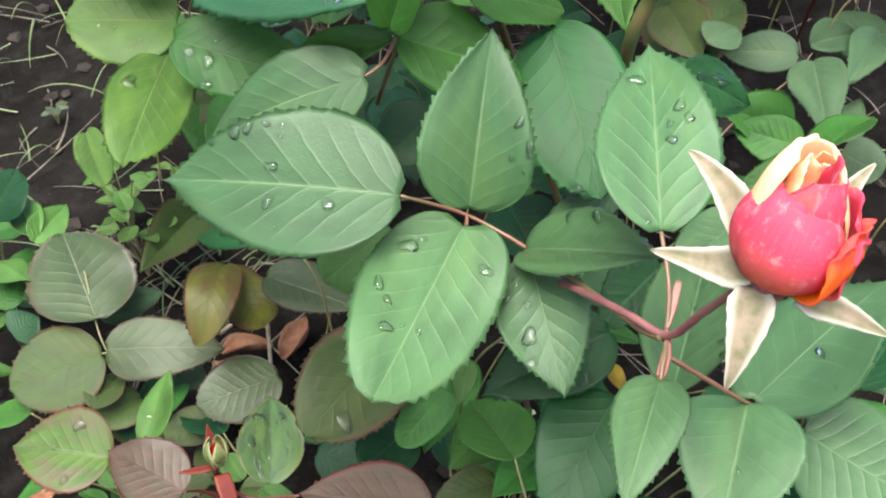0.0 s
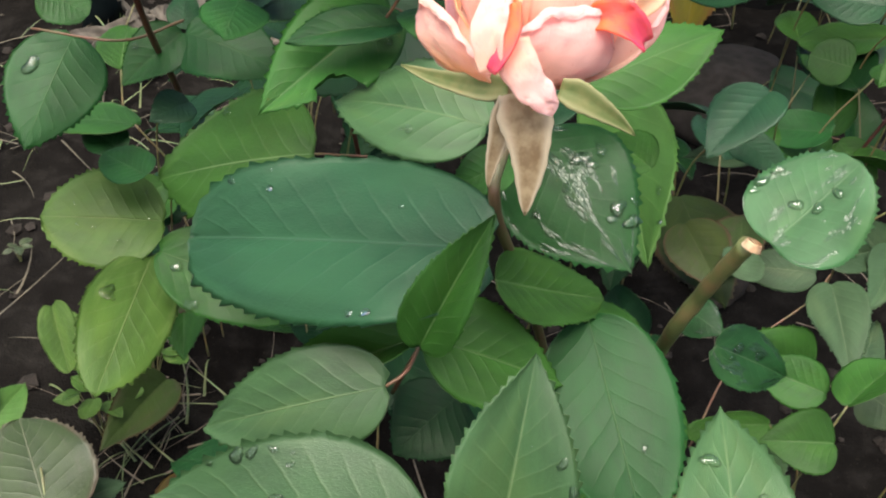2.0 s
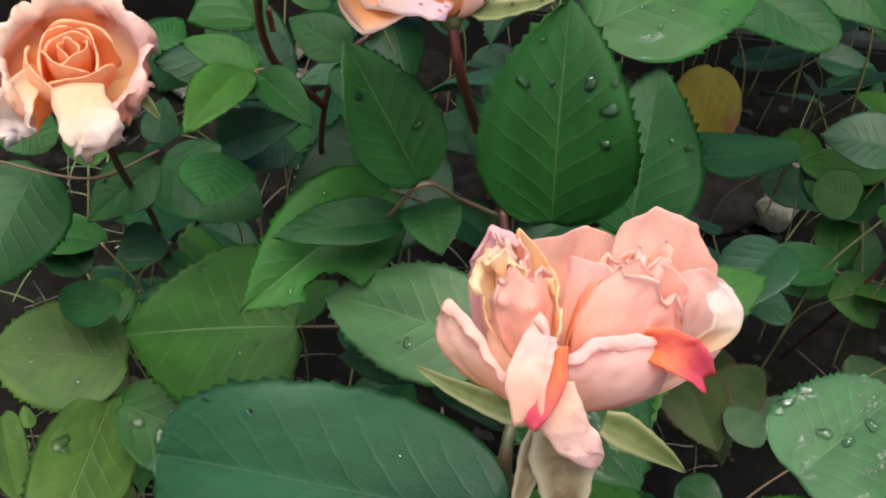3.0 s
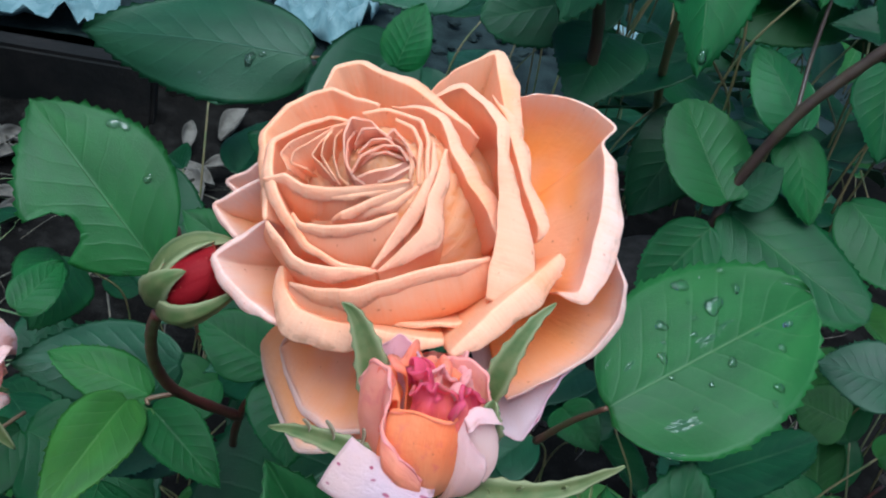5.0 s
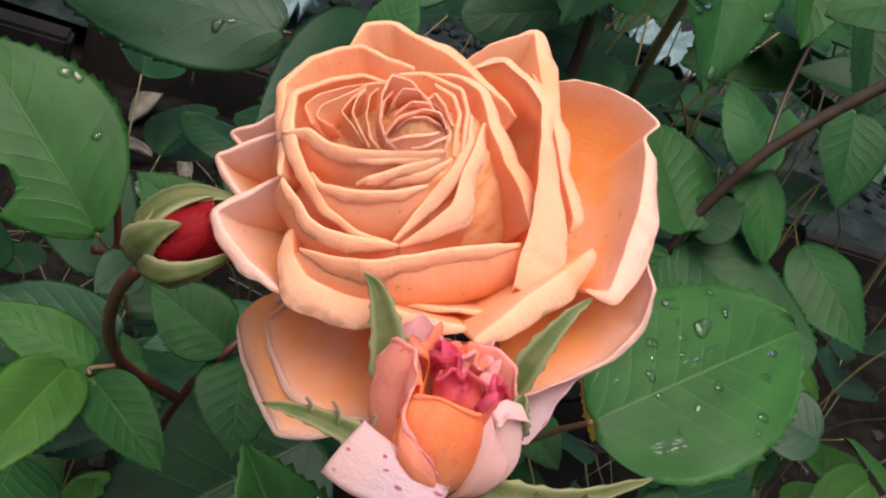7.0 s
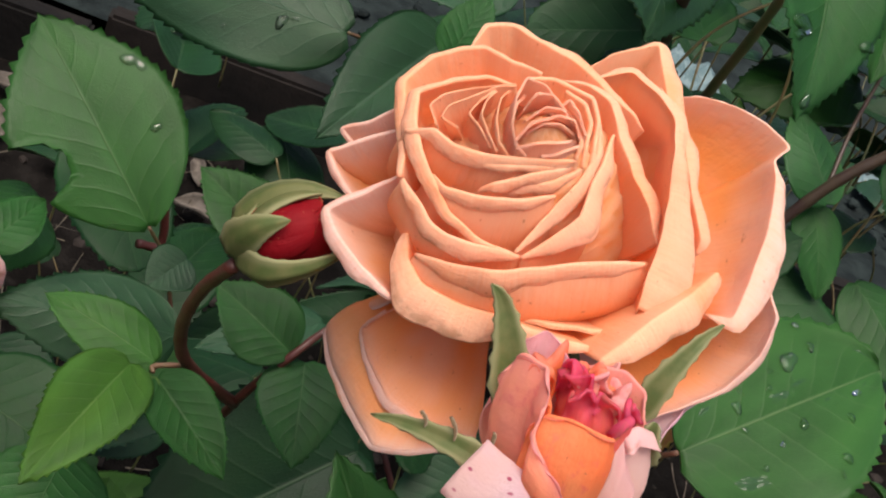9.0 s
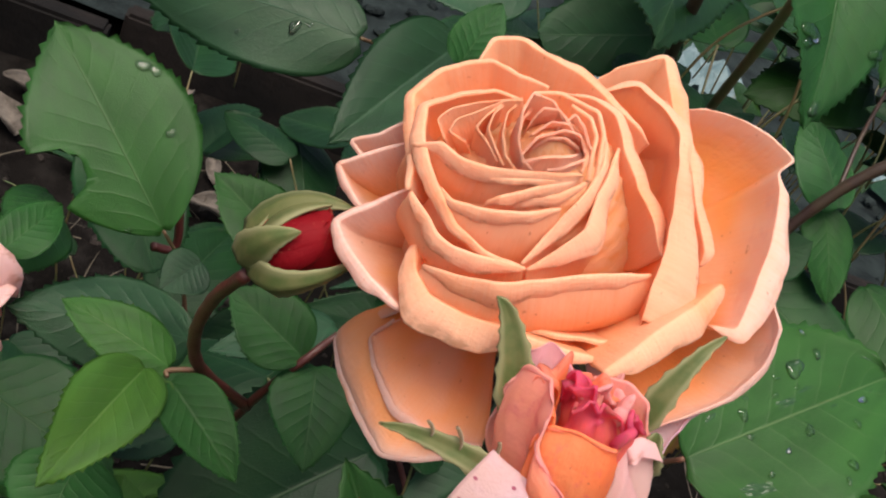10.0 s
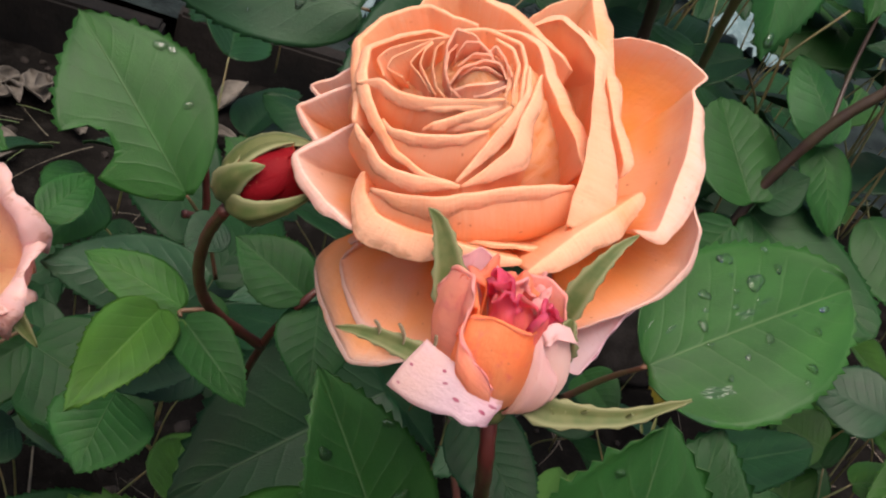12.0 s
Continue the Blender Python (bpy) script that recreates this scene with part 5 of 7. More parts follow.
    rim_petal(head, m, [(-14.5, 11.1, 8, 0.4), (-19, 12.4, 7, 0.7), (-24.5, 10.6, 6, 0.9), (-29.6, 7.7, 5, 1.7), (-29, 1.8, 6, 2), (-26.9, -3.3, 6.3, 1.9), (-24.4, -7.3, 5.8, 1.6), (-20.9, -11.8, 4, 1.1), (-15.3, -14.2, 2.5, 0.8), (-9, -14.6, 1.2, 0.3)], "peach", 1.0, 34)
    rim_petal(head, m, [(-28.9, -7.5, 4, 1.1), (-26.7, -10.1, 4.5, 2.3), (-23.3, -13.6, 4.2, 2.5), (-20.3, -15.1, 3.8, 2.4), (-15.1, -15.4, 3, 2), (-8.3, -15, 1, 0.6)], "peach", 1.7, 42)
    rim_petal(head, m, [(-10.6, 15.7, 5.5, 0.4), (-15.2, 17.3, 4.5, 0.4), (-20.4, 20.3, 3, 0.4), (-25, 18.9, 2.5, 0.5), (-28.6, 16.6, 2.2, 0.7), (-32.4, 11.6, 2, 1.1), (-31.1, 4.4, 3.5, 1.5), (-29.3, -2.1, 4, 1.5), (-29.2, -7.1, 3, 0.8)], "peach", 0.35, 30)
    rim_petal(head, m, [(-28.4, 18.7, 0, 0.3), (-23.1, 21, 1, 0.4), (-21.1, 26.6, 0.5, 0.8), (-16.2, 27.8, 1, 1.1), (-9.5, 23.5, 3, 1.9), (-4, 19.9, 4, 2.3), (0.3, 16.7, 4.5, 2.1), (5.7, 13.2, 4.5, 1.1), (8.2, 11.4, 3, 0.3)], "peach", 0.3, 22)
    rim_petal(head, m, [(-8.7, 16.2, 5.5, 0.4), (-2.6, 15.4, 6.5, 1.1), (1.2, 13, 6.8, 1.6), (3.3, 7.5, 6.5, 1.9), (6.7, 1.6, 5.2, 2.5), (10.4, -2.8, 3.6, 3.2), (12.9, -7.7, 1.5, 1.1)], "peach", 0.7, 22)
    rim_petal(head, m, [(-1.8, 19.2, 3, 0.4), (1.4, 20, 4.5, 1.7), (4.2, 20.8, 5.5, 1.9), (8.1, 16.7, 7, 1.9), (11, 11.9, 8.5, 2.3), (11.9, 5.6, 8.8, 1.7), (12.4, -1.7, 6.5, 3.2), (12.3, -8.9, 4, 6.3), (11.6, -16.2, 1.5, 9.5), (11.5, -18.5, 0, 6.3)], "peach", 1.25, 12)
    rim_petal(head, m, [(9.7, 20.9, 3, 0.4), (12.7, 15.4, 4.5, 1.6), (14.4, 8.7, 5, 2.1), (16.9, 1.7, 3.5, 2.3), (19.9, -5.2, 1, 2.5), (19.7, -6.7, -1, 0.8)], "peach", 0.6, 22)
    rim_petal(head, m, [(-2.6, 24.6, -3, 0.3), (1.8, 29.1, -2, 0.4), (6.8, 31.3, -1.5, 0.6), (9.6, 32.3, -1, 1.7), (10.7, 25.4, 0, 3.6), (12.3, 18.5, 1, 3.4), (13.9, 11.6, 1.5, 2.1), (15.2, 7, 1, 0.6)], "peach", 0.3, 18)
    rim_petal(head, m, [(14.8, 23.7, -3, 0.3), (19.1, 23.9, -1.5, 0.4), (24.1, 22.7, 0, 0.4), (29.1, 19.2, 1.5, 0.4), (33, 15.3, 2.2, 0.4), (30.3, 12, 2.3, 0.3), (31.2, 9, 2, 2.3), (30.9, -0.7, 0.5, 3.6), (29.4, -8.7, -1.5, 4), (27.6, -15.2, -3.2, 3.4), (23.8, -14.8, -5, 0.8)], "flank", 0.6, 18)
    rim_petal(head, m, [(-24.3, -17.5, -1, 1.1), (-19.2, -19.4, 2.5, 2.1), (-12.6, -20.3, 5.8, 3.2), (-6.4, -18.5, 5.6, 2.8), (0.6, -15.7, 4.8, 2.6), (7, -13, 3.6, 2.3), (11.6, -11.1, 1, 0.8)], "peach", 2.1, 46)
    rim_petal(head, m, [(5.8, -29.6, 3, 1.1), (9.4, -25.6, 3.6, 2.7), (13.9, -20.4, 3.2, 2.9), (19.3, -14.2, 1.5, 3.2), (24.1, -8.6, -2.5, 2.5)], "peach", 0.3, 24)
    rim_petal(head, m, [(-26.2, -13.5, -2, 1.6), (-25.7, -18.1, -2, 3.7), (-22.5, -22, -1.6, 4.4), (-16.3, -24.1, -0.5, 3.7), (-9.6, -25.4, 0.5, 3.2), (-3, -26.5, 1, 2.7), (4.3, -26.6, 0, 1.6)], "peach", 0.35, 24)
    rim_petal(head, m, [(-11.8, -22, -5, 0.3), (-2.2, -22.5, -4, 0.4), (7.3, -22, -4, 0.4), (16.6, -17, -5, 0.4), (24.4, -10.6, -7, 0.3)], "peach", 0.2, 40)
    rim_petal(head, m, [(-29.2, -5, 0, 0.4), (-33.7, -7.9, -2, 0.8), (-39.8, -12.2, -3.1, 0.8), (-37.3, -15.9, -4, 1.7), (-32.1, -20.2, -5, 1.9), (-26, -23.8, -6, 1.1)], "outer", 0.4, 30)
    rim_petal(head, m, [(-30.9, 3.8, -1, 0.4), (-35.8, 1.7, -3, 0.6), (-42, -1.4, -5, 0.6), (-39.9, -3.9, -6, 1.1), (-36.1, -7.1, -7, 0.6)], "outer", 0.4, 50)
    rim_petal(head, m, [(-33.2, 8.6, -3, 0.3), (-36.9, 6.4, -5, 0.4), (-41.1, 4.9, -7, 0.4), (-38.8, 3.3, -8, 0.4), (-34.3, 3.3, -8, 0.3)], "outer", 0.4, 40)
    rim_petal(head, m, [(-26.9, -18, -24, 0.3), (-33.2, -18.5, -33, 0.5), (-37.7, -20.1, -39, 0.6), (-34.8, -26.5, -37, 0.8), (-29, -35.5, -31, 1.1), (-23.6, -42.8, -25, 0.8), (-17.5, -43, -22, 0.6), (-10, -41.1, -18, 0.4)], "outer", 0.85, 35)
    rim_petal(head, m, [(-27.3, -21.1, -20, 0.3), (-30.7, -22.8, -27, 0.5), (-28.5, -27.3, -27, 0.8), (-23.5, -34.6, -23, 1.1), (-16.1, -39.9, -18, 0.9), (-8.3, -40.1, -15, 0.4)], "outer", 0.85, 35)
    rim_petal(head, m, [(33, -4.7, -6, 0.3), (35.8, -11.6, -6, 0.8), (35.3, -17.3, -10, 1.1), (30.9, -23.2, -13, 0.8), (23.7, -28.2, -15, 0.6), (16, -32.8, -14, 0.4)], "outer", 0.9, 35)
    rim_petal(head, m, [(30.4, -22.9, -15, 0.3), (26, -26.6, -17, 0.5), (22, -33, -19, 0.5), (18.6, -39.1, -20, 0.4), (13.6, -37.7, -20, 0.3)], "lilac", 0.9, 30)
    for p in (20, 95, 165, 240, 310):
        sepal(head, m, p, 26, 8, -20, -50, -28, 4, m_sepal)


main_bloom()


def opening_bud():
    m = frame_of((-22, 388.5, 473.5), (-0.03, 0.45, 0.89))
    head = flower_head(main, m, 3.4, 1, m_sepal)
    for k in range(11):
        petal(head, m, 20 + 137.5 * k, 78 - 5 * k, 1.2 + 0.62 * k, 21.5 - 0.30 * k, 130, 1.3, 0.8, 2, 0.2, 2, 1.2, c=(-2, 0), mat=("coral", "crimson", "rosepale")[k % 3], crinkle=1.5, frill=1.7, foot=0.4)
    rim_petal(head, m, [(-10.7, 1.6, 4.9, 0.1), (-12.6, 2.5, 10.8, 0.2), (-13.5, 2.5, 18.2, 0.3), (-12.5, 1, 21.9, 0.3), (-9.3, -3.1, 21.9, 0.3), (-8.9, -6.4, 17.4, 0.3), (-10, -8.2, 13.3, 0.3), (-7.2, -9.4, 9.5, 0.2), (-2.8, -8, 5.3, 0.1)], "rosepale", 1.25, 60, c=(0, 0), z0=0, crinkle=1.0, frill=1.0)
    rim_petal(head, m, [(-10, -5.5, 11.5, 0.1), (-8.5, -6.9, 16.2, 0.2), (-4.2, -9.1, 16.4, 0.2), (0.2, -9.3, 16.1, 0.2), (4.7, -6.2, 16.2, 0.1)], "coral", 1.3, 60, c=(0, 0), z0=0, crinkle=1.0, frill=1.0)
    rim_petal(head, m, [(-11, 8.2, 18.4, 0.1), (-10.4, 8.1, 22.5, 0.3), (-7.5, 6.7, 24.7, 0.3), (-4.7, 4.6, 23.7, 0.3), (-3.5, 2.6, 21.1, 0.1)], "blush", 1.1, 50, c=(0, 0), z0=0, crinkle=1.0, frill=1.0)
    rim_petal(head, m, [(8.3, -3.4, 10, 0.1), (8.3, -3, 16, 0.2), (7.1, -1.2, 21.7, 0.3), (4.2, 1.1, 23.5, 0.3), (0, 3, 22.2, 0.3), (-3.7, 4.5, 20.1, 0.1)], "rosepale", 1.25, 70, c=(0, 0), z0=0, crinkle=1.0, frill=1.0)
    rim_petal(head, m, [(7.7, -6.7, 9.3, 0.5), (4.1, -8, 12.7, 1.5), (2.1, -7.6, 16.5, 2), (4.9, -6.9, 18.2, 2.2), (8.7, -6, 17.1, 1.5), (9.8, -5.5, 12.1, 0.5)], "pale", 1.2, 40, c=(0, 0), z0=0, crinkle=1.0, frill=1.0)
    rim_petal(head, m, [(-11.1, 11.5, 10, 0.1), (-9.4, 13.7, 16.3, 0.2), (-2, 13.7, 20.2, 0.2), (5.8, 10.6, 20.8, 0.2), (10.4, 6, 15.8, 0.1)], "pink", 1.15, 60, c=(0, 0), z0=0, crinkle=1.0, frill=1.0)
    # a spotted outer petal folded right down, a curled one beside it, and the sepals
    strip(head, 'sepal', (-32, 398, 481), (-36, 405, 491), (-41, 408, 496), 5.2, m_sepal, (-0.19, -0.78, 0.60), 0.25, 0.2, 0.45, 0.00)
    strip(head, 'sepal', (-14, 398, 486), (-11, 402, 497), (-5, 408, 503), 3.8, m_sepal, (-0.32, -0.76, 0.56), 0.25, 0.4, 0.45, 0.00)
    strip(head, 'sepal', (-19, 388, 477), (-5, 385, 480), (8, 386, 489), 4.6, m_sepal, (-0.33, -0.68, 0.65), 0.30, 0.3, 0.45, 0.00)
    strip(head, 'sepal', (-30, 390, 477), (-41, 395, 476), (-50, 400, 472), 3.6, m_sepal, (-0.19, -0.72, 0.66), 0.25, 0.3, 0.45, 0.00)
    strip(head, 'petal', (-39, 387, 480), (-32, 383, 480), (-23, 382, 479), 10.5, PETAL['lilac'], (-0.22, -0.70, 0.68), -0.10, 1.0, 0.95, 0.35)
    strip(head, 'sepal', (-14, 391, 486), (-15, 391, 491), (-15, 392, 493), 4.0, m_sepal, (-0.30, -0.72, 0.63), 0.60, 0.4, 0.45, 0.00)
    bristles = random.Random(17)
    for k in range(9):
        f = 0.15 + 0.09 * k
        p = Vector((-19 + 26 * f, 387 - 3 * f, 477 + 8 * f * f + 1.0))
        d = Vector((bristles.uniform(-0.3, 0.6), -0.35, -0.9 if k % 3 else 0.9)) * bristles.uniform(1.5, 2.8)
        strip(head, 'bristle', p, p + d * 0.5, p + d, 0.5, m_sepal, (-0.33, -0.68, 0.65), 0.0, 0.0, 0.45, 0.00)
    for p, d in (((-39, 394, 477), (-1.5, 1.0, 3.2)), ((-35, 392, 478), (0.5, 1.2, 3.4)), ((-43, 396, 476), (-1.2, 0.6, 2.2))):
        strip(head, 'bristle', p, Vector(p) + Vector(d) * 0.5 + Vector((0.5, 0, 0)), Vector(p) + Vector(d), 0.6, m_sepal_tan, (-0.2, -0.72, 0.66), 0.0, 0.0, 0.45, 0.00)


opening_bud()


def closed_bud():
    m = frame_of((-75, 429.5, 469.5), (0.74, 0.10, 0.64), right=(-0.26, 0.61, 0.75))
    head = flower_head(main, m, 3.8, 4.6, m_sepal)
    for k in range(4):
        petal(head, m, 90 * k, 75, 1.6, 17.5, 10, 0.8, 0.3, 1, 0.0, 3, 3.2, mat="red", crinkle=0.4)
    for k in range(5):
        petal(head, m, 100 * k + 20, 75, 4.4, 16.5, 10, 1.0, 0.3, 2, 0.0, 3, 1.8, mat="red", crinkle=0.5)
    # one sepal hugs the bud from above, one lies over its front, one cradles it, two stay behind
    strip(head, 'sepal', (-77, 433, 473.5), (-71.5, 434, 482.5), (-61, 433, 485), 8.5, m_sepal, (-0.35, -0.15, 0.92), -0.5, 0.0)
    strip(head, 'sepal', (-76.5, 427.5, 470.5), (-74.5, 424.6, 478.5), (-69, 425, 482.8), 7.0, m_sepal, (-0.40, -0.80, 0.45), -0.35, 0.0)
    strip(head, 'sepal', (-74.5, 426.5, 469.5), (-68, 421.5, 473.0), (-58, 425.5, 480), 8.0, m_sepal, (-0.05, -0.98, -0.15), -0.5, 0.0)
    for p in (20, 330):
        sepal(head, m, p, 16, 9, 48, 78, 3, 3.6, m_sepal, curl=0.25)



closed_bud()


def left_bloom():
    m = frame_of((-142, 462, 404), (0.08, -0.42, 0.88))
    head = flower_head(left_rose, m, 5, -18, m_sepal)
    for k in range(10):
        f = k / 9
        petal(head, m, 60 + 137.5 * k, 95 - 42 * f, 2 + 12 * f, 10 - 5 * f, 40 + 60 * f, 1.1, 0.5, 2 + 3 * f, 0.2, -16, 1.25, mat="peach", r0=1)
    for p, h, mt in ((0, -1, "cream"), (50, 2, "cream"), (100, 1, "outer"), (160, 0, "outer"), (212, -2, "outer"), (325, -2, "cream")):
        petal(head, m, p, 36, 22, h, 150, 5.0, 0.8, 7, 0.35, -18, 1.2, mat=mt, crinkle=1.2, frill=0.8)
    for p in (20, 120, 200):
        sepal(head, m, p, 24, 7, -25, -20, -19, 4, m_sepal)
    strip(head, 'petal', (-137, 449, 404), (-130, 433, 400), (-124, 431, 390), 20.3, PETAL['bleached'], (0.25, -0.84, 0.48), -0.12, 3.4, 0.80, 0.20)
    strip(head, 'petal', (-152, 456, 402), (-157, 443, 396), (-155, 440, 385), 10.0, PETAL['bleached'], (0.30, -0.83, 0.47), 0.30, 4.0, 0.70, 0.00)
    strip(head, 'sepal', (-122, 457, 400), (-117, 454, 397), (-111, 453, 390), 5.3, m_sepal, (0.20, -0.86, 0.47), 0.25, 0.0, 0.45, 0.00)

left_bloom()


def pink_blooms():
    m = frame_of((0, 286, 446), (0.02, 0.35, 0.94))
    head = flower_head(middle, m, 5, 0, m_sepal_tan)
    head2 = flower_head(middle, frame_of((-4, 287, 447), (-0.4, 0.3, 0.86)), 4, 0, m_sepal_tan)
    mr, ml = frame_of((4, 288, 450), (0.42, 0.40, 0.82)), frame_of((-4, 289, 450), (-0.30, 0.40, 0.86))
    for k in range(9):
        f = k / 8
        petal(head, mr, 30 + 137.5 * k, 90 - 40 * f, 1.5 + 8.0 * f, 30 - 7 * f, 40 + 70 * f, 1.0, 0.6, 3, 0.2, 0, 1.25, mat="pink" if k % 3 else "salmon", r0=1, crinkle=1.6, frill=2.0, foot=0.5)
    for k in range(6):
        f = k / 5
        petal(head2, ml, 90 + 137.5 * k, 85 - 35 * f, 1.5 + 5.5 * f, 27 - 6 * f, 60 + 60 * f, 1.0, 0.8, 4, 0.2, 0, 1.25, mat="ivory" if k % 2 else "pink", r0=1, crinkle=1.6, frill=2.0, foot=0.5)
    rim_petal(head, m, [(10.2, 9.3, 23.7, 0.4), (9.2, 7.3, 34.9, 0.8), (14.8, 6.3, 39.6, 1.2), (22.1, 4.8, 37.8, 1.4), (28.2, 4.6, 31, 1.2), (30.1, 5.7, 21.1, 0.5)], "pink", 1.0, 40, c=(0, 0), z0=0, crinkle=2.4, frill=1.6)
    rim_petal(head, m, [(18.1, 0.8, 23.4, 0.4), (20.7, 0.5, 29.7, 0.8), (25.4, 1, 31, 1.2), (31.6, 2.5, 27.5, 1.8), (32.8, 3.3, 21.8, 1.6), (28.6, 0.8, 15.7, 0.6)], "pale", 1.1, 35, c=(0, 0), z0=0, crinkle=2.4, frill=1.6)
    rim_petal(head, m, [(11.7, 1.1, 25.2, 0.4), (13.4, 0.6, 29.9, 0.8), (17.6, -0.7, 32.1, 0.8), (22.2, -2.2, 27.8, 1), (22.5, -2.2, 21.9, 0.5)], "pink", 1.1, 50, c=(0, 0), z0=0, crinkle=2.4, frill=1.6)
    rim_petal(head, m, [(-0.2, 3.9, 18.7, 0.4), (-0.5, 3.6, 28.5, 1), (6, -0.3, 29.4, 1.4), (11.2, -2.8, 25.7, 1.4), (16, -3.8, 19.2, 0.8)], "cream", 1.15, 45, c=(0, 0), z0=0, crinkle=2.4, frill=1.6)
    rim_petal(head, m, [(1.5, -7.2, 4, 0.4), (0.4, -7.6, 12.5, 1.2), (3, -8.2, 17.2, 1.6), (9.8, -7.8, 19.6, 1.8), (17.5, -6.3, 17.7, 1.2), (20.3, -2.8, 10.8, 0.4)], "pale", 1.3, 50, c=(0, 0), z0=0, crinkle=2.4, frill=1.6)
    rim_petal(head2, m, [(-17.1, 12.4, 16.9, 0.4), (-16.8, 11.1, 27.2, 1), (-13.9, 10.5, 32.1, 1.2), (-9.5, 8.5, 30.6, 1), (-5.8, 5.5, 22.8, 0.8), (-4.6, 1.8, 15, 0.4)], "blush", 1.0, 40, c=(0, 0), z0=0, crinkle=2.4, frill=1.6)
    rim_petal(head2, m, [(-11.5, 7.9, 25.6, 0.4), (-9.2, 7.8, 32.7, 0.8), (-5.3, 5.5, 29.2, 1), (-1.8, 3, 23.6, 1), (-0.4, -1.1, 13.5, 0.4)], "ivory", 1.0, 40, c=(0, 0), z0=0, crinkle=2.4, frill=1.6)
    rim_petal(head2, m, [(-13.1, 1, 8.2, 0.4), (-13.5, 0.7, 18.1, 1), (-10.5, 0, 22.3, 1.4), (-5.7, -2, 21.1, 1.4), (-2.2, -4.4, 16.5, 1.2), (-0.8, -6.3, 7.3, 0.4)], "cream", 1.3, 50, c=(0, 0), z0=0, crinkle=2.4, frill=1.6)
    rim_petal(head2, m, [(-18.8, 4.3, 4.4, 0.4), (-24, 4.7, 13.7, 1.4), (-21.4, 3, 18.2, 1.8), (-16.4, -0.3, 15.6, 1.6), (-10, -4.4, 9.7, 1.2), (-5.3, -4.4, 2.4, 0.4)], "cream", 1.3, 45, c=(0, 0), z0=0, crinkle=2.4, frill=1.6)
    rim_petal(head, m, [(-16, 16.9, 20.1, 0.4), (-7.5, 18.9, 27, 0.6), (4.8, 17.6, 30.8, 0.6), (14.6, 13.8, 29.7, 0.4)], "pink", 1.1, 50, c=(0, 0), z0=0, crinkle=2.4, frill=1.6)
    # a drooping petal and the hanging sepals
    strip(head, 'sepal', (0, 277, 450), (3, 269, 440), (3, 263, 427), 11.0, m_sepal_tan, (-0.16, -0.72, 0.67), 0.25, 0.0, 0.45, 0.00)
    strip(head, 'sepal', (-2, 279, 447), (-4, 273, 438), (-5, 270, 429), 4.9, m_sepal_tan, (-0.14, -0.73, 0.67), 0.25, 0.0, 0.45, 0.00)
    strip(head, 'sepal', (9, 279, 450), (18, 277, 447), (27, 276, 441), 6.4, m_sepal, (-0.23, -0.74, 0.63), 0.25, 0.0, 0.45, 0.00)
    strip(head2, 'sepal', (-2, 282, 448), (-13, 286, 446), (-26, 294, 445), 6.0, m_sepal, (-0.10, -0.77, 0.63), 0.25, 0.0, 0.45, 0.00)
    strip(head, 'petal', (-3, 275, 464), (0, 270, 458), (7, 268, 452), 8.5, PETAL['pale'], (-0.17, -0.77, 0.61), -0.10, 1.8, 0.80, 0.15)
    strip(head, 'petal', (-7, 269, 459), (-8, 273.5, 467), (-6, 280, 472), 7.0, PETAL['pale'], (-0.35, -0.72, 0.6), 0.35, 1.6, 0.7, 0.1)
    strip(head, 'petal', (-3, 277, 471), (-4, 272, 466), (-7, 268, 460), 3.4, PETAL['crimson'], (-0.1, -0.77, 0.62), 0.5, 1.4, 0.6, 0.3)
    strip(head, 'petal', (24, 284, 467), (27, 285, 472), (25, 289, 476), 5.5, PETAL['bleached'], (0.2, -0.75, 0.6), 0.5, 1.6, 0.6, 0.2)
    strip(head, 'petal', (15, 288, 462), (20, 283, 466), (27, 282, 462), 7.5, PETAL['crimson'], (-0.2, -0.75, 0.6), 0.5, 1.6, 0.6, 0.2)


pink_blooms()


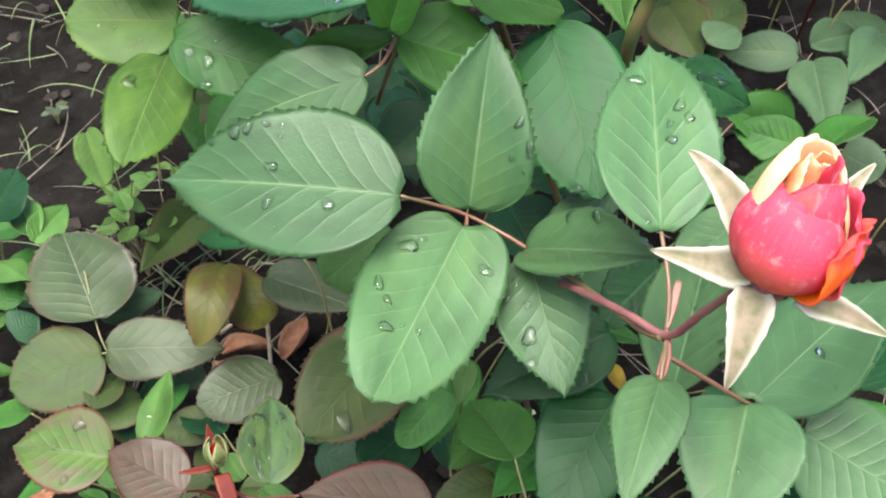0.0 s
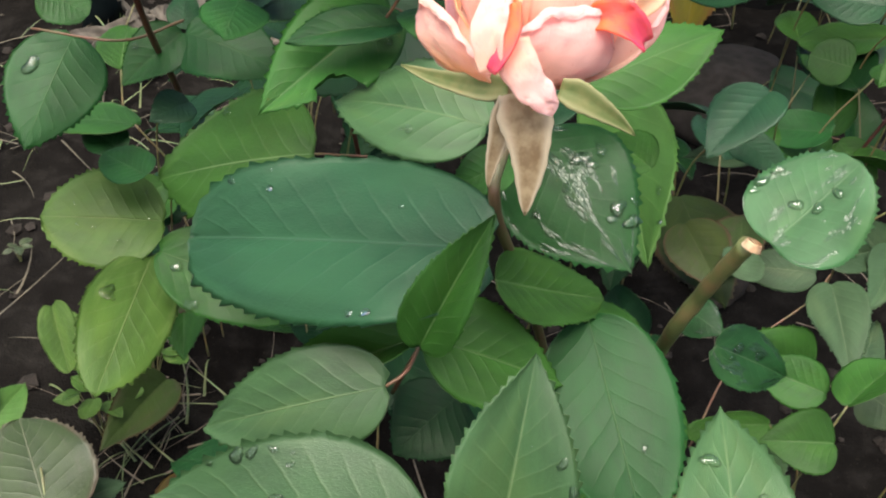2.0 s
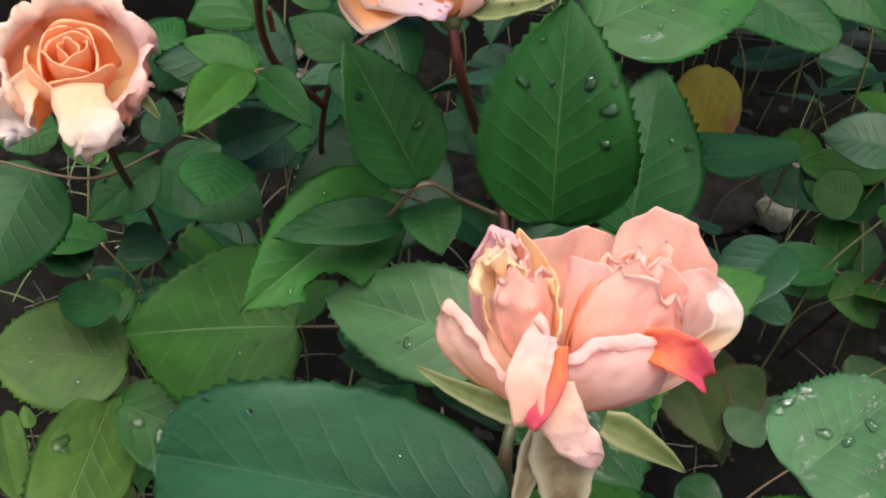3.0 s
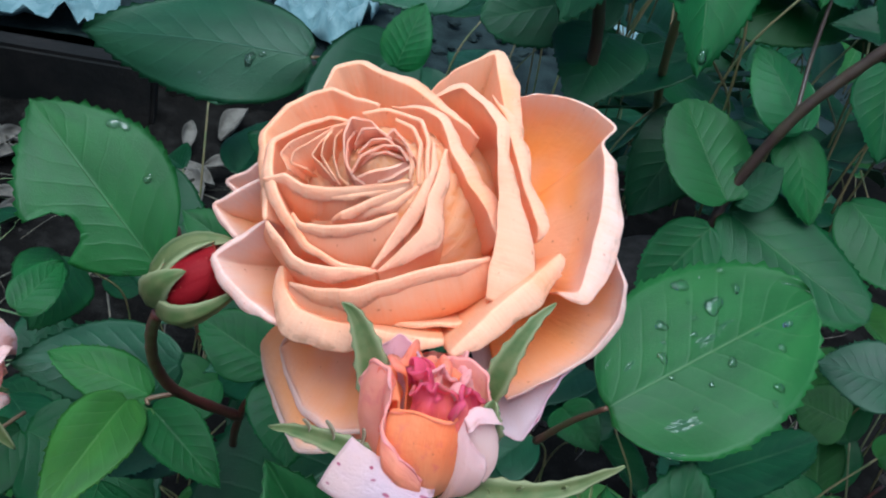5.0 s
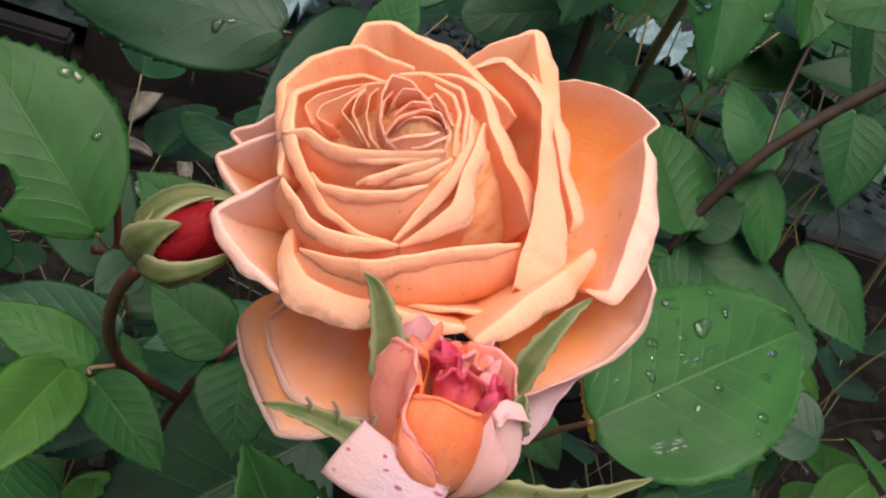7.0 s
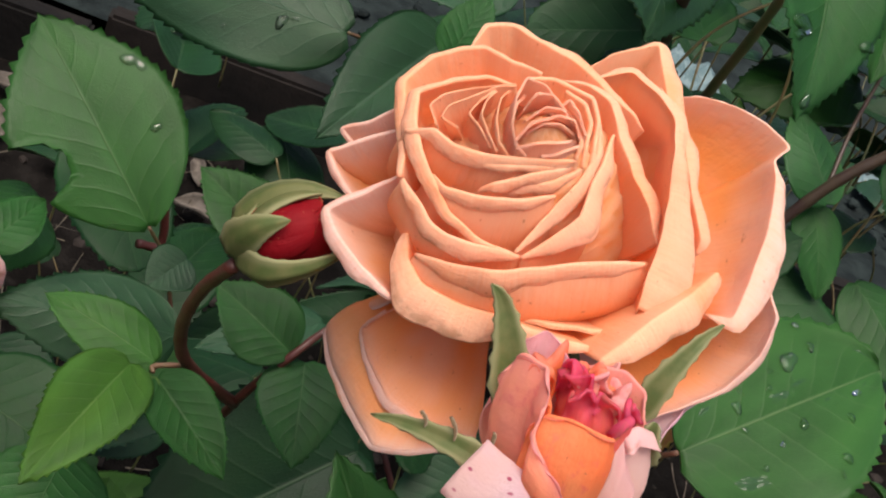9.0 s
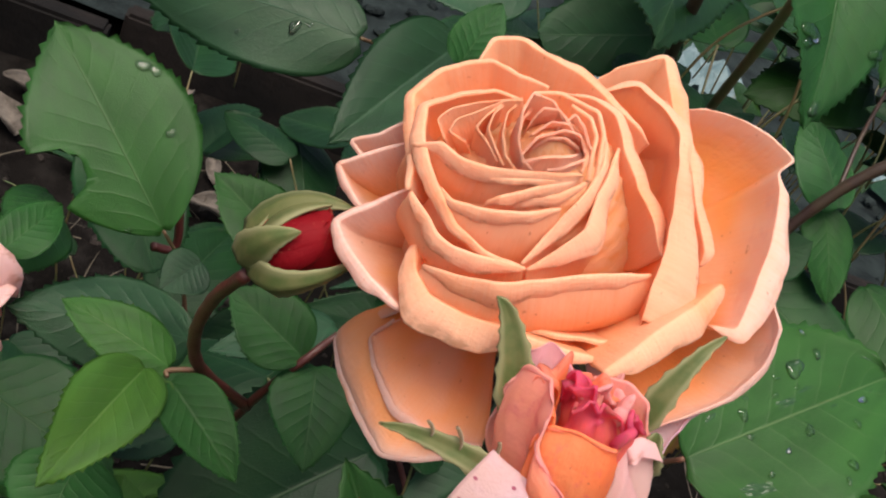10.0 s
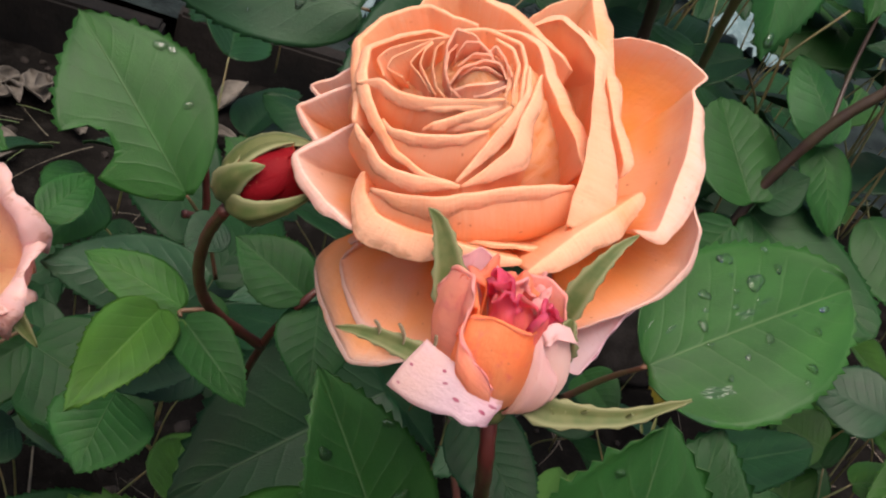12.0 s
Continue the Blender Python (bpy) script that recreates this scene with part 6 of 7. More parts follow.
def front_bud():
    m = frame_of((68, 152, 382), (0.20, 0.16, 0.96))
    head = flower_head(front, m, 4.5, 2, m_cane_plum)
    for k in range(5):
        petal(head, m, 137.5 * k, 70, 2.5 + 1.2 * k, 30 - 1.5 * k, 20, 1.0, 0.5, 4, 0.1, 0, 2.0, mat="ivory" if k % 2 else "rosy", frill=0.8)
    petal(head, m, 115, 80, 7.0, 30.5, -70, 4.5, 0.3, 4, 0.0, 0, 1.9, mat="ivory", frill=0.8)
    petal(head, m, 60, 60, 6.5, 27.5, -60, 3.5, 0.3, 4, 0.0, 0, 1.9, mat="ivory", frill=0.8)
    petal(head, m, 185, 70, 8.2, 22.5, 15, 2.0, 0.3, 5, 0.0, 0, 1.8, mat="rosy", frill=0.6)
    petal(head, m, 258, 72, 9.0, 21, 15, 2.0, 0.3, 5, 0.0, 0, 1.65, mat="rosy", frill=0.6)
    petal(head, m, 25, 50, 9.0, 23, 60, 1.5, 0.8, 4, 0.1, 0, 1.6, mat="rosy", frill=1.5)
    petal(head, m, 325, 42, 11.5, 18, 120, 1.8, 0.8, 4, 0.1, 0, 1.4, mat="orange", crinkle=1.2, frill=1.5)
    petal(head, m, 350, 36, 12.5, 14, 120, 2.0, 0.8, 4, 0.1, 0, 1.3, mat="rosy", crinkle=1.2, frill=1.5)
    strip(head, 'sepal', (66, 161, 384), (60, 169, 393), (53, 177, 397), 8.0, m_sepal_pale, (-0.25, -0.72, 0.65), 0.25, 0.0, 0.45, 0.00)
    strip(head, 'sepal', (64, 154, 384), (55, 157, 383), (45, 163, 381), 8.0, m_sepal_pale, (-0.24, -0.68, 0.70), 0.25, 0.0, 0.45, 0.00)
    strip(head, 'sepal', (64, 151, 382), (62, 143, 376), (59, 138, 364), 9.0, m_sepal_pale, (-0.27, -0.63, 0.73), 0.25, 0.0, 0.45, 0.00)
    strip(head, 'sepal', (73, 149, 382), (82, 146, 379), (93, 144, 374), 6.5, m_sepal_pale, (-0.35, -0.62, 0.70), 0.25, 0.0, 0.45, 0.00)
    strip(head, 'sepal', (82, 165, 390), (86, 168, 394), (91, 171, 398), 4.5, m_sepal_pale, (-0.35, -0.70, 0.62), 0.25, 0.0, 0.45, 0.00)

front_bud()


# ---- small red bud on the seedling ----
def red_bud():
    m = frame_of((-92, 250, 180), (0.0, 0.25, 0.95))
    head = flower_head(low, m, 3.0, 0, m_sepal)
    for k in range(4):
        petal(head, m, 90 * k, 70, 1.2, 7.5, 5, 0.6, 0.3, 2, 0.0, 0, 3.0, mat="red", crinkle=0.2)
    for p in (10, 82, 154, 226, 298):
        sepal(head, m, p, 13, 6.8, 45, 95, -1, 2.6, m_sepal, curl=0.3)
    sepal(head, m, 120, 17, 5, 60, 20, -4, 3, m_sepal_red, "red young bract")
    sepal(head, m, 200, 13, 4, 0, 10, -4, 3, m_sepal_red, "red young bract")
    sepal(head, m, 300, 22, 7, -40, -20, -6, 3, m_sepal_red, "red young bract")


red_bud()

# cut end of the pruned cane
cut = part("cut_end", sheet("cut", *tube([(0.0795, 0.3185, 0.3757), (0.0803, 0.3190, 0.3780)], 0.0031, 0.0024), close=True), m_pith, right_low, "pale cut end of the cane")


# ---- far edge of the bed ----
def box(bm, lo, hi):
    made = bmesh.ops.create_cube(bm, size=1)
    for vt in made["verts"]:
        vt.co = Vector([l + (h - l) * (c + 0.5) for c, l, h in zip(vt.co, lo, hi)])


def edging_board(x0, x1, y, top):
    bm = bmesh.new()
    box(bm, (x0, y, -0.04), (x1, y + 0.028, top))
    bmesh.ops.bevel(bm, geom=list(bm.edges), offset=0.004, segments=2, affect="EDGES")
    me = bpy.data.meshes.new("edging_board")
    bm.to_mesh(me)
    bm.free()
    me.materials.append(m_board)
    return tagged(new("edging_board", me), "dark weathered edging board along the bed", "edging board", "boards along the bed")


edging_board(-1.6, -0.20, 1.19, 0.062)
edging_board(-0.195, 1.6, 1.25, 0.055)


def gravel_path():
    rnd = random.Random(11)
    rows = []
    for j in range(30):
        rows.append([Vector((-3 + 6 * i / 60, 1.283 + j * 0.03, 0.030 + 0.006 * noise.noise(Vector((i * 0.9, j * 0.9, 0))))) for i in range(61)])
    me = sheet("path", rows, [[(p.x, p.y) for p in row] for row in rows])
    me.materials.append(m_gravel)
    tagged(new("path", me), "dark damp gravel path beyond the bed", "path", kind="structure")
    scatter("gravel", m_gravel, 500, (-0.8, 0.9, 1.30, 1.70), (0.004, 0.011), 21, "pale grey gravel stones on the path", "gravel").location.z = 0.032


gravel_path()


def dark_post(x, y, r, top):
    rows, uvs = [], []
    for z, k in ((-0.05, 1), (top - 0.006, 1), (top, 0.85)):
        rows.append([Vector((x + r * k * math.cos(q * math.pi / 10), y + r * k * math.sin(q * math.pi / 10), z)) for q in range(20)])
        uvs.append([(0, 0)] * 20)
    bm = bmesh.new()
    me = sheet("post", rows, uvs, close=True)
    bm.from_mesh(me)
    bmesh.ops.holes_fill(bm, edges=[e for e in bm.edges if len(e.link_faces) == 1])
    bm.to_mesh(me)
    bm.free()
    me.materials.append(m_post)
    return tagged(new("post", me), "dark round garden post at the edge of the bed", "post")


dark_post(-0.36, 1.12, 0.022, 0.40)


def plastic_sheet(x, y, a, size, seed):
    """A scrap of thin plastic film, crumpled, lying on the path."""
    rows = []
    for j in range(15):
        row = []
        for i in range(19):
            p = Vector((size * (i / 18 - 0.5), size * 0.7 * (j / 14 - 0.5), 0))
            k = Vector((p.x * 22 + seed, p.y * 22, seed))
            p += noise.noise_vector(k) * 0.012
            p.z = 0.012 + abs(noise.noise(k * 1.7)) * 0.055 + abs(noise.noise(k * 4)) * 0.015
            row.append(p)
        rows.append(row)
    me = sheet("plastic_sheet", rows, [[(p.x, p.y) for p in row] for row in rows])
    me.materials.append(m_blue_sheet)
    ob = tagged(new("plastic_sheet", me), "crumpled pale blue plastic film lying on the path", "plastic sheet", "plastic scraps on the path")
    ob.modifiers.new("thickness", "SOLIDIFY").thickness = 0.0006
    ob.matrix_basis = pose(x, y, 0.026, 0, 0, a)
    return ob


for k, (x, y, a, size) in enumerate(((-0.34, 1.33, 10, 0.15), (-0.04, 1.42, 70, 0.14), (0.40, 1.50, 30, 0.16), (0.56, 1.74, 100, 0.20), (0.93, 1.58, 20, 0.16))):
    plastic_sheet(x, y, a, size, 3.7 * k + 1)


def bark_piece():
    rows, uvs = tube([(0.35, 0.95, 0.016), (0.395, 1.01, 0.022), (0.43, 1.04, 0.018), (0.47, 1.10, 0.015)], 0.019, 0.011, 16, 14)
    for k, row in enumerate(rows):
        for p in row:
            p += noise.noise_vector(p * 60) * 0.006 + noise.noise_vector(p * 190) * 0.003
    bm = bmesh.new()
    me = sheet("rotten_branch", rows, uvs, close=True)
    bm.from_mesh(me)
    bmesh.ops.holes_fill(bm, edges=[e for e in bm.edges if len(e.link_faces) == 1])
    bm.to_mesh(me)
    bm.free()
    me.materials.append(m_bark)
    return tagged(new("rotten_branch", me), "pale rotten piece of branch lying on the soil", "branch")


bark_piece()


def stone(x, y, r, seed):
    bm = bmesh.new()
    bmesh.ops.create_icosphere(bm, subdivisions=4, radius=r)
    for vt in bm.verts:
        p = vt.co.copy()
        k = 1 + 0.22 * noise.noise(p / r * 1.1 + Vector((seed, 0, 0))) + 0.05 * noise.noise(p / r * 4)
        vt.co = Vector((p.x * k * 1.25, p.y * k, p.z * k * 0.45))
    me = bpy.data.meshes.new("stone")
    bm.to_mesh(me)
    bm.free()
    me.materials.append(m_clod)
    ob = tagged(new("stone", smooth(me)), "smooth brown-grey stone half sunk in the soil", "stone", "stones in the bed")
    ob.matrix_basis = pose(x, y, r * 0.12, 0, 0, seed * 40)
    return ob


stone(0.30, 1.02, 0.075, 1)
stone(0.24, 0.74, 0.03, 2)


# ---- weeds ----
def weed(x, y, height, n, size, seed, style="lime", spread=0.035):
    rnd = random.Random(seed)
    g = ground_height(x, y)
    w = thing("weed", x, y, g, "small yellowish green weed growing in the soil" if style == "lime" else "small green weed growing between the roses", "weed", "weeds in the bed")
    for k in range(n):
        a = k * 2.4 + rnd.uniform(-0.4, 0.4)
        r = spread * rnd.uniform(0.35, 1.0)
        z = g + height * rnd.uniform(0.4, 1.0)
        b = Vector((x + 0.35 * r * math.cos(a), y + 0.35 * r * math.sin(a), z * 0.9))
        L = size * rnd.uniform(0.7, 1.2)
        t = b + Vector((math.cos(a), math.sin(a), rnd.uniform(-0.2, 0.3))) * L
        stem(w, "stalk", m_stalk_green, 0.5, 0.3, [(x * 1000, y * 1000, (g - 0.002) * 1000), ((x + b.x) * 500, (y + b.y) * 500, (g + b.z) * 520), b * 1000])
        leaflet(w, b * 1000, t * 1000, L * 620, rnd.uniform(-15, 15), style)
    return w


weed(-0.235, 0.585, 0.075, 9, 0.020, 1)
weed(-0.215, 0.540, 0.07, 9, 0.018, 2)
weed(-0.195, 0.600, 0.06, 7, 0.018, 3)
weed(-0.275, 0.455, 0.11, 8, 0.030, 4, "fresh")
weed(-0.300, 0.500, 0.09, 7, 0.028, 5, "mid")
weed(-0.290, 0.400, 0.08, 7, 0.026, 6, "mid")
weed(0.030, 0.300, 0.12, 8, 0.024, 7, "mid")
weed(-0.010, 0.290, 0.10, 8, 0.026, 8, "mid")
weed(0.060, 0.330, 0.09, 7, 0.022, 9, "lime")
weed(-0.325, 0.715, 0.02, 5, 0.012, 10, "pale", 0.012)
weed(-0.120, 0.330, 0.05, 8, 0.024, 11, "olive")
weed(-0.180, 0.330, 0.05, 8, 0.022, 12, "mid")


def little_flowers():
    w = thing("weed", 0.035, 0.315, 0.0, "thin weed with tiny white flowers", "weed", "weeds in the bed")
    for k, (x, y, z) in enumerate(((0.042, 0.300, 0.117), (0.044, 0.318, 0.122), (0.036, 0.306, 0.112), (0.052, 0.312, 0.110))):
        stem(w, "stalk", m_stalk_green, 0.5, 0.3, [(35, 315, 0), ((35 + x * 1000) / 2 + 3, 312, 60), (x * 1000, y * 1000, z * 1000)])
        bm = bmesh.new()
        lump(bm, (x, y, z), 0.0019, 40 + k, 0.8)
        part("flower", bm, m_white, w, "tiny white flower")


little_flowers()


# ---- undergrowth of the bushes, with shade put into its dark leaf colours ----
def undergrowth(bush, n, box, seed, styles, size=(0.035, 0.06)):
    rnd = random.Random(seed)
    for k in range(n):
        x, y, z = rnd.uniform(box[0], box[1]), rnd.uniform(box[2], box[3]), rnd.uniform(box[4], box[5])
        a, L = rnd.uniform(0, 6.28), rnd.uniform(*size)
        d = Vector((math.cos(a), math.sin(a), rnd.uniform(-0.5, 0.1))).normalized()
        b = Vector((x, y, z))
        # leave the yellow leaf of the low bush in the open
        if (Vector((0.126, 0.600, 0.322)) - b - d * L / 2).cross(Vector((-0.285, -0.864, 0.465)) * 0.97).length < 0.062:
            continue
        leaflet(bush, b * 1000, (b + d * L) * 1000, L * 600, rnd.uniform(-25, 25), rnd.choice(styles))
        stem(bush, "leaf_stalk", m_cane_green, 0.6, 0.5, [(b - d * 0.03 - Vector((0, 0, 0.09))) * 1000, (b - d * 0.022 - Vector((0, 0, 0.035))) * 1000, b * 1000])


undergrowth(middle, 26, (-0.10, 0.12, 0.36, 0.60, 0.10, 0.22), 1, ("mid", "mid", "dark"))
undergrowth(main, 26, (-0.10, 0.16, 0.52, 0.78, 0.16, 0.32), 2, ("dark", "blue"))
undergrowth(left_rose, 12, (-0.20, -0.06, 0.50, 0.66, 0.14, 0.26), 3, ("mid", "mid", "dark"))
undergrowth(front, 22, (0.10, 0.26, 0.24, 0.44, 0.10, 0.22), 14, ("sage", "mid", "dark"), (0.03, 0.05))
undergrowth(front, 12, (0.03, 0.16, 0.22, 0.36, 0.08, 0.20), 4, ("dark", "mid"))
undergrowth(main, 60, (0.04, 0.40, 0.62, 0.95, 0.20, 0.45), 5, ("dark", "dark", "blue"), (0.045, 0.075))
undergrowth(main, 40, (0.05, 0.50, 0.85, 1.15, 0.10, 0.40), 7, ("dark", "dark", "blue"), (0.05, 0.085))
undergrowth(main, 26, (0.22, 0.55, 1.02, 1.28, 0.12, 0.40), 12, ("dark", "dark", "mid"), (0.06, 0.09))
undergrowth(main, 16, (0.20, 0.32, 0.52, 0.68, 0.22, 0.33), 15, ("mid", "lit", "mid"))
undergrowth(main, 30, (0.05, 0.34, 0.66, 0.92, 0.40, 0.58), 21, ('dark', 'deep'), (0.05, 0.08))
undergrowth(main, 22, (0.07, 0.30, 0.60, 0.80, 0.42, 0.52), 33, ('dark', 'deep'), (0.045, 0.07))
# dark leaves added where the bed behind is lost in shadow
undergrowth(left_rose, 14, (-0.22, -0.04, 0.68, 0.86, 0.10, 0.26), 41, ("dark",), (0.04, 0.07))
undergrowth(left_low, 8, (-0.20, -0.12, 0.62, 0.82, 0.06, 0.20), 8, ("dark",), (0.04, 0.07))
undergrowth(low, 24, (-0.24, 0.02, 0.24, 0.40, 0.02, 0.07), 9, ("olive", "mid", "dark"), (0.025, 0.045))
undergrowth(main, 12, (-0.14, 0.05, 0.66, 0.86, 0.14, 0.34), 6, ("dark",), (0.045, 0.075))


# ---- dead leaves and a twig on the soil ----
def dead_leaf(x, y, z, a, L, seed, material=m_litter):
    rnd = random.Random(seed)
    rows, uvs = [], []
    for j in range(13):
        t = j / 12
        w = L * 0.34 * math.sin(math.pi * min(1, 0.06 + t * 0.93)) ** 0.8
        row = []
        for i in range(-4, 5):
            v = i / 4
            row.append(Vector((L * (t - 0.5), v * w * math.cos(v * 0.9), L * (0.22 * v * v * w / (0.34 * L) + 0.10 * math.sin(3 * t + seed) + 0.03 * math.sin(9 * t + 5 * v + seed)))))
        rows.append(row)
        uvs.append([(t, i / 4) for i in range(-4, 5)])
    me = sheet("dead_leaf", rows, uvs)
    me.materials.append(material)
    ob = tagged(new("dead_leaf", me), "curled reddish brown dead leaf on the soil" if material is m_litter else "pale grey rotting leaf on the soil", "dead leaf", "dead leaves on the soil")
    ob.modifiers.new("thickness", "SOLIDIFY").thickness = 0.0005
    ob.matrix_basis = pose(x, y, z, rnd.uniform(-15, 15), rnd.uniform(-15, 15), a)
    return ob


dead_leaf(-0.128, 0.452, 0.014, 30, 0.036, 1)
dead_leaf(-0.142, 0.438, 0.012, 130, 0.030, 2)
dead_leaf(-0.098, 0.462, 0.015, 75, 0.040, 3)
dead_leaf(-0.110, 0.520, 0.012, 10, 0.034, 4)
dead_leaf(-0.235, 0.330, 0.012, 60, 0.040, 5)
dead_leaf(-0.06, 0.55, 0.012, 100, 0.036, 6)

# pale rotting leaves farther back
pale_litter = random.Random(31)
for k in range(14):
    dead_leaf(-0.12 + pale_litter.uniform(-0.07, 0.06), 1.12 + pale_litter.uniform(-0.08, 0.08), 0.012 + 0.004 * k % 3 * 0.001, 47 * k, pale_litter.uniform(0.03, 0.055), 40 + k, m_pale_litter)

for k in range(16):
    dead_leaf(-0.31 + pale_litter.uniform(-0.07, 0.07), 1.07 + pale_litter.uniform(-0.08, 0.07), 0.012, 61 * k, pale_litter.uniform(0.03, 0.06), 70 + k, m_pale_litter)

for k, (p, q) in enumerate((((-0.128, 0.520, 0.012), (-0.104, 0.400, 0.030)), ((-0.150, 0.470, 0.010), (-0.118, 0.492, 0.022)), ((0.365, 1.00, 0.012), (0.43, 1.06, 0.030)))):
    rows, uvs = tube([p, (Vector(p) + Vector(q)) / 2 + Vector((0.001, 0.001, 0.001)), q], 0.0016, 0.0011)
    me = sheet("twig", rows, uvs, close=True)
    me.materials.append(m_twig)
    tagged(new("twig", me), "dry grey twig lying on the soil", "twig", "twigs on the soil")


# ---- rain ----
drop(a1, 0.68, -0.31, 2.6)
drop(a1, 0.63, -0.34, 1.9)
drop(a1, 0.56, -0.38, 1.3)
drop(a1, 0.51, -0.11, 2.2)
drop(a1, 0.50, 0.14, 2.0)
drop(a1, 0.26, 0.12, 2.3)
drop(a1, 0.49, -0.38, 0.9)
drop(a1, 0.49, -0.31, 0.9)
drop(a1, 0.45, 0.32, 0.9)
drop(a1, 0.78, -0.37, 1.1)
drop(a2, 0.54, -0.33, 2.0)
drop(a2, 0.43, -0.53, 1.8)
drop(a2, 0.35, -0.30, 1.3)
drop(a2, 0.38, -0.49, 1.1)
drop(a2, 0.29, -0.41, 0.9)
drop(a2, 0.56, -0.09, 0.5)
drop(a3, 0.24, -0.29, 3.0)
drop(a3, 0.18, -0.23, 1.6)
drop(a3, 0.49, -0.35, 2.4)
drop(a3, 0.54, -0.24, 1.7)
drop(a3, 0.66, -0.16, 2.0)
drop(a3, 0.22, 0.30, 2.3)
drop(a3, 0.61, -0.06, 0.7)
drop(a3, 0.61, 0.06, 1.0)
drop(a4, 0.17, -0.21, 1.6)
drop(a4, 0.26, -0.35, 2.2)
drop(a4, 0.35, -0.15, 1.4)
drop(a4, 0.57, -0.21, 2.8)
drop(a4, 0.75, -0.27, 1.9)
drop(a4, 0.08, -0.19, 0.7)
drop(a5, 0.34, 0.40, 1.9)
drop(a5, 0.57, 0.36, 2.2)
drop(a5, 0.89, 0.38, 1.5)
drop(a5, 0.60, -0.09, 1.0)
drop(a5, 0.67, -0.04, 0.8)
drop(a6, 0.74, 0.14, 2.1)
drop(a6, 0.57, -0.21, 2.0)
drop(a6, 0.50, -0.28, 1.8)
drop(a6, 0.40, -0.13, 1.6)
drop(a6, -0.00, 0.10, 0.9)
drop(a6, 0.48, -0.12, 1.1)
drop(a13, 0.86, 0.20, 1.6)
drop(a13, 0.34, 0.39, 2.7)
drop(a13, 0.40, 0.59, 1.8)
drop(a11, 0.25, -0.38, 2.2)
drop(a11, 0.17, -0.44, 1.8)
drop(a11, 0.49, -0.03, 1.2)
drop(a8, 0.52, 0.03, 0.9)
drop(a10, 0.34, -0.09, 1.6)
drop(a10, 0.32, -0.38, 0.9)
drop(d9, 0.93, -0.58, 2.4)
drop(d9, 1.02, -0.59, 1.8)
drop(d9, 0.66, 0.15, 1.2)
drop(d1, 0.86, -0.34, 1.4)
drop(d1, 0.72, -0.29, 1.2)
drop(d1, 0.28, -0.21, 1.0)
drop(d1, 0.73, -0.42, 0.9)
drop(d1, 0.36, 0.55, 1.4)
drop(d1, 0.31, 0.50, 1.3)
drop(y1, 0.39, -0.30, 4.2)
drop(y1, 0.41, -0.25, 2.5)
drop(y2, 0.56, 0.10, 1.5)
drop(y2, 0.72, -0.12, 1.3)
drop(y2, 0.35, 0.23, 1.3)
drop(y2, 0.69, 0.08, 1.0)
drop(y2, 0.30, -0.38, 1.0)
drop(y2, 0.13, -0.01, 1.3)
drop(y2, 0.17, -0.27, 1.1)
drop(y3, 0.15, -0.10, 2.5)
drop(y3, 0.29, -0.14, 3.3)
drop(y3, 0.33, -0.44, 3.0)
drop(y3, 0.29, 0.13, 1.4)
drop(l1, 0.37, -0.27, 4.0)
drop(l2, 0.55, -0.32, 1.7)
drop(d11, 0.20, 0.21, 3.0)
drop(d11, 0.75, 0.13, 1.3)
drop(d11, 0.31, -0.32, 1.0)
drop(d10, 0.58, -0.45, 2.1)
drop(d10, 0.29, 0.15, 1.1)
drop(d10, 0.26, 0.11, 1.1)
drop(d10, 0.20, 0.09, 0.9)
drop(d10, 0.16, 0.07, 0.9)
drop(d12, 0.41, 0.21, 1.4)
drop(d12, 0.46, 0.22, 0.9)
drop(m1, 0.66, 0.19, 1.6)
drop(m1, 0.33, -0.23, 1.6)
drop(m1, 0.67, -0.34, 1.2)
drop(m2, 0.65, 0.23, 1.9)
drop(m2, 0.66, -0.17, 1.8)
drop(m2, 0.68, -0.31, 1.4)
drop(m2, 0.56, -0.30, 2.1)
drop(m2, 0.41, -0.29, 1.6)
drop(m2, 0.64, 0.05, 0.9)
drop(m2, 0.82, 0.13, 0.9)
drop(m2, 0.58, -0.16, 0.6)
drop(m2, 0.60, 0.17, 0.6)
drop(m2, 0.52, -0.03, 0.4)
drop(m3, 0.55, -0.21, 0.9)
drop(m3, 0.53, -0.36, 1.2)
drop(m4, 0.52, 0.39, 1.9)
drop(m4, 0.58, 0.21, 2.4)
drop(m4, 0.71, 0.37, 1.1)
drop(m4, 0.71, 0.24, 1.3)
drop(m4, 0.35, 0.24, 1.4)
drop(m4, 0.28, 0.09, 1.3)
drop(m4, 0.32, 0.16, 0.7)
drop(m4, 0.44, 0.12, 0.9)
drop(m4, 0.48, 0.20, 0.8)
drop(m4, 0.50, 0.29, 0.6)
drop(m4, 0.55, 0.12, 0.6)
drop(m4, 0.81, -0.06, 1.2)
drop(m4, 0.73, -0.16, 1.1)
drop(m4, 0.51, -0.10, 1.4)
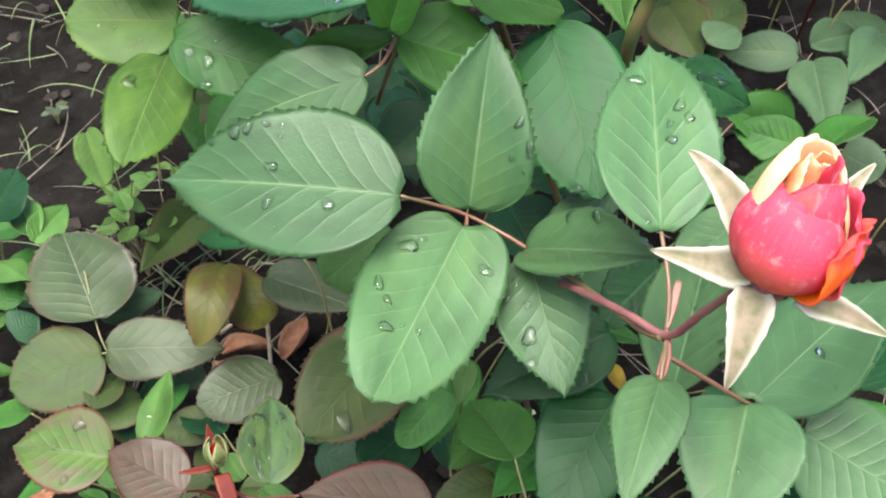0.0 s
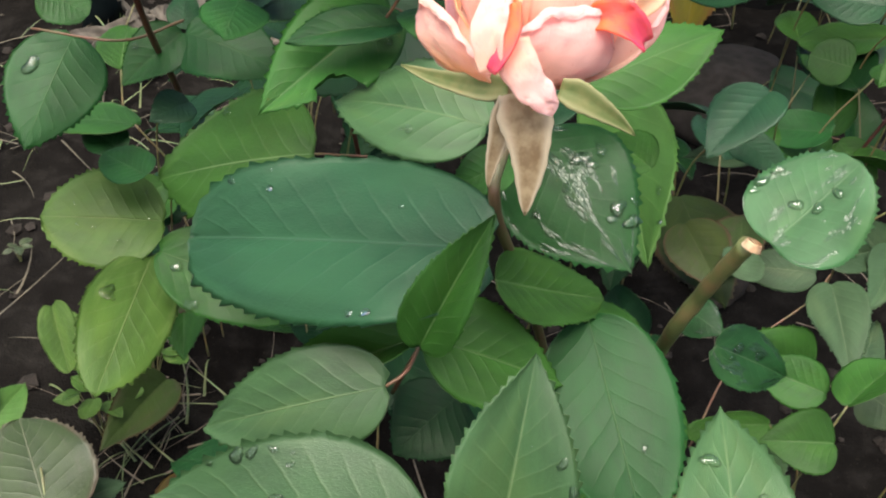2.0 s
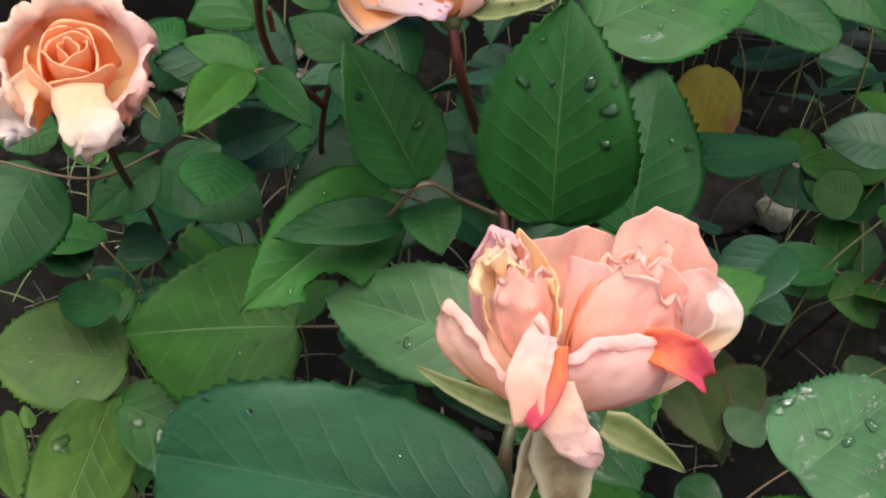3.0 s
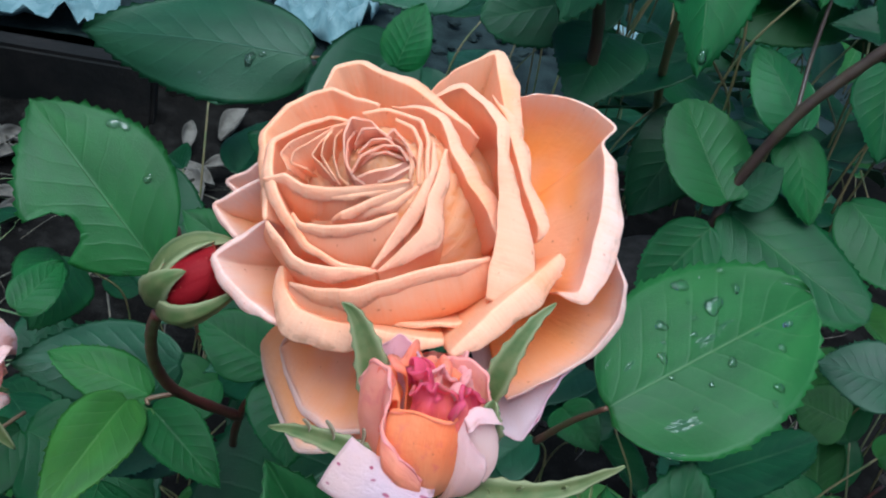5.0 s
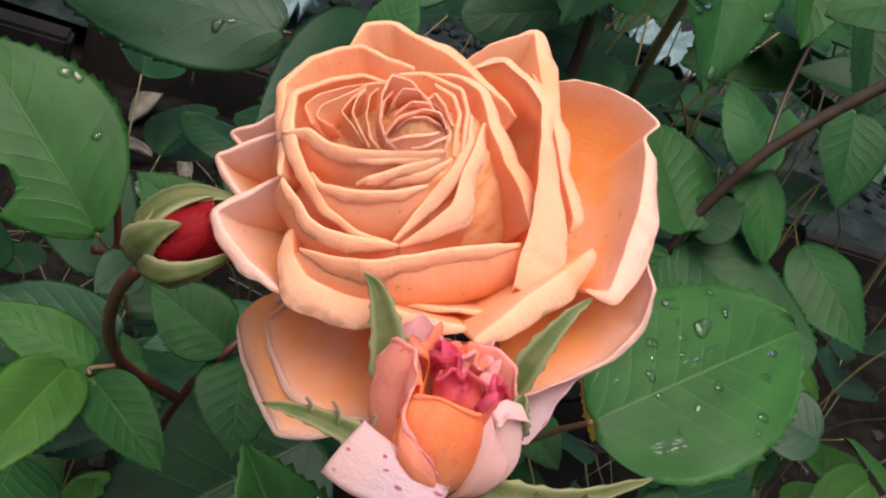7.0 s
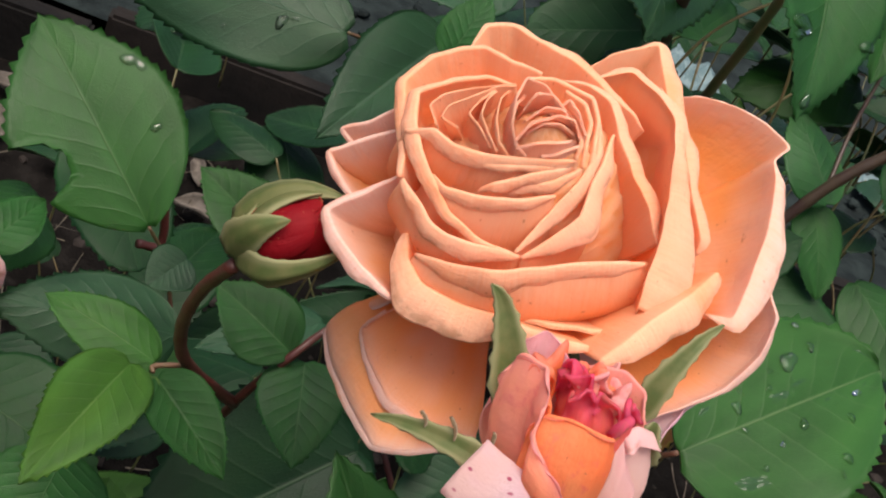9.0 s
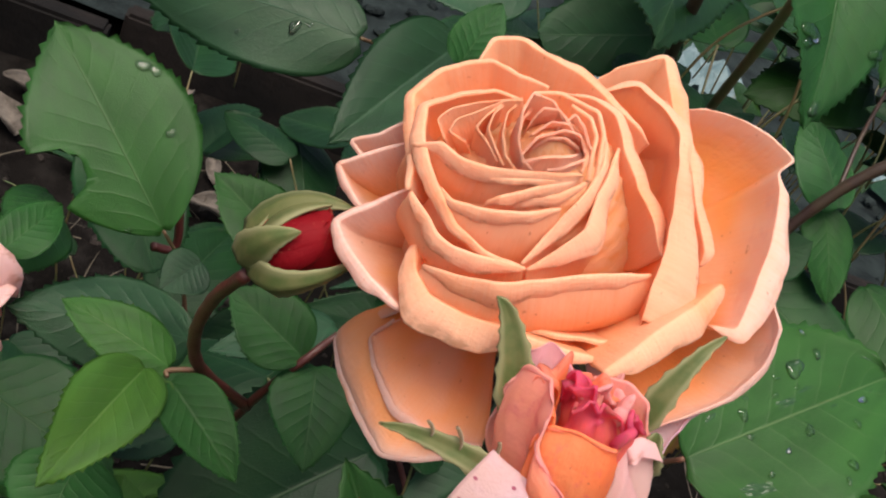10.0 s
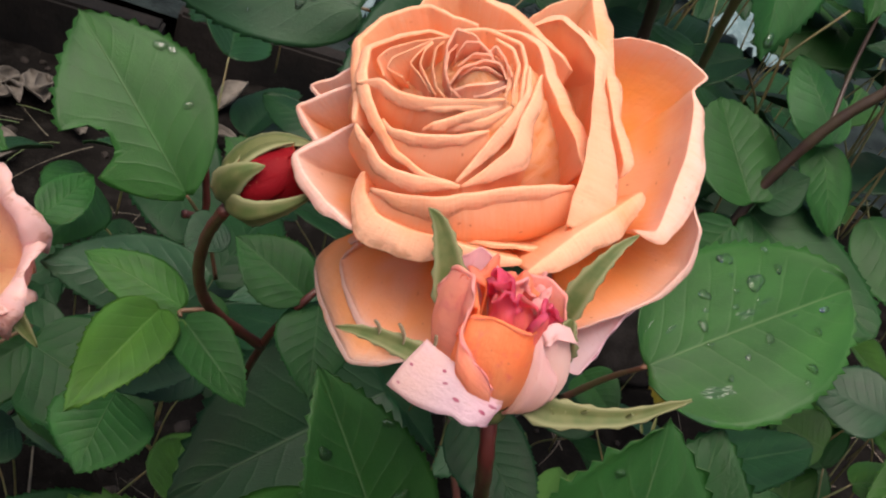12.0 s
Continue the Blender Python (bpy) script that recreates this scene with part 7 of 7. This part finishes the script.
drop(m4, 0.62, -0.33, 1.3)
drop(m4, 0.57, -0.39, 0.9)
drop(m4, 0.39, -0.15, 0.8)
drop(m4, 0.29, -0.22, 0.8)
drop(m4, 0.27, -0.02, 0.8)
drop(m5, 0.68, -0.34, 2.1)
drop(m5, 0.64, -0.39, 1.7)
drop(m5, 0.37, -0.30, 1.4)
drop(m5, 0.08, 0.32, 1.1)
drop(m6, 0.24, 0.11, 2.4)
drop(m6, 0.44, 0.29, 0.9)
drop(m6, 0.19, 0.05, 1.1)
drop(m8, 0.55, -0.26, 3.0)
drop(m8, 0.62, -0.29, 1.9)
drop(m8, 0.88, 0.01, 1.9)
drop(m8, 0.52, 0.47, 1.7)
drop(r6, 0.35, 0.64, 2.3)
drop(r6, 0.52, 0.72, 2.1)
drop(r6, 0.26, 0.47, 1.8)
drop(r6, 0.39, 0.10, 2.4)
drop(r6, 0.48, -0.04, 2.2)
drop(r6, 0.68, -0.06, 2.1)
drop(r6, 0.35, 0.75, 1.6)
drop(d4, 0.30, 0.20, 3.0)
drop(d4, 0.33, 0.36, 2.6)
drop(d4, 0.66, 0.20, 3.1)
drop(d4, 0.77, 0.22, 3.3)
drop(d4, 0.69, 0.11, 2.1)
drop(d4, 0.42, -0.31, 1.9)
drop(d4, 0.39, -0.02, 1.7)
drop(d4, 0.37, 0.24, 2.1)
drop(d4, 0.68, 0.39, 1.7)
drop(d5, 0.68, 0.23, 1.9)
drop(d5, 0.83, 0.20, 1.6)
drop(r15, 0.25, 0.10, 2.1)
drop(r15, 0.52, 0.12, 1.9)
drop(r15, 0.21, -0.07, 1.4)
drop(g14, 0.68, -0.16, 2.4)
drop(g14, 0.69, 0.15, 3.2)
drop(g14, 0.69, 0.36, 2.4)
drop(g14, 0.40, 0.30, 2.6)
drop(g15, 0.34, -0.29, 3.3)
drop(g15, 0.35, 0.34, 2.4)
drop(g15, 0.55, -0.03, 1.4)
drop(g13, 0.30, 0.09, 1.7)
drop(g9, 0.75, 0.18, 4.6)
